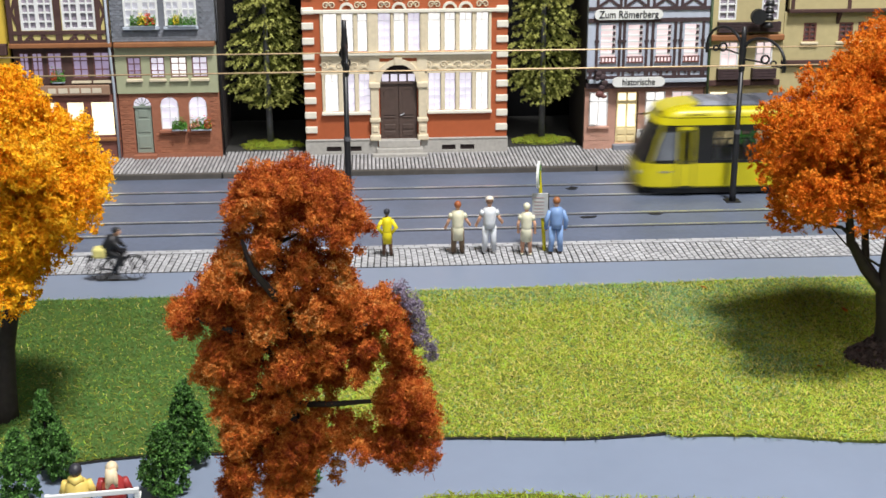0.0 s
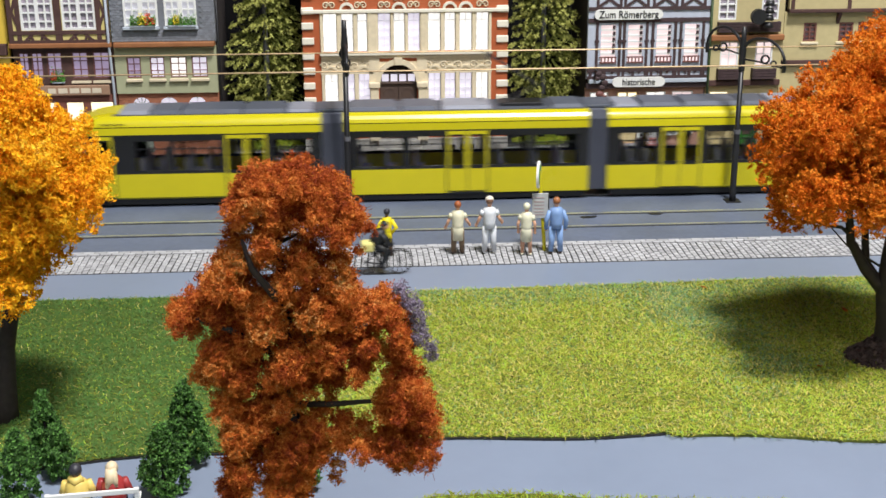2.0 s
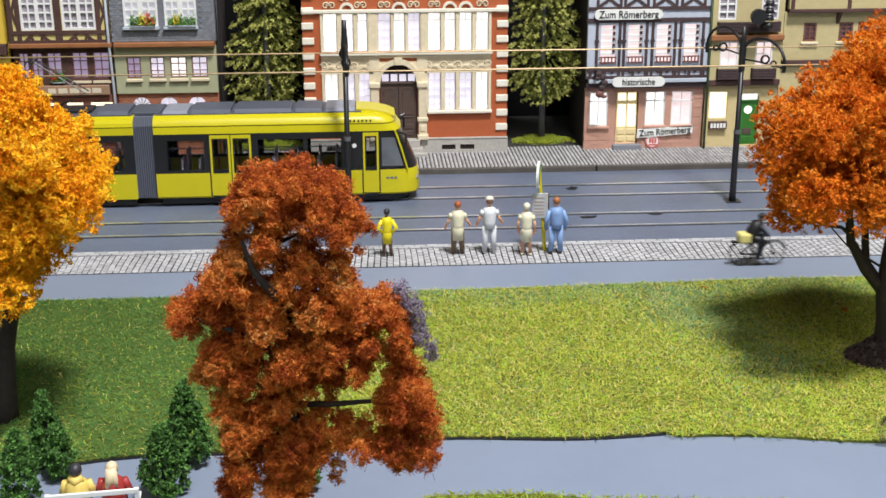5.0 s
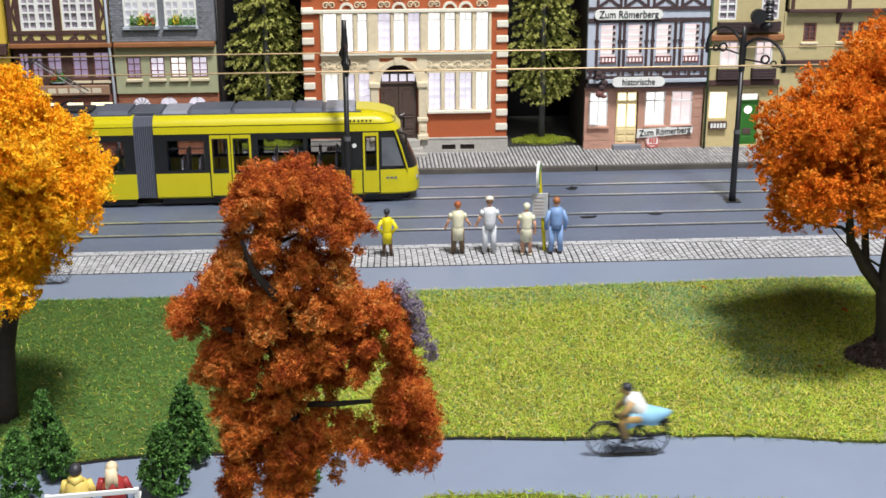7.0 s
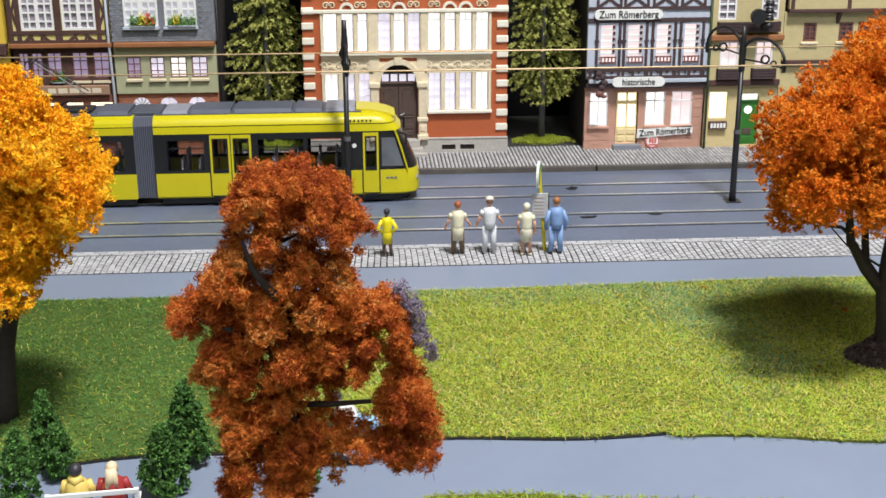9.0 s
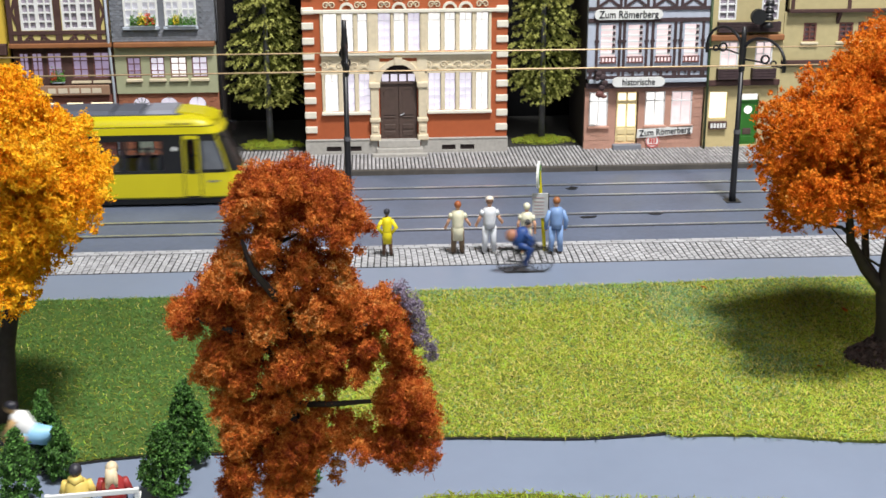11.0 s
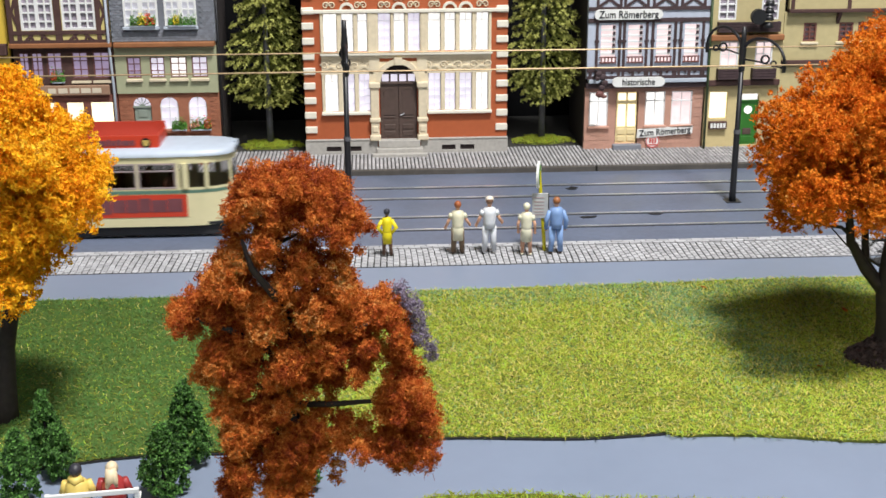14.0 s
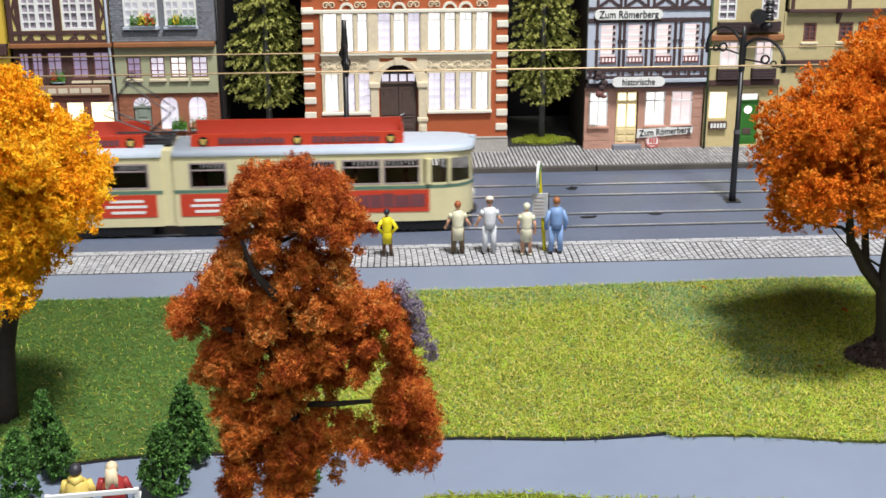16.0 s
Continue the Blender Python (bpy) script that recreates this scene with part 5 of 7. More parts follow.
    part("scrollwork", bm, M["timber_dark"], s)
    bm = bmesh.new()
    ball(bm, 0.12, -0.55, -0.02, 0.2, 0.12, 0.16, 8)
    ball(bm, 0.3, -0.55, -0.12, 0.14, 0.1, 0.1, 8)
    part("pendant", bm, M["brown_frame"], s)


inn()


# ---- ochre houses ----
def house_ochre():
    x0, x1 = 15.45, 18.82
    h = house("ochre plastered house with a green door and dark planter boxes", x0, x1, 9.4)
    win = (15.66, 16.55, 1.55, 2.85)
    door = (17.15, 18.02, 0.3, 2.72)
    part("ground_floor_wall", wall_with_holes(x0, x1, 0.2, 3.15, 0.25, [win, door]), M["ochre"], h)
    window(h, *win, 1, 1, M["ochre"], M["glow_warm"], edge=0.04, y=0.04)
    d = part("door", B(door[0] + 0.03, door[1] - 0.03, 0.1, 0.17, 0.3, 2.35, bevel=0.01), M["door_green"], h, "green door with a round lit pane")
    part("pane", Pr(arc(17.55, 1.95, 0.19, 0, 340, 17), 0.07, 0.11), M["glow_white"], d)
    part("letter_plate", B(17.35, 17.75, 0.07, 0.11, 0.78, 1.08, bevel=0.02), M["door_brown"], d)
    part("panel", B(17.3, 17.8, 0.075, 0.11, 0.42, 0.68, bevel=0.02), M["door_green"], d)
    part("fanlight", B(door[0] + 0.06, door[1] - 0.06, 0.1, 0.14, 2.42, 2.70), M["glow_white"], h)
    part("door_frame", B(door[0], door[1], 0.03, 0.15, 2.35, 2.42), M["door_green"], h)
    s = thing("shop_sign", 16.1, 55.3, 1.1, "small dark sign box with white marks below the window", "sign")
    part("box", B(-0.42, 0.42, -0.2, 0.0, 0, 0.36, bevel=0.02), M["timber"], s)
    for k in range(5):
        part("lettering", B(-0.36 + k * 0.15, -0.25 + k * 0.15, -0.215, -0.19, 0.07, 0.29), M["sign_white"], s)
    part("jetty_beam", B(x0 - 0.05, x1, -0.3, 0.05, 3.15, 3.42, bevel=0.03), M["timber"], h)
    y = -0.2
    wins = [(15.98, 16.82, 4.0, 5.18), (17.6, 18.4, 4.0, 5.18), (15.78, 16.6, 6.15, 7.9), (17.75, 18.55, 6.15, 7.9)]
    part("upper_wall", wall_with_holes(x0, x1, 3.42, 9.4, 0.3, wins, y), M["ochre_pale"], h)
    for a, b, c, d2 in wins:
        lit = c < 5
        window(h, a, b, c, d2, 2, 2 if lit else 5, M["white_frame"], M["glow_pink" if lit else "pane_dim"], edge=0.07, bar=0.05 if lit else 0.075, y=y)
    part("cornice", B(x0, x1, y - 0.3, y, 5.24, 5.5, bevel=0.04), M["cornice"], h)
    for a, b, z0, z1 in ((15.85, 16.95, 3.48, 3.98), (17.45, 18.55, 3.48, 3.98), (15.75, 18.6, 5.62, 6.1)):
        p = thing("planter", (a + b) / 2, 55.3 + y, z0, "dark weathered planter box fixed below a window", "planter", "dark planters")
        w, hh = (b - a) / 2, z1 - z0
        for k in range(4):
            part("slat", B(-w, w, -0.32, -0.27, k * hh / 4 + 0.01, (k + 1) * hh / 4 - 0.015), M["timber_dark"], p)
        for sx in (-w, w - 0.06):
            part("side", B(sx, sx + 0.06, -0.27, -0.0, 0, hh * 0.95), M["timber_dark"], p)
        part("soil", B(-w + 0.06, w - 0.06, -0.27, -0.0, hh * 0.2, hh * 0.85), M["soil"], p)
    # unidentified dark round fixture; its mounting on this wall is made up
    s = thing("round_fixture", 17.35, 55.3, 6.2, "black round fixture on a stacked iron bracket", "lantern")
    part("disc", Pr(arc(0, 0.2, 0.34, 0, 345, 20), -1.2, -0.95), M["iron"], s)
    part("arm", Tb([(0, -1.0, 0.2), (0.3, -0.9, -0.05), (0.45, -0.25, 0.0)], 0.07, 7), M["iron"], s)
    for k in range(4):
        part("ring", Tb([(0.52, -0.95, -0.3 + k * 0.32), (0.52, -0.95, -0.08 + k * 0.32)], [0.24, 0.17], 12), M["iron"], s, smooth=True)


def house_beige():
    x0, x1 = 18.86, 27.0
    h = house("beige plastered house with small brown lattice windows", x0, x1, 9.4)
    part("ground_floor_wall", wall_with_holes(x0, x1, 0.2, 4.1, 0.25, [(20.2, 21.4, 0.3, 2.6)], -0.05), M["ochre_pale"], h)
    part("door", B(20.2, 21.4, 0.1, 0.18, 0.3, 2.6), M["door_brown"], h)
    part("jetty_beam", B(x0, x1, -0.3, 0.0, 4.08, 4.28, bevel=0.03), M["timber"], h)
    wins = [(19.78, 20.38), (21.42, 22.08), (22.3, 22.9), (24.2, 24.8)]
    part("middle_wall", wall_with_holes(x0, x1, 4.28, 6.45, 0.3, [(a, b, 5.13, 5.97) for a, b in wins], -0.15), M["ochre_pale"], h)
    for a, b in wins:
        window(h, a, b, 5.13, 5.97, 2, 4, M["brown_frame"], M["pane_dim"], edge=0.08, bar=0.07, y=-0.15)
        part("sill", B(a - 0.12, b + 0.08, -0.3, -0.14, 5.0, 5.1, bevel=0.02), M["cream"], h)
    part("eaves_beam", B(x0 + 0.1, x1, -0.5, 0.0, 6.45, 6.62, bevel=0.03), M["timber"], h)
    part("upper_wall", B(x0 + 0.1, x1, -0.4, -0.1, 6.62, 9.4), M["ochre_pale"], h)
    for x in (19.1, 21.7, 24.3):
        bar_beam(h, x, 6.62, x, 9.3, 0.16, M["timber"], -0.46, -0.38)
    part("bracket", Pr([(-0.48, 6.45), (-0.15, 6.45), (-0.15, 5.9)], 21.25, 21.4, "x"), M["timber"], h)


house_ochre()
house_beige()


# ---- trams ----
M.update({
    "tram_glass": glass("tram_glass", (0.78, 0.79, 0.8), 0.03),
    "seat_grey": mat("seat_grey", (0.38, 0.38, 0.41), 0.7, var=0.1),
    "seat_rust": mat("seat_rust", (0.30, 0.11, 0.06), 0.7, var=0.1),
    "rubber": mat("rubber", (0.02, 0.02, 0.022), 0.7, var=0.2, bump=0.05),
    "roof_box": mat("roof_box", (0.085, 0.095, 0.125), 0.45, var=0.1, bump=0.03),
    "roof_box_pale": mat("roof_box_pale", (0.24, 0.25, 0.30), 0.45, var=0.1, bump=0.03),
    "cab_pane": mat("cab_pane", (0.13, 0.14, 0.16), 0.12, var=0.35, scale=1.2, bump=0),
    "old_cream": mat("old_cream", (0.66, 0.60, 0.36), 0.4, var=0.05, bump=0.02),
    "old_roof": mat("old_roof", (0.47, 0.53, 0.62), 0.4, var=0.06, bump=0.03),
    "old_red": mat("old_red", (0.52, 0.045, 0.018), 0.4, var=0.05, bump=0.02),
    "old_green": mat("old_green", (0.10, 0.19, 0.14), 0.4, var=0.05, bump=0.02),
    "ad_maroon": mat("ad_maroon", (0.16, 0.05, 0.06), 0.5, var=0.2, bump=0),
    "ad_grey": mat("ad_grey", (0.35, 0.28, 0.28), 0.5, var=0.2, bump=0),
    "ad_gold": mat("ad_gold", (0.55, 0.38, 0.10), 0.5, var=0.2, bump=0),
    "old_glass": glass("old_glass", (0.50, 0.50, 0.50), 0.04),
})


def shell(bm, outline, levels):
    """A skin over an outline of (x, y) at levels of (z, inset, lean): lean pulls the rounded end back."""
    rings = []
    xs = [q[0] for q in outline]
    tip = min(xs)
    for z, inset, lean in levels:
        ring = []
        for x, y in outline:
            k = max(0.0, 1 - (x - tip) / 1.9)
            s = 1 if y > 0 else -1
            ring.append(bm.verts.new((x + lean * k + inset * k * 0.8, y - s * min(inset, abs(y)), z)))
        rings.append(ring)
    for a, b in zip(rings, rings[1:]):
        for i in range(len(outline) - 1):
            bm.faces.new((a[i], a[i + 1], b[i + 1], b[i]))
    return rings


def mirror_x(bm, length):
    for v in bm.verts:
        v.co.x = length - v.co.x
    return bm


def yellow_tram():
    L = 32.35
    t = thing("tram", 0, 49.09, 0, "long yellow articulated tram with black window band and grey bellows", "tram")
    W = 1.4
    yl, bk = M["yellow_paint"], M["tram_black"]
    nose = [(10.45, -W), (1.7, -W), (1.0, -1.38), (0.5, -1.31), (0.18, -1.12), (0.03, -0.7), (0.0, -0.3), (0.0, 0.3), (0.03, 0.7), (0.18, 1.12), (0.5, 1.31), (1.0, 1.38), (1.7, W), (10.45, W)]
    doors = [(6.65, 8.3, 2), (1.62, 2.28, 1)]
    wins = [(3.12, 4.5), (4.62, 6.45), (8.5, 10.0)]

    def side_bits(y, x0, x1, doors, wins, flip):
        s = -1 if y < 0 else 1
        f = (lambda a, b: (L - b, L - a)) if flip else (lambda a, b: (a, b))
        ya, yb = min(y, y - s * 0.08), max(y, y - s * 0.08)
        solid_x = sorted([d[:2] for d in doors] + [w for w in wins])
        # rails and posts of the window band
        a, b = f(x0, x1)
        part("band_rail", B(a, b, ya, yb, 2.72, 2.98), bk, t)
        part("band_rail", B(a, b, ya, yb, 1.40, 1.52), bk, t)
        cuts = [x0] + [q for w in solid_x for q in w] + [x1]
        for a, b in zip(cuts[::2], cuts[1::2]):
            if b - a > 0.01:
                a, b = f(a, b)
                part("band_post", B(a, b, ya, yb, 1.52, 2.72), bk, t)
        for a, b in wins:
            a, b = f(a, b)
            w = part("window", B(a, b, y - s * 0.05 - 0.008, y - s * 0.05 + 0.008, 1.52, 2.72), M["tram_glass"], t, "tinted tram window")
            part("frame_bar", B(a, b, y - s * 0.035 - 0.012, y - s * 0.035 + 0.012, 2.38, 2.42), bk, w)
            part("frame_bar", B(a, a + 0.05, y - s * 0.035 - 0.012, y - s * 0.035 + 0.012, 1.52, 2.72), bk, w)
        for a0, b0, n in doors:
            wd = (b0 - a0) / n
            for k in range(n):
                a, b = f(a0 + k * wd + 0.02, a0 + (k + 1) * wd - 0.02)
                yo = y + s * 0.03
                q0, q1 = min(yo, yo - s * 0.1), max(yo, yo - s * 0.1)
                d = part("door", wall_with_holes(a, b, 0.48, 2.92, q1 - q0, [(a + 0.10, b - 0.10, 1.42, 2.76)], q0), yl, t, "yellow tram door leaf with tall pane")
                e = (yo + s * 0.004)
                part("seal", wall_with_holes(a + 0.08, b - 0.08, 1.39, 2.79, 0.01, [(a + 0.125, b - 0.125, 1.45, 2.73)], e - 0.005), bk, d)
                part("pane", B(a + 0.09, b - 0.09, yo - s * 0.06 - 0.008, yo - s * 0.06 + 0.008, 1.41, 2.77), M["tram_glass"], d)
            a, b = f(a0 - 0.035, b0 + 0.035)
            part("door_gap", B(a, b, min(y + s * 0.012, y), max(y + s * 0.012, y), 0.44, 1.41), bk, t)
            part("step_slot", B(a + 0.1, b - 0.1, min(y + s * 0.012, y), max(y + s * 0.012, y), 0.34, 0.42), bk, t)

    for flip in (False, True):
        def put(name, bm, m, label="", smooth=False):
            return part(name, mirror_x(bm, L) if flip else bm, m, t, label, smooth)
        bm = bmesh.new()
        shell(bm, nose, [(0.36, 0.10, 0.08), (0.42, 0.02, 0.0), (0.44, 0.0, 0.0), (0.46, 0.0, 0.0), (0.9, 0.0, 0.0), (1.36, 0.0, 0.06), (1.4, 0.0, 0.08)])
        put("lower_panel", bm, yl, "yellow lower side panel", True)
        bm = bmesh.new()
        shell(bm, [(10.3, -W + 0.15)] + [(x + 0.12, y * 0.88) for x, y in nose[1:-1]] + [(10.3, W - 0.15)], [(0.10, 0.05, 0.3), (0.40, 0.0, 0.12)])
        put("skirt", bm, M["rubber"], "black skirt over the bogies")
        bm = bmesh.new()
        rr = shell(bm, nose[1:-1], [(1.4, 0.0, 0.08), (2.2, 0.01, 0.42), (2.98, 0.03, 0.80)])
        put("cab_glass", bm, bk, "black curved cab front", True)
        for s in (-1, 1):
            put("cab_window", Pr([(1.52, 1.55), (0.66, 1.55), (1.0, 2.70), (1.52, 2.70)], min(s * 1.41, s * 1.36), max(s * 1.41, s * 1.36)), M["cab_pane"], "pale cab side window")
        for s in (-1, 1):
            bm = bmesh.new()
            tube(bm, [(0.50, s * 1.34, 1.38), (0.72, s * 1.34, 2.2), (0.98, s * 1.33, 2.98)], 0.045, 6)
            put("cab_pillar", bm, yl)
            bm = bmesh.new()
            ball(bm, 0.14, s * 0.85, 0.95, 0.1, 0.16, 0.12, 8)
            put("headlight", bm, M["roof_box_pale"])
            for k in range(3):
                put("lettering", B(0.92 + 0.16 * k, 1.03 + 0.16 * k, min(s * 1.385, s * 1.402), max(s * 1.385, s * 1.402), 1.02, 1.10), M["bellows"])
            for k in range(6):
                put("vent_slot", B(1.9 + 0.16 * k, 1.97 + 0.16 * k, min(s * 1.38, s * 1.40), max(s * 1.38, s * 1.40), 3.36, 3.44), bk)
            bm = tube(bmesh.new(), [(0.95, s * 1.3, 2.95), (0.55, s * 1.5, 2.85), (0.55, s * 1.5, 2.45)], 0.05, 6)
            put("mirror", bm, bk)
        bm = bmesh.new()
        shell(bm, nose, [(2.98, 0.0, 0.72), (3.26, 0.02, 0.92)])
        put("upper_band", bm, yl, "yellow strip over the windows", True)
        bm = bmesh.new()
        shell(bm, nose, [(3.26, 0.03, 0.90), (3.30, 0.03, 0.94)])
        put("roof_joint", bm, bk)
        bm = bmesh.new()
        rings = shell(bm, nose, [(3.30, 0.01, 0.94), (3.44, 0.04, 1.05), (3.57, 0.14, 1.3), (3.66, 0.36, 1.7)])
        bm.faces.new(rings[-1])
        put("roof_edge", bm, yl, "yellow rounded roof edge", True)
        put("roof_deck", B(2.3, 10.4, -1.0, 1.0, 3.64, 3.70), M["grey_roof"], "dark grey roof deck")
        put("roof_hump", Pr([(0.95, 3.45), (1.25, 3.58), (1.6, 3.67), (2.0, 3.73), (2.5, 3.76), (2.5, 3.55)], -0.8, 0.8), yl, "yellow roof dome over the cab")
        for a, b, m, z in ((2.55, 3.7, "roof_box_pale", 3.82), (3.85, 4.9, "roof_box", 3.82), (5.05, 7.3, "roof_box", 3.83), (7.45, 9.0, "roof_box", 3.82), (9.15, 10.1, "roof_box_pale", 3.78)):
            put("roof_box", Pr([(-0.95, 3.69), (0.95, 3.69), (0.78, z), (-0.78, z)], a, b, "x"), M[m], "grey equipment box on the roof")
        for s in (-1, 1):
            side_bits(s * W, 1.7, 10.45, doors, wins, flip)
        put("floor", B(0.8, 10.4, -1.3, 1.3, 0.5, 0.6), bk)
        for a in (3.3, 4.0, 5.0, 5.8, 8.7, 9.4):
            for s in (-0.75, 0.75):
                put("seat", Pr([(a, 0.6), (a + 0.4, 0.6), (a + 0.4, 1.05), (a + 0.12, 1.05), (a + 0.08, 1.9), (a, 1.9)], s - 0.4, s + 0.4), M["seat_grey"])
        put("bulkhead", B(2.36, 2.42, -1.3, 1.3, 0.6, 2.9), M["seat_grey"])
    # middle car
    a, b = 11.36, 21.13
    for s in (-1, 1):
        y = s * W
        q0, q1 = min(y, y - s * 0.1), max(y, y - s * 0.1)
        part("lower_panel", B(a, b, q0, q1, 0.38, 1.4), yl, t, "yellow lower side panel")
        part("upper_band", B(a, b, q0, q1, 2.98, 3.26), yl, t)
        part("roof_joint", B(a, b, q0 + 0.03, q1 - 0.03, 3.26, 3.30), bk, t)
        side_bits(y, a, b, [(15.42, 17.07, 2)], [(11.8, 13.7), (13.9, 15.35), (17.15, 18.7), (18.9, 20.7)], False)
        part("skirt", B(a + 0.1, b - 0.1, min(y * 0.9, y * 0.8), max(y * 0.9, y * 0.8), 0.1, 0.4), M["rubber"], t)
    prof = [(-W, 3.30), (W, 3.30), (W - 0.04, 3.44), (W - 0.14, 3.57), (W - 0.36, 3.66), (-W + 0.36, 3.66), (-W + 0.14, 3.57), (-W + 0.04, 3.44)]
    part("roof_edge", Pr(prof, a, b, "x"), yl, t, "yellow rounded roof edge")
    part("roof_deck", B(a + 0.1, b - 0.1, -1.0, 1.0, 3.64, 3.70), M["grey_roof"], t, "dark grey roof deck")
    part("floor", B(a, b, -1.3, 1.3, 0.5, 0.6), bk, t)
    for x0, x1, m in ((11.6, 13.4, "roof_box"), (13.7, 15.0, "roof_box"), (15.3, 17.2, "roof_box_pale"), (19.7, 20.9, "roof_box")):
        part("roof_box", Pr([(-0.95, 3.69), (0.95, 3.69), (0.78, 3.82), (-0.78, 3.82)], x0, x1, "x"), M[m], t, "grey equipment box on the roof")
    for x in (12.0, 13.0, 14.2, 17.6, 19.0, 20.0):
        for s in (-0.75, 0.75):
            part("seat", Pr([(x, 0.6), (x + 0.4, 0.6), (x + 0.4, 1.05), (x + 0.12, 1.05), (x + 0.08, 1.9), (x, 1.9)], s - 0.4, s + 0.4), M["seat_grey"], t)
    # pantograph in the middle
    pan = part("pantograph", B(17.6, 19.4, -0.5, 0.5, 3.70, 3.84, bevel=0.03), M["iron"], t, "dark folding pantograph reaching to the wire")
    for s in (-0.35, 0.35):
        part("arm", Tb([(17.9, s, 3.84), (19.2, s * 0.8, 4.45), (17.2, s * 0.6, 5.74)], 0.035, 6), M["iron"], pan)
    for dx in (0, 0.2):
        part("contact_strip", Tb([(17.1 + dx, -0.9, 5.66), (17.1 + dx, -0.6, 5.76), (17.1 + dx, 0.6, 5.76), (17.1 + dx, 0.9, 5.66)], 0.035, 6), M["iron"], pan)
    # bellows
    for a in (10.45, 21.13):
        n = 11
        bm = bmesh.new()
        rings = []
        for k in range(2 * n + 1):
            x = a + 0.91 * k / (2 * n)
            w = 1.34 if k % 2 == 0 else 1.25
            rings.append([bm.verts.new((x, q, z)) for q, z in ((-w, 0.4), (-w, 3.3), (-w + 0.25, 3.62), (w - 0.25, 3.62), (w, 3.3), (w, 0.4))])
        for r0, r1 in zip(rings, rings[1:]):
            for i in range(6):
                bm.faces.new((r0[i], r0[(i + 1) % 6], r1[(i + 1) % 6], r1[i]))
        part("bellows", bm, M["bellows"], t, "ribbed grey bellows between the cars")
        part("bellows_hood", B(a - 0.12, a + 1.03, -0.8, 0.8, 3.62, 3.78, bevel=0.05), M["grey_roof"], t)
    for x in (3.6, 8.6, 16.2, 24.0, 29.0):
        for s in (-0.82, 0.82):
            for dx in (-0.55, 0.55):
                part("wheel", Tb([(x + dx, s - 0.08, 0.36), (x + dx, s + 0.08, 0.36)], 0.345, 16), M["iron"], t)
    # passing marks: an emblem by the driver's door
    for s in (-1, 1):
        part("emblem", Pr(arc(29.75, 2.4, 0.09, 0, 340, 14), s * (W + 0.012) - 0.006, s * (W + 0.012) + 0.006), M["sign_white"], t)
    return t


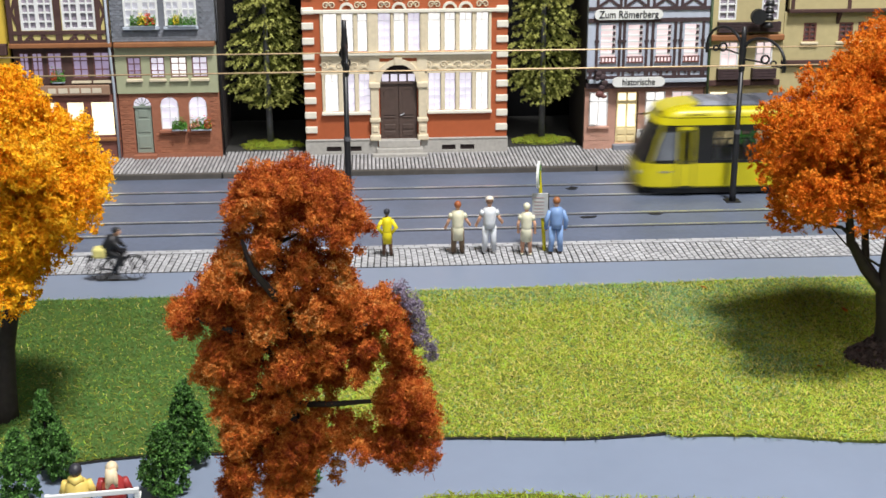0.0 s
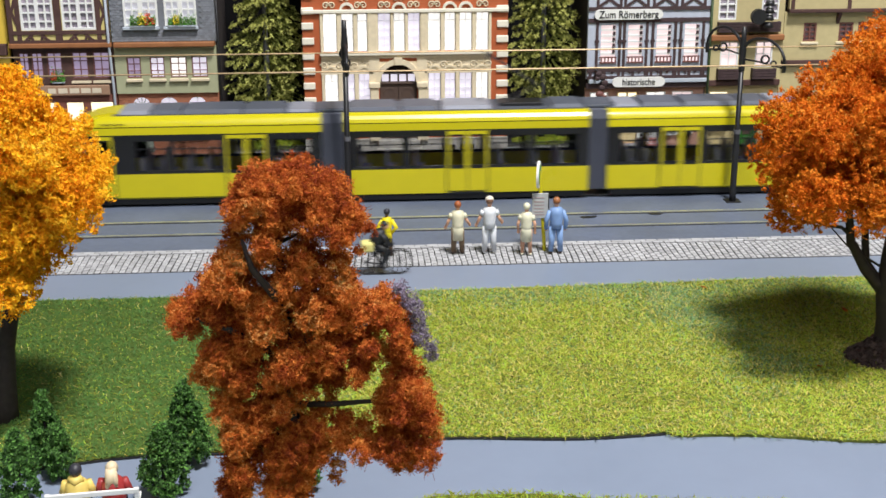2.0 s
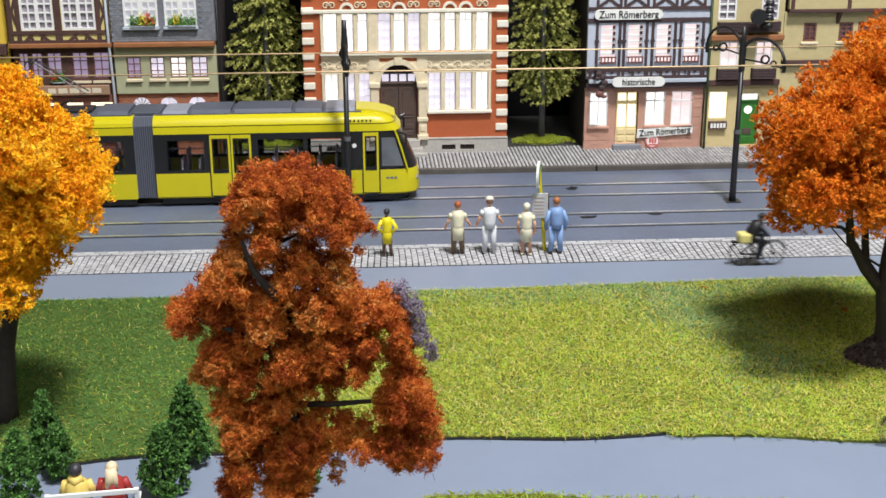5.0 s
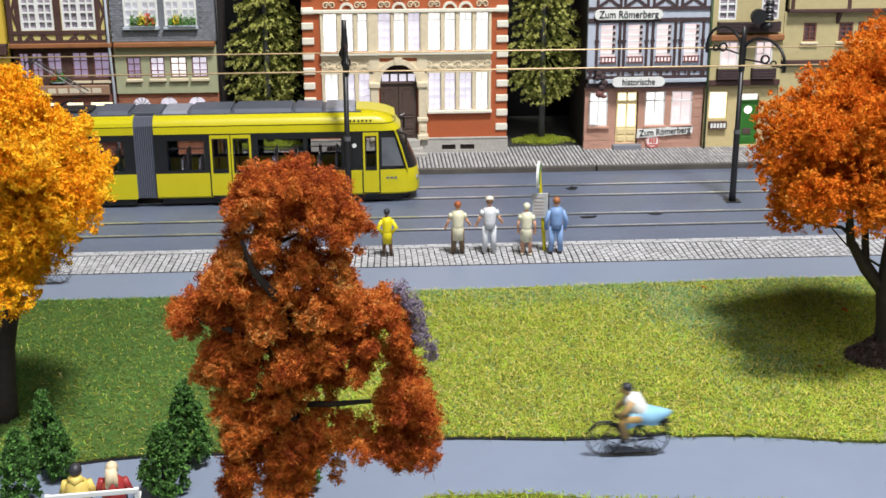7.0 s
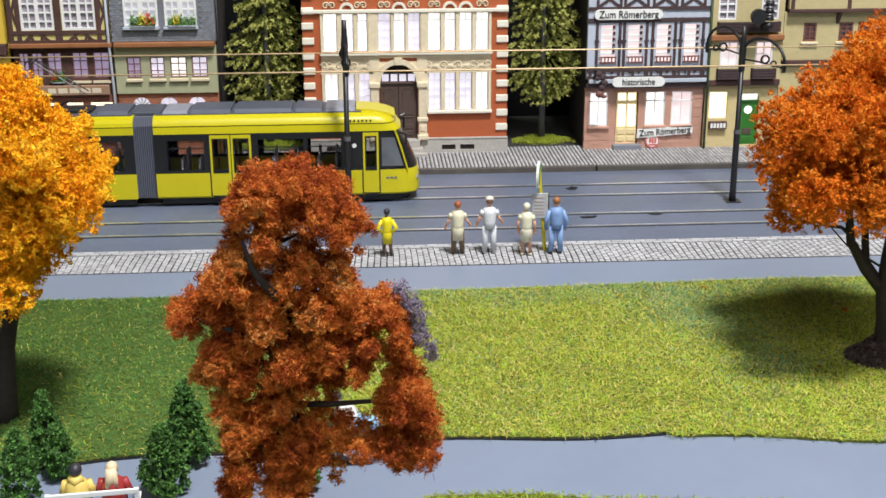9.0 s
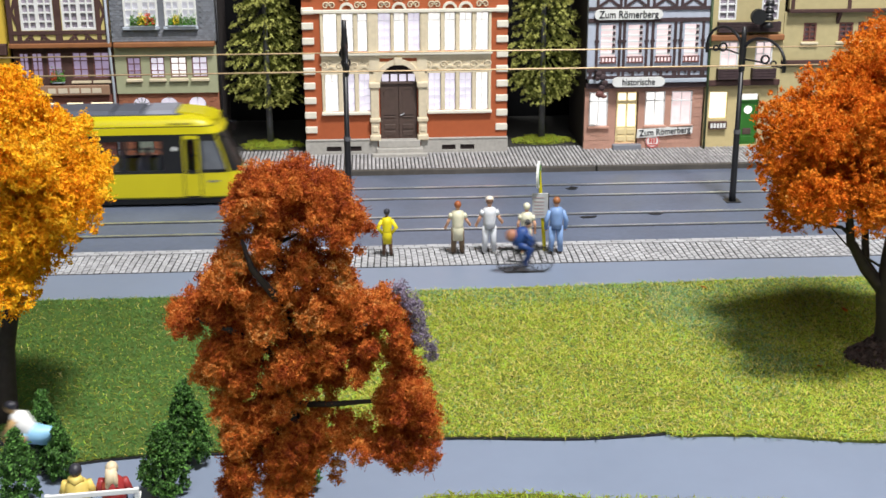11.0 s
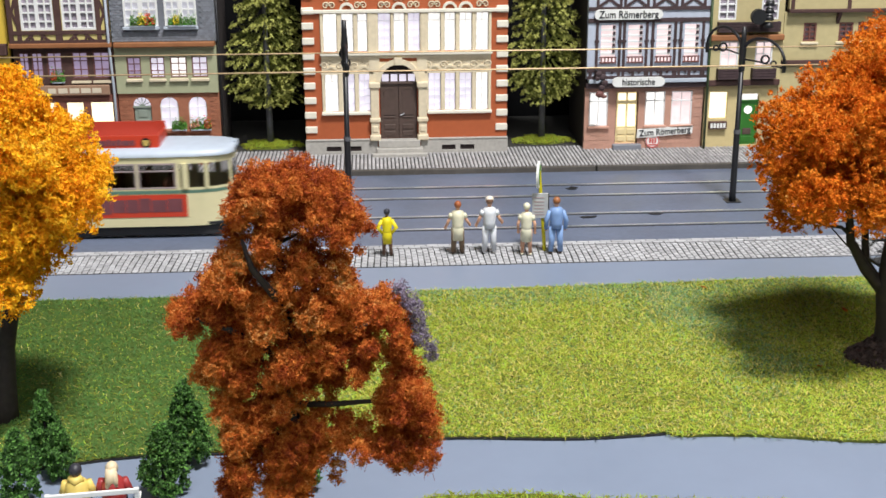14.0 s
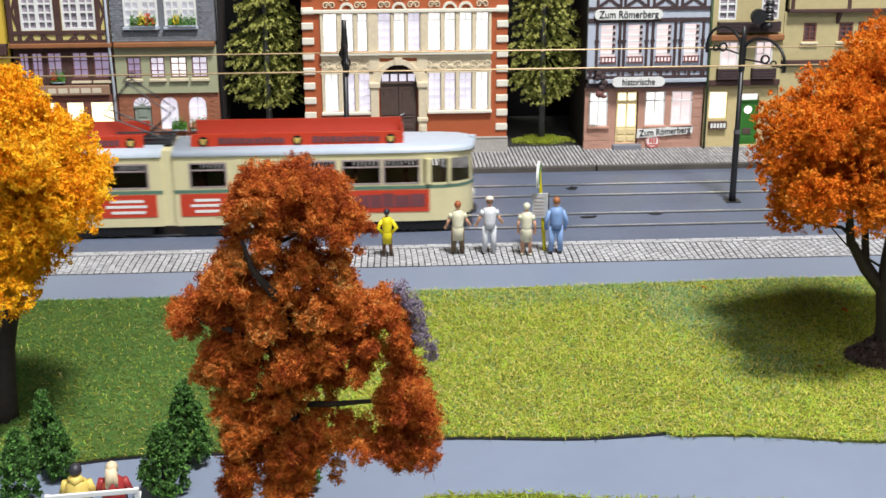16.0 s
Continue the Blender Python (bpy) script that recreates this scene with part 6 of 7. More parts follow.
def old_tram():
    t = thing("tram", 0, 44.8, 0, "vintage cream and red articulated tram with red roof advertisement boards", "tram")
    W = 1.3
    cr, rd = M["old_cream"], M["old_red"]
    # the nose lies at x = 0 and the cars trail behind
    def car(x0, x1, nose_front, nose_back, wins, doors, panels):
        lo, hi = (x0 + 1.2 if nose_back else x0), (x1 - 1.9 if nose_front else x1)
        for s in (-1, 1):
            y = s * W
            q0, q1 = min(y, y - s * 0.08), max(y, y - s * 0.08)
            holes = [(a, b, 1.95, 2.84) for a, b in wins] + [(a, b, 2.0, 2.78) for d0, d1 in doors for a, b in ((d0 + 0.16, (d0 + d1) / 2 - 0.12), ((d0 + d1) / 2 + 0.12, d1 - 0.16))]
            part("side_wall", wall_with_holes(lo, hi, 0.5, 3.14, 0.08, holes, q0), cr, t, "cream painted side wall")
            for a, b in wins:
                w = part("window", B(a, b, y - s * 0.05 - 0.008, y - s * 0.05 + 0.008, 1.95, 2.84), M["old_glass"], t, "window with a sliding top light")
                part("frame", wall_with_holes(a - 0.03, b + 0.03, 1.92, 2.87, 0.02, [(a + 0.03, b - 0.03, 1.98, 2.81)], y + s * 0.005 - 0.01), M["ad_grey"], w)
                part("top_light", B(a, b, y - s * 0.035 - 0.012, y - s * 0.035 + 0.012, 2.55, 2.60), M["ad_grey"], w)
            for d0, d1 in doors:
                for a, b in ((d0, (d0 + d1) / 2 - 0.02), ((d0 + d1) / 2 + 0.02, d1)):
                    yy = y + s * 0.012
                    d = part("door", wall_with_holes(a, b, 0.52, 2.95, 0.03, [(a + 0.16, b - 0.14, 2.0, 2.78)], yy - 0.015), cr, t, "cream folding door leaf")
                    part("pane", B(a + 0.15, b - 0.13, yy - s * 0.03 - 0.006, yy - s * 0.03 + 0.006, 1.98, 2.80), M["old_glass"], d)
                    part("vent", B(a + 0.12, b - 0.1, yy + s * 0.017 - 0.005, yy + s * 0.017 + 0.005, 0.62, 0.68), M["rubber"], d)
                part("step", B(d0, d1, min(y + s * 0.1, y - s * 0.2), max(y + s * 0.1, y - s * 0.2), 0.42, 0.50), M["sign_white"], t)
            e0, e1 = min(y, y + s * 0.02), max(y, y + s * 0.02)
            spans = []
            x = lo
            for d0, d1 in sorted(doors):
                spans.append((x, d0 - 0.03))
                x = d1 + 0.03
            spans.append((x, hi))
            for a, b in spans:
                if b > a + 0.1:
                    part("waist_stripe", B(a, b, e0, e1, 1.74, 1.86), M["old_green"], t, "dark green waist stripe")
            for a, b, kind in panels:
                p = part("side_advert", B(a, b, e0, e1 + (0 if s < 0 else 0), 0.86, 1.70), rd, t, "red side advertisement panel")
                yy = y + s * 0.026
                if kind == "dark":
                    k = a + 0.95
                    part("emblem", Pr(arc(a + 0.42, 1.27, 0.30, 0, 345, 18), yy - 0.006, yy + 0.006), M["tram_black"], p)
                    part("emblem_cup", Pr([(a + 0.28, 1.42), (a + 0.36, 1.14), (a + 0.48, 1.14), (a + 0.56, 1.42)], yy + s * 0.008 - 0.004, yy + s * 0.008 + 0.004), M["ad_gold"], p)
                    while k < b - 0.5:
                        w = random.uniform(0.35, 0.6)
                        part("lettering", B(k, min(k + w, b - 0.12), yy - 0.005, yy + 0.005, 1.02 + random.uniform(-0.05, 0.04), 1.52 + random.uniform(-0.04, 0.06)), M["ad_maroon"], p)
                        k += w + 0.03
                else:
                    for z, f0, f1 in ((1.42, 0.28, 0.8), (1.22, 0.2, 0.84), (1.0, 0.28, 0.82)):
                        part("lettering", B(a + (b - a) * f0, a + (b - a) * f1, yy - 0.005, yy + 0.005, z, z + 0.10), M["sign_white"], p)
        # roof, a flattened vault
        n = 10
        prof = [(-W - 0.06, 3.10)] + [(-(W + 0.06) * math.cos(math.pi * k / n), 3.17 + 0.24 * math.sin(math.pi * k / n) ** 0.7) for k in range(n + 1)] + [(W + 0.06, 3.10)]
        bm = bmesh.new()
        rings = []
        st = [(x0, 1.0)] if not nose_back else [(x0, 0.35), (x0 + 0.3, 0.7), (x0 + 1.2, 1.0)]
        st += [(x1, 1.0)] if not nose_front else [(x1 - 2.4, 1.0), (x1 - 1.2, 0.96), (x1 - 0.5, 0.86), (x1 - 0.1, 0.66), (x1 + 0.04, 0.42)]
        for x, k in st:
            rings.append([bm.verts.new((x, q[0] * k, 3.10 + (q[1] - 3.10) * (0.55 + 0.45 * k))) for q in prof])
        for a, b in zip(rings, rings[1:]):
            for i in range(len(prof) - 1):
                bm.faces.new((a[i], a[i + 1], b[i + 1], b[i]))
        bm.faces.new(rings[0])
        bm.faces.new(rings[-1])
        part("roof", bm, M["old_roof"], t, "pale blue-grey vaulted roof", True)
        part("underframe", B(x0 + 0.2, x1 - 0.5, -1.1, 1.1, 0.12, 0.52), M["rubber"], t, "black underframe and bogies")
        part("floor", B(x0, x1 - 0.4, -1.2, 1.2, 0.52, 0.62), M["rubber"], t)
        x = x0 + 0.8
        while x < x1 - 2.2:
            for s in (-0.7, 0.7):
                part("seat", Pr([(x, 0.62), (x + 0.45, 0.62), (x + 0.45, 1.2), (x + 0.14, 1.2), (x + 0.1, 2.1), (x, 2.1)], s - 0.42, s + 0.42), M["seat_rust"], t)
            x += 0.95
        return lo, hi

    wins = [(-3.35, -2.05), (-4.85, -3.47), (-6.5, -5.1), (-10.35, -9.05)]
    car(-10.95, 0.0, True, False, wins, [(-8.7, -7.2)], [(-6.95, -1.68, "dark"), (-10.75, -8.95, "white")])
    car(-24.5, -11.35, False, True, [(-13.5, -11.85), (-15.3, -13.8), (-19.0, -17.5), (-20.7, -19.3), (-22.3, -21.0)], [(-17.2, -15.6)], [(-13.9, -11.6, "white"), (-22.6, -17.5, "dark")])
    part("joint_hood", B(-11.35, -10.95, -1.22, 1.22, 0.5, 3.3), M["old_cream"], t, "cream joint hood between the cars")
    # rounded front
    half = [(-1.9, -W), (-1.2, -1.26), (-0.6, -1.1), (-0.2, -0.82), (0.0, -0.4)]
    out = half + [(x, -y) for x, y in half[::-1]]
    def front(z0, z1, m, name, label="", pts=out, lean=0.0, grow=0.0):
        bm = bmesh.new()
        a = [bm.verts.new((x + grow, y * (1 + grow * 0.5), z0)) for x, y in pts]
        b = [bm.verts.new((x + grow - lean, y * (1 + grow * 0.5), z1)) for x, y in pts]
        for i in range(len(pts) - 1):
            bm.faces.new((a[i], a[i + 1], b[i + 1], b[i]))
        return part(name, bm, m, t, label, True)
    front(0.5, 1.95, cr, "front_panel", "cream rounded front")
    front(1.74, 1.86, M["old_green"], "waist_stripe", grow=0.012)
    front(2.84, 3.14, cr, "front_head", lean=0.04)
    front(1.95, 2.84, M["old_glass"], "windscreen", "curved dark windscreen", pts=out[1:-1], lean=0.03)
    for s in (-1, 1):
        part("front_pillar", Tb([(-1.72, s * 1.28, 1.93), (-1.72, s * 1.28, 2.86)], 0.13, 8), cr, t)
        part("front_pillar", Tb([(-0.95, s * 1.2, 1.93), (-0.95, s * 1.19, 2.86)], 0.08, 8), cr, t)
        part("front_pillar", Tb([(-0.12, s * 0.7, 1.93), (-0.15, s * 0.7, 2.86)], 0.05, 8), cr, t)
    bm = bmesh.new()
    ball(bm, 0.0, 0, 1.2, 0.1, 0.2, 0.2, 10)
    part("headlight", bm, M["sign_white"], t)
    part("roof_lamp", B(-0.1, 0.12, -0.15, 0.15, 3.2, 3.42, bevel=0.03), M["old_roof"], t)
    part("bumper", Tb([(-0.5, -1.0, 0.62), (0.05, -0.5, 0.62), (0.12, 0, 0.62), (0.05, 0.5, 0.62), (-0.5, 1.0, 0.62)], 0.08, 6), M["rubber"], t)
    # advertisement boards on the roof
    for a, b in ((-10.3, -2.62), (-18.5, -12.0)):
        for s, z1 in ((-1, 3.80), (1, 3.98)):
            y = s * 0.85
            bd = part("roof_board", Pr([(y - 0.05, 3.28), (y + 0.05, 3.28), (y + 0.05 - s * 0.03, z1), (y - 0.05 - s * 0.03, z1)], a, b, "x"), rd, t, "red advertisement board along the roof")
            if s < 0:
                n = 3
                for k in range(n):
                    x = a + 0.45 + k * (b - a - 0.9) / (n - 1)
                    part("emblem", Pr(arc(x, 3.55, 0.18, 0, 345, 16), y - 0.075, y - 0.052), M["tram_black"], bd)
                    part("emblem_cup", Pr([(x - 0.13, 3.64), (x - 0.07, 3.44), (x + 0.07, 3.44), (x + 0.13, 3.64)], y - 0.09, y - 0.075), M["ad_gold"], bd)
                    if k < n - 1:
                        x2 = x + 0.55
                        e = x + (b - a - 0.9) / (n - 1) - 0.4
                        while x2 < e - 0.1:
                            w = random.uniform(0.12, 0.3)
                            part("lettering", B(x2, min(x2 + w, e), y - 0.072, y - 0.052, 3.46, 3.64 + random.uniform(0, 0.05)), M["ad_maroon"], bd)
                            x2 += w + 0.03
    part("board_brace", B(-2.66, -2.6, -0.85, 0.85, 3.35, 3.78), rd, t)
    # pantograph
    pan = part("pantograph", B(-12.2, -11.0, -0.6, 0.6, 3.40, 3.52, bevel=0.02), M["iron"], t, "grey lattice pantograph")
    for s in (-0.5, 0.5):
        part("arm", Tb([(-12.1, s, 3.52), (-11.0, s, 4.5), (-12.6, s * 0.8, 5.74)], 0.03, 6), M["iron"], pan)
        part("arm", Tb([(-11.1, s, 3.52), (-13.4, s, 4.5), (-12.4, s * 0.8, 5.74)], 0.03, 6), M["iron"], pan)
        part("base_rail", Tb([(-13.2, s, 3.62), (-11.0, s, 3.62)], 0.04, 6), M["iron"], pan)
    part("contact_strip", Tb([(-12.5, -0.95, 5.72), (-12.5, -0.6, 5.84), (-12.5, 0.6, 5.84), (-12.5, 0.95, 5.72)], 0.035, 6), M["iron"], pan)
    return t


YT = yellow_tram()
OT = old_tram()

# ---- small figures, plain painted shapes ----
SKIN = mat("figure_skin", (0.62, 0.34, 0.22), 0.55, var=0.06, bump=0.02)
DARKSKIN = mat("figure_brown", (0.14, 0.07, 0.04), 0.55, var=0.06, bump=0.02)
PAINT = {}


def paint(col):
    if col not in PAINT:
        PAINT[col] = mat("figure_paint", col, 0.5, var=0.10, scale=5, bump=0.05)
    return PAINT[col]


class Doll:
    """Collects one mesh with painted regions."""

    def __init__(self):
        self.bm, self.mats = bmesh.new(), []

    def ink(self, m):
        if m not in self.mats:
            self.mats.append(m)
        k = self.mats.index(m)
        for f in self.bm.faces:
            if not f.tag:
                f.material_index, f.tag = k, True

    def limb(self, pts, radii, m):
        tube(self.bm, pts, radii, 10)
        self.ink(m)

    def blob(self, c, r, m, rot=None):
        ball(self.bm, *c, *r, seg=12, rot=rot)
        self.ink(m)

    def block(self, b, m, bevel=0.02):
        box(self.bm, *b, bevel=bevel)
        self.ink(m)

    def done(self, name, parent=None):
        ob = part(name, self.bm, self.mats[0], parent, smooth=True)
        for m in self.mats[1:]:
            ob.data.materials.append(m)
        return ob


def standing(x, y, h, label, top, legs, hair, skin=SKIN, skirt=None, shoes=(0.05, 0.03, 0.02), arms="down", turn=0, cap=None, sleeve="short", wide=1.0):
    d = Doll()
    k = h / 2.0
    tp, lg, hr, sh = paint(top), (paint(legs) if legs else skin), paint(hair), paint(shoes)
    w = wide * k
    for s in (-1, 1):
        d.limb([(s * 0.115 * w, 0, 0.98 * k), (s * 0.14 * w, -0.02, 0.52 * k), (s * 0.165 * w, 0.0, 0.09 * k)], [0.13 * w, 0.105 * k if legs else 0.085 * k, 0.09 * k if legs else 0.06 * k], lg)
        d.blob((s * 0.17 * w, 0.05 * k, 0.045 * k), (0.065 * k, 0.14 * k, 0.05 * k), sh)
        if arms == "hip":
            el, wr = (s * 0.42 * w, -0.08, 1.22 * k), (s * 0.22 * w, -0.04, 1.0 * k)
        elif arms == "out":
            el, wr = (s * 0.35 * w, 0.0, 1.22 * k), ((s * 0.44) * w, 0.1, 0.98 * k if s < 0 else 1.08 * k)
        else:
            el, wr = (s * 0.34 * w, -0.04, 1.2 * k), (s * 0.33 * w, 0.08, 0.86 * k)
        sp = (s * 0.21 * w, 0, 1.52 * k)
        m1 = ((Vector(sp) + Vector(el)) / 2)
        if sleeve == "short":
            d.limb([sp, m1], [0.10 * k, 0.085 * k], tp)
            d.limb([m1, el, wr], [0.06 * k, 0.055 * k, 0.045 * k], skin)
        else:
            d.limb([sp, el, wr], [0.085 * k, 0.08 * k, 0.065 * k], tp)
        d.blob(wr, (0.055 * k, 0.055 * k, 0.075 * k), skin)
    d.limb([(0, 0, 0.92 * k), (0, 0, 1.12 * k), (0, 0, 1.42 * k), (0, 0, 1.6 * k), (0, 0, 1.66 * k)], [0.225 * w, 0.205 * w, 0.245 * w, 0.22 * w, 0.08 * k], tp)
    if skirt:
        d.limb([(0, 0, 1.14 * k), (0, 0, 0.95 * k), (0, 0.01, 0.55 * k)], [0.19 * w, 0.23 * w, 0.235 * w], paint(skirt))
    d.limb([(0, 0, 1.6 * k), (0, 0.01, 1.76 * k)], [0.07 * k, 0.065 * k], skin)
    d.blob((0, 0.015, 1.84 * k), (0.115 * k, 0.135 * k, 0.15 * k), skin)
    d.blob((0, -0.02 * k, 1.875 * k), (0.13 * k, 0.14 * k, 0.135 * k), hr)
    if cap:
        d.limb([(0, 0.02, 1.88 * k), (0, 0, 1.97 * k), (0, 0, 2.03 * k)], [0.15 * k, 0.14 * k, 0.06 * k], paint(cap))
    ob = d.done("figurine")
    ob.matrix_world = pose(x * U, y * U, 0.05 * U, 0, 0, turn)
    return tagged(ob, label, "figurine", "waiting figurines")


standing(0.48, 40.85, 1.72, "small painted figurine in a yellow dress, arms on its hips", (0.75, 0.62, 0.01), None, (0.02, 0.02, 0.03), DARKSKIN, skirt=(0.75, 0.62, 0.01), arms="hip", sleeve="long", wide=0.9)
standing(2.95, 40.9, 1.93, "small painted figurine in a cream dress with red hair", (0.70, 0.66, 0.48), (0.14, 0.09, 0.05), (0.36, 0.10, 0.03), skirt=(0.70, 0.66, 0.48), arms="out")
standing(4.06, 40.9, 2.05, "small painted figurine in white shirt, trousers and cap", (0.66, 0.68, 0.72), (0.60, 0.62, 0.66), (0.2, 0.1, 0.06), arms="out", cap=(0.75, 0.68, 0.58), shoes=(0.5, 0.5, 0.52))
standing(5.33, 40.6, 1.9, "small pale figurine in a cream dress with white hair", (0.72, 0.69, 0.52), None, (0.75, 0.72, 0.55), skirt=(0.72, 0.69, 0.52), wide=0.92, shoes=(0.7, 0.65, 0.5), turn=-12)
standing(6.38, 40.7, 2.06, "small painted figurine in a pale blue suit", (0.20, 0.32, 0.58), (0.22, 0.35, 0.62), (0.34, 0.13, 0.05), sleeve="long")


def bench():
    b = thing("park_bench", -5.94, 22.98, 0, "white park bench seen from behind", "bench", rz=6)
    wp = M["sign_white"]
    for z in (0.66, 0.99):
        part("back_slat", B(-0.95, 0.95, -0.06, 0.0, z - 0.07, z + 0.05, bevel=0.02), wp, b)
    for y in (0.08, 0.22, 0.36):
        part("seat_slat", B(-0.95, 0.95, y, y + 0.1, 0.46, 0.50, bevel=0.01), wp, b)
    for x in (-0.9, 0.9):
        part("leg", B(x - 0.05, x + 0.05, -0.05, 0.05, 0, 1.03, bevel=0.015), wp, b)
        part("leg", B(x - 0.05, x + 0.05, 0.38, 0.46, 0, 0.47, bevel=0.015), wp, b)
        part("armrest", B(x - 0.05, x + 0.05, 0.0, 0.46, 0.66, 0.70, bevel=0.01), wp, b)


bench()


def seated(x, y, label, coat, hair, long_hair=False):
    d = Doll()
    c, hr = paint(coat), paint(hair)
    d.limb([(0, 0, 0.5), (0, 0.0, 0.75), (0, 0.02, 1.06), (0, 0.03, 1.18)], [0.25, 0.25, 0.24, 0.1], c)
    for s in (-1, 1):
        d.limb([(s * 0.22, 0.02, 1.08), (s * 0.31, 0.05, 0.82), (s * 0.2, 0.28, 0.68)], [0.09, 0.085, 0.06], c)
        d.limb([(s * 0.11, 0.05, 0.56), (s * 0.12, 0.48, 0.56), (s * 0.12, 0.52, 0.08)], [0.12, 0.09, 0.06], paint((0.06, 0.07, 0.12)))
    d.blob((0, 0.04, 1.32), (0.12, 0.14, 0.15), SKIN)
    d.blob((0, 0.01, 1.36), (0.135, 0.145, 0.14), hr)
    if long_hair:
        d.limb([(0, -0.06, 1.36), (-0.03, -0.14, 1.15), (-0.1, -0.18, 0.98)], [0.12, 0.11, 0.04], hr)
        d.limb([(0, -0.06, 1.36), (0.06, -0.14, 1.15), (0.1, -0.18, 1.0)], [0.11, 0.08, 0.03], hr)
    else:
        d.limb([(-0.12, -0.02, 1.18), (0, -0.12, 1.14), (0.12, -0.02, 1.18)], [0.08, 0.1, 0.08], c)
    ob = d.done("figurine")
    ob.matrix_world = pose(x * U, y * U, 0, 0, 0, 3)
    return tagged(ob, label, "figurine", "seated figurines")


seated(-6.32, 23.32, "small seated figurine in a yellow hooded jacket with dark hair", (0.66, 0.50, 0.13), (0.03, 0.03, 0.04))
seated(-5.58, 23.36, "small seated figurine in a red jacket with long blond hair", (0.32, 0.03, 0.03), (0.66, 0.54, 0.36), True)


# ---- bicycles with riders ----
def ring(bm, cx, cy, cz, r, t, n=22, m=6):
    vs = []
    for i in range(n):
        a = 2 * math.pi * i / n
        vs.append([bm.verts.new((cx + (r + t * math.cos(2 * math.pi * k / m)) * math.cos(a), cy + t * math.sin(2 * math.pi * k / m), cz + (r + t * math.cos(2 * math.pi * k / m)) * math.sin(a))) for k in range(m)])
    for i in range(n):
        for k in range(m):
            bm.faces.new((vs[i][k], vs[(i + 1) % n][k], vs[(i + 1) % n][(k + 1) % m], vs[i][(k + 1) % m]))
    return bm


def bicycle(label, coat, trousers, hair, load=None, dress=None, skin=SKIN):
    b = thing("bicycle", 0, 39, 0, label, "bicycle", "ridden bicycles")
    ir = M["iron"]
    wheels = []
    for x in (-0.56, 0.56):
        bm = ring(bmesh.new(), 0, 0, 0, 0.40, 0.022)
        w = part("wheel", bm, M["rubber"], b, "thin black spoked wheel")
        w.location = (x * U, 0, 0.425 * U)
        bm = bmesh.new()
        for k in range(6):
            a = math.pi * k / 6
            tube(bm, [(-0.39 * math.cos(a), 0, -0.39 * math.sin(a)), (0.39 * math.cos(a), 0, 0.39 * math.sin(a))], 0.007, 4)
        ball(bm, 0, 0, 0, 0.05, 0.06, 0.05, 8)
        part("spokes", bm, ir, w)
        wheels.append((w, x))
        bm = bmesh.new()
        tube(bm, [(x + 0.46 * math.cos(radians(a)), 0, 0.425 + 0.46 * math.sin(radians(a))) for a in range(20, 170, 15)], 0.025, 5)
        part("mudguard", bm, ir, b)
    bm = bmesh.new()
    for p in ([(-0.56, 0, 0.425), (-0.08, 0, 0.36), (0.38, 0, 0.82), (-0.2, 0, 0.78), (-0.56, 0, 0.425)], [(-0.08, 0, 0.36), (-0.26, 0, 1.0)], [(0.56, 0, 0.425), (0.36, 0, 0.95), (0.33, 0, 1.08)],
              [(0.28, -0.22, 1.06), (0.36, 0, 1.08), (0.28, 0.22, 1.06)]):
        for q, r in zip(p, p[1:]):
            tube(bm, [q, r], 0.028, 6)
    ball(bm, -0.27, 0, 1.02, 0.12, 0.07, 0.04, 8)
    part("frame", bm, ir, b, "slim black bicycle frame")
    part("carrier", B(-0.95, -0.42, -0.09, 0.09, 0.84, 0.87), ir, b)
    bm = bmesh.new()
    ring(bm, -0.08, 0.05, 0.36, 0.11, 0.02, 14, 4)
    tube(bm, [(-0.2, 0.1, 0.2), (-0.08, 0.06, 0.36), (0.04, -0.1, 0.52)], 0.02, 5)
    part("crank", bm, M["steel"], b)
    # dark plate is the drive skid and also paints the bicycle's ground shadow
    part("drive_plate", B(-0.7, 0.65, -0.07, 0.07, 0.008, 0.03, bevel=0.005), M["rubber"], b, "flat dark plate on the path, drive magnet and painted shadow")
    if load:
        if load[1]:
            part("bag", ball(bmesh.new(), -0.47, 0, 1.32, 0.19, 0.2, 0.22, 12, Matrix.Rotation(radians(25), 3, "Y")), paint(load[0]), b, smooth=True)
        else:
            part("crate", B(-0.72, -0.3, -0.27, 0.22, 0.84, 1.18, bevel=0.07), paint(load[0]), b)
    d = Doll()
    c, tr = paint(coat), paint(trousers)
    d.limb([(-0.28, 0, 0.98), (-0.22, 0, 1.18), (-0.04, 0, 1.46), (0.03, 0, 1.58)], [0.20, 0.23, 0.24, 0.09], c)
    for s, kn, an in ((-1, (0.14, -0.15, 0.88), (-0.02, -0.13, 0.3)), (1, (0.2, 0.15, 0.98), (0.08, 0.13, 0.52))):
        d.limb([(-0.24, s * 0.1, 1.02), kn, an], [0.16, 0.12, 0.08], tr)
        d.blob((an[0] + 0.05, an[1], an[2] - 0.03), (0.12, 0.05, 0.045), paint((0.03, 0.03, 0.03)))
        d.limb([(-0.01, s * 0.19, 1.46), (0.12, s * 0.25, 1.24), (0.29, s * 0.2, 1.09)], [0.085, 0.07, 0.05], c if not dress else skin)
    d.limb([(0.03, 0, 1.52), (0.07, 0, 1.64)], [0.065, 0.06], skin)
    d.blob((0.1, 0, 1.70), (0.13, 0.11, 0.14), skin)
    d.blob((0.075, 0, 1.745), (0.14, 0.125, 0.115), paint(hair))
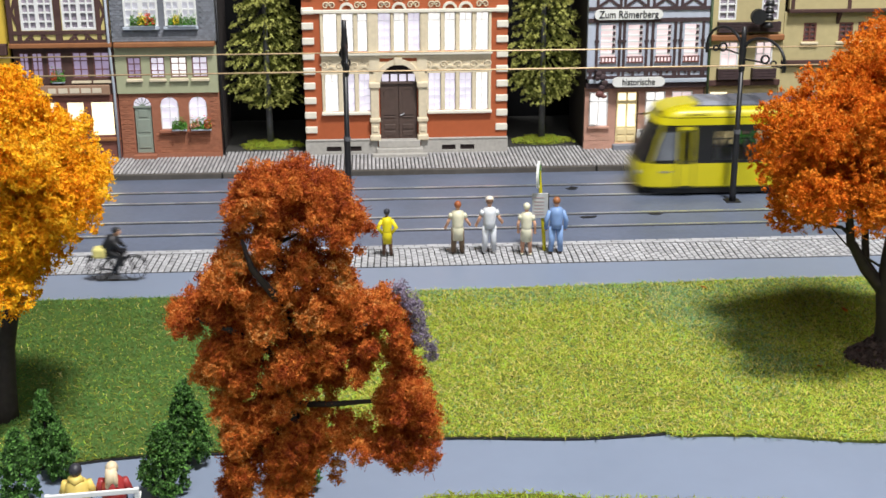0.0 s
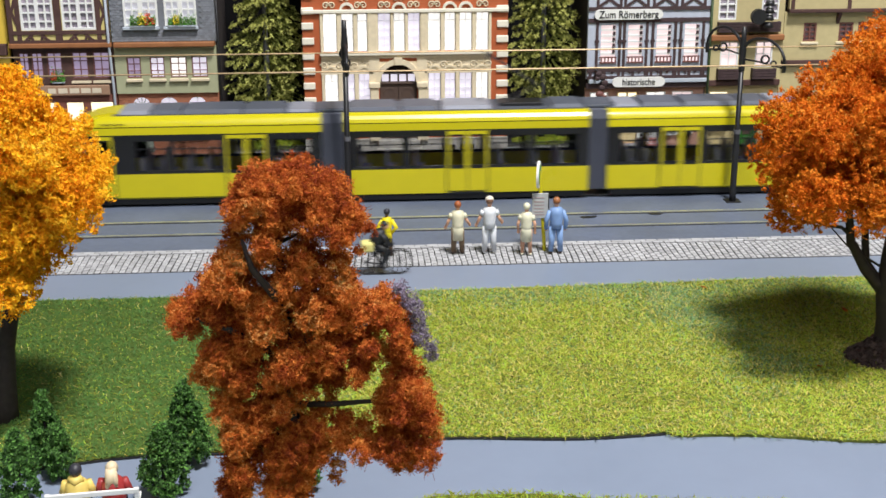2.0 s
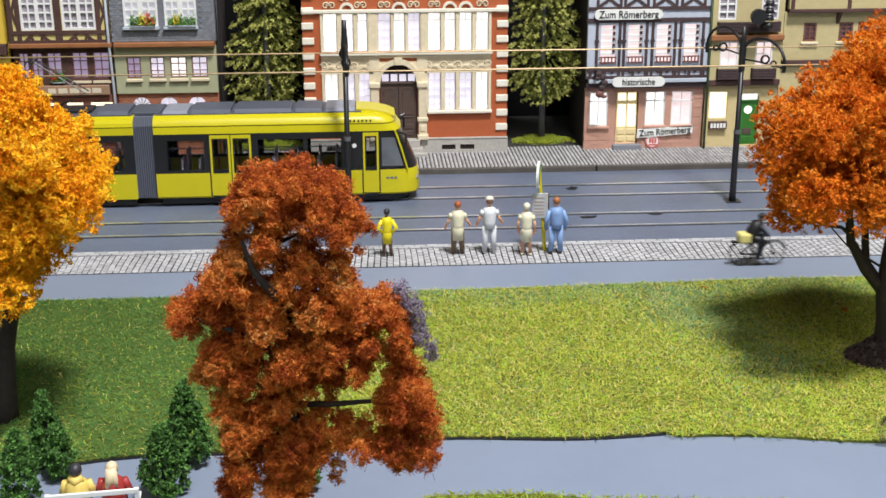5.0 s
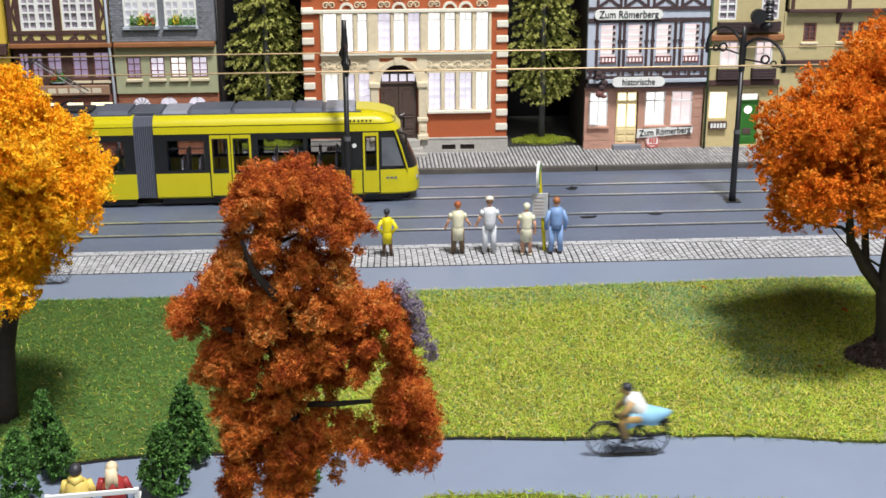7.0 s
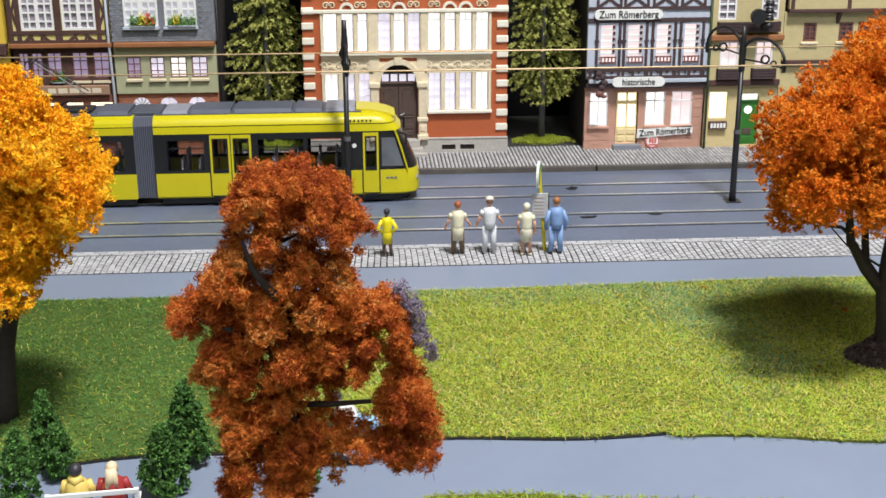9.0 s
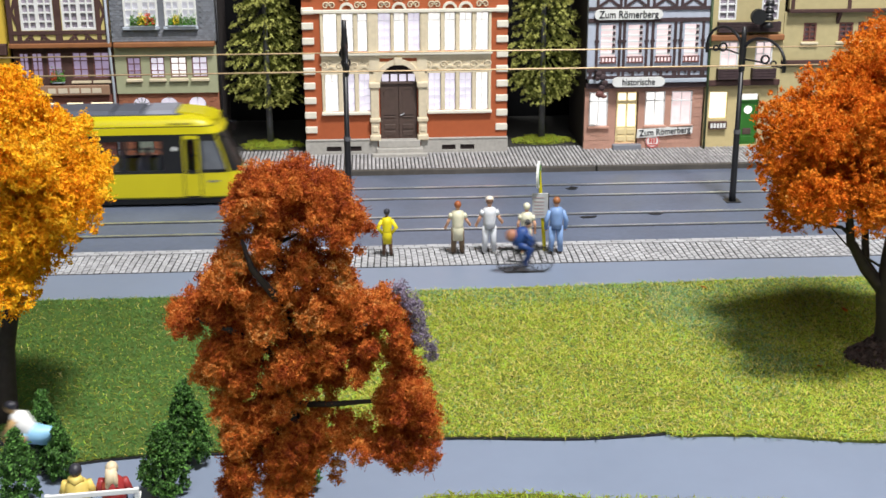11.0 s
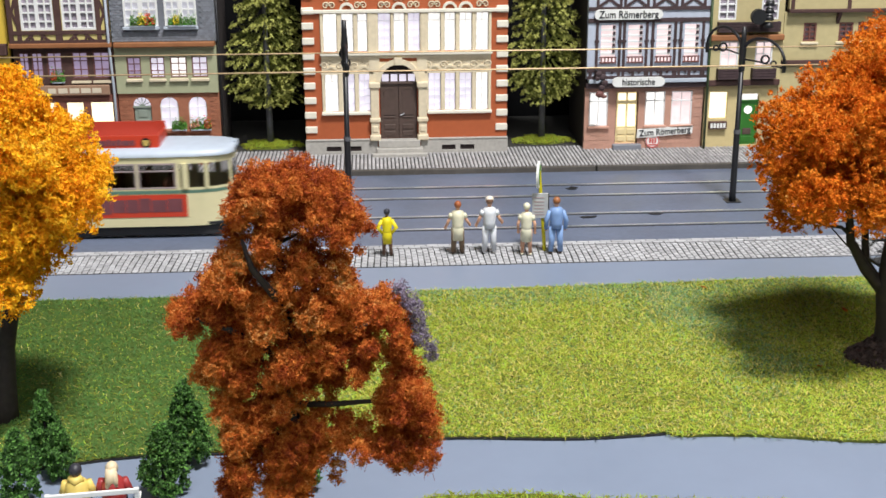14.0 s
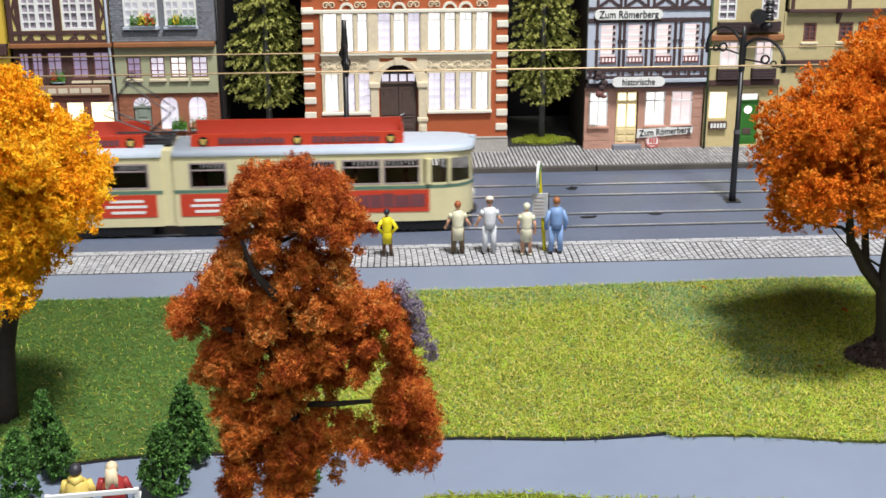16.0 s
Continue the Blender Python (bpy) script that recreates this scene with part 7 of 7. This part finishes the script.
    if dress:
        dm = paint(dress)
        d.limb([(-0.2, 0, 1.2), (-0.3, 0, 1.05), (-0.55, 0, 1.0), (-0.86, 0, 1.06), (-1.0, 0, 1.1)], [0.17, 0.27, 0.24, 0.12, 0.03], dm)
        d.limb([(-0.25, 0, 1.1), (0.0, 0, 0.95), (0.12, 0, 0.82)], [0.24, 0.24, 0.2], dm)
        d.limb([(-0.4, 0, 1.0), (-0.62, 0, 0.86), (-0.72, 0, 0.8)], [0.22, 0.14, 0.05], dm)
    d.done("rider", b)
    return b, wheels


BIKE_SETS = [bicycle("black bicycle with a dark painted rider and a yellow crate", (0.010, 0.010, 0.013), (0.008, 0.008, 0.010), (0.010, 0.010, 0.012), ((0.70, 0.62, 0.22), 0)),
             bicycle("black bicycle with a blue painted rider and a brown bag", (0.015, 0.055, 0.22), (0.015, 0.05, 0.2), (0.02, 0.02, 0.025), ((0.36, 0.16, 0.10), 1)),
             bicycle("black bicycle with a painted rider in a pale blue flowing dress", (0.75, 0.75, 0.74), (0.45, 0.28, 0.10), (0.02, 0.02, 0.03), None, (0.26, 0.50, 0.72), mat("figure_tan", (0.40, 0.25, 0.10), 0.55, var=0.06))]


# ---- masts, wires, stop ----
def mast(x, y, h, arms, label):
    m = thing("catenary_mast", x, y, 0, label, "mast", "overhead line masts")
    ir = M["iron"]
    part("post", Tb([(0, 0, -0.02), (0, 0, 0.4), (0, 0, 2.85), (0, 0, 2.9), (0, 0, h - 1.6)], [0.15, 0.13, 0.125, 0.105, 0.095], 12), ir, m, smooth=True)
    part("collar", Tb([(0, 0, 2.78), (0, 0, 2.94)], 0.14, 12), M["bark_grey"], m)
    part("upper_post", Tb([(0, 0, h - 1.7), (0, 0, h - 1.5), (0, 0, h - 0.9), (0, 0, h - 0.4), (0, 0, h)], [0.12, 0.13, 0.14, 0.10, 0.085], 12), ir, m, smooth=True)
    part("base_plate", B(-0.3, 0.3, -0.3, 0.3, 0.0, 0.03, bevel=0.01), ir, m)
    for ax, ay, zt, ze in arms:
        n = 12
        pts = []
        for k in range(n + 1):
            u = k / n
            z = (h - 1.05) + (zt - (h - 1.05)) * math.sin(math.pi * min(u * 1.15, 1) / 1.35) if u < 0.6 else None
            a = math.pi * u
            pts.append((ax * (1 - math.cos(a)) / 2, ay * (1 - math.cos(a)) / 2, (h - 1.05) * (1 - u) + ze * u + (zt - (h - 1.05)) * math.sin(a)))
        a = part("arm", Tb(pts, [0.07] * 4 + [0.06] * (n - 3), 7), ir, m, "curved cast arm", True)
        part("insulator", Tb([(ax, ay, ze + 0.05), (ax, ay, ze - 0.35)], [0.10, 0.07], 8), ir, a)
        part("registration_rod", Tb([(ax, ay, ze - 0.2), (ax * 0.35, ay * 0.5, ze - 0.1), (0, 0, ze - 0.15)], 0.035, 6), ir, a)
        bm = bmesh.new()
        ring(bm, ax * 0.55, ay * 0.55, ze + 0.0, 0.15, 0.04, 12, 5)
        ring(bm, ax * 0.75, ay * 0.75, ze - 0.1, 0.1, 0.035, 12, 5)
        part("scroll", bm, ir, a)
    return m


mast(-0.93, 46.95, 7.45, [(-0.12, 2.0, 6.75, 6.0), (0.1, -2.0, 6.75, 6.0)], "tall dark iron tram mast standing between the tracks")
mast(14.5, 46.95, 7.0, [(-0.85, 2.0, 6.8, 6.05), (1.0, -2.0, 6.7, 5.9)], "dark iron tram mast with two curved arms between the tracks")
for y in (49.1, 44.8):
    w = solid("contact_wire", Tb([(-120, y, 5.86), (-40, y, 5.86), (-0.9, y, 5.86), (14.5, y, 5.86), (60, y, 5.86), (120, y, 5.86)], 0.032, 6), M["wire"], "taut bronze tram wire hung between the masts", "wire", group="tram wires")


def stop_post():
    s = thing("tram_stop_sign", 6.05, 41.1, 0.04, "leaning yellow tram stop post with a timetable board and edge-on disc", "sign")
    part("post", Tb([(0, 0, 0), (-0.12, 0, 1.5), (-0.25, 0, 2.9)], 0.065, 8), M["yellow_paint"], s)
    b = part("timetable", B(-0.48, 0.08, -0.12, -0.05, 1.22, 2.12, bevel=0.015), M["sign_grey"], s, "scuffed grey timetable board")
    for z in (1.95, 1.8, 1.68, 1.56, 1.44, 1.34):
        part("lettering", B(-0.42, -0.05 - 0.1 * (z % 0.2), -0.13, -0.115, z, z + 0.04), M["ad_grey"], b)
    part("frame_edge", B(0.08, 0.11, -0.13, -0.04, 1.22, 2.12), M["iron"], b)
    d = part("disc", Tb([(-0.04, 0, 0), (0.04, 0, 0)], 0.48, 20), M["sign_white"], s, "round stop disc seen nearly edge-on")
    d.matrix_local = pose(-0.26 * U, -0.02 * U, 2.78 * U, 0, 0, -14)
    part("face", Tb([(-0.05, 0, 0), (-0.045, 0, 0)], 0.40, 20), M["bloom_yellow"], d)
    part("face", Tb([(0.045, 0, 0), (0.05, 0, 0)], 0.36, 20), M["leaf_box"], d)


M["sign_grey"] = mat("sign_grey", (0.42, 0.43, 0.44), 0.6, var=0.2, scale=4, bump=0.05)
stop_post()


def tar_blot(x, y, seed):
    """A lumpy scab of tar and grit on the street beside the rails."""
    rng = random.Random(seed)
    b = thing("tar_blot", x, y, 0, "ragged black scab of tar on the asphalt", "tar patch", "tar patches")
    for k in range(3):
        cx, cy, n = rng.uniform(-0.2, 0.2), rng.uniform(-0.12, 0.12), 11
        poly = [(cx + rng.uniform(0.1, 0.24) * math.cos(6.283 * i / n), cy + rng.uniform(0.05, 0.17) * math.sin(6.283 * i / n)) for i in range(n)]
        part("crust", Pr(poly, -0.01, 0.014 + 0.008 * k, "z"), M["groove"], b)


tar_blot(8.35, 45.1, 1)
tar_blot(11.0, 45.3, 2)
tar_blot(8.4, 49.3, 3)


# ---- setts of the near pavement, and the paving of the far one ----
def lay_setts():
    near = sett_cells(-1.29, 7.74)
    rest = sett_cells(-18.06, -1.29) + sett_cells(7.74, 24)
    shapes = []
    V = [(-.5, -.5, 0), (.5, -.5, 0), (.5, .5, 0), (-.5, .5, 0), (-.5, -.5, .7), (.5, -.5, .7), (.5, .5, .7), (-.5, .5, .7), (-.46, -.47, 1), (.46, -.47, 1), (.46, .47, 1), (-.46, .47, 1)]
    Fs = [(a + i, a + (i + 1) % 4, a + 4 + (i + 1) % 4, a + 4 + i) for a in (0, 4) for i in range(4)] + [(8, 9, 10, 11)]
    me = bpy.data.meshes.new("sett")
    me.from_pydata(V, [], Fs)
    me.materials.append(M["sett"])
    for a, b, c, d, e, f in near[:300]:
        o = new("sett", me)
        o.parent = pave
        o.matrix_local = Matrix.Translation(((a + b) / 2 * U, (c + d) / 2 * U, e * U)) @ Matrix.Diagonal(((b - a) * U, (d - c) * U, (f - e) * U, 1))
    tagged(many_blocks("setts", near[300:] + rest, M["sett_field"], pave, 0.008), "grey cobble setts", kind="stuff")
    cells = []
    for row in range(9):
        y = 52.42 + row * 0.40
        for k in range(-130, 170):
            x = k * 0.175
            cells.append((x + 0.026, x + 0.149, y + 0.004, y + 0.396, 0.15, 0.25 + rngp.uniform(-0.008, 0.008)))
    tagged(many_blocks("paving", cells, M["paving"], bpy.data.objects["pavement_far"]), "narrow grey paving setts", kind="stuff")


lay_setts()


# ---- what moves ----
def glide(table, t):
    ts, xs = zip(*table)
    return float(np.interp(t, ts, xs))


def motions():
    # the yellow tram runs in, brakes, waits and leaves
    nose = [(0.0, 10.75), (0.5, 4.52), (1.0, -1.28), (1.5, -7.65), (2.0, -12.41), (2.5, -16.97), (3.0, -20.81), (3.5, -24.50), (4.0, -27.58),
            (4.2, -28.75), (4.4, -29.58), (4.6, -30.15), (4.8, -30.38), (5.0, -30.42), (9.2, -30.42), (9.3, -30.42)]
    nose += [(t / 10, -30.42 - 2.45 * (t / 10 - 9.3) ** 2) for t in range(96, 121, 2)]
    v0 = nose[-1][1]
    nose += [(12.0 + k, v0 - 13.0 * k) for k in (1, 2, 3, 4)]
    walk(YT, [(t, pose(x * U, 49.09 * U, 0)) for t, x in nose])
    # the old tram comes the other way
    front = [(0.0, -63.5), (13.0, -9.75), (13.5, -7.25), (14.0, -5.05), (14.5, -2.82), (15.0, -0.67), (15.5, 1.55), (16.0, 3.78)]
    walk(OT, [(t, pose(x * U, 44.8 * U, 0)) for t, x in front])
    # three bicycles on hidden drives
    runs = ([(0.0, -8.5), (2.1, 0.72), (2.5, 2.4), (3.0, 4.53), (3.5, 6.70), (4.0, 8.8), (4.2, 9.65), (16.0, 59.8)],
            [(0.0, -40.4), (7.0, -10.95), (7.5, -9.05), (8.0, -7.2), (11.3, 6.42), (11.5, 7.32), (12.0, 9.42), (12.5, 11.58), (12.8, 12.82), (16.0, 26.4)],
            [(0.0, 29.94), (6.3, 8.31), (6.5, 7.60), (7.0, 5.86), (7.5, 4.04), (8.0, 2.44), (8.4, 1.16), (16.0, -29.0)])
    lanes = ((39.05, 0), (38.87, 0), (25.72, 180))
    for (bike, wheels), run, (y, turn) in zip(BIKE_SETS, runs, lanes):
        walk(bike, [(t, pose(x * U, y * U, 0.012 * U, 0, 0, turn)) for t, x in run])
        # wheels roll by the way gone
        for w, x in wheels:
            rows = []
            for k in range(161):
                way = abs(glide(run, k / 10) - run[0][1])
                rows.append((k / 10, pose(x * U, 0, 0.425 * U, 0, math.degrees(way / 0.425), 0)))
            walk(w, rows)


motions()
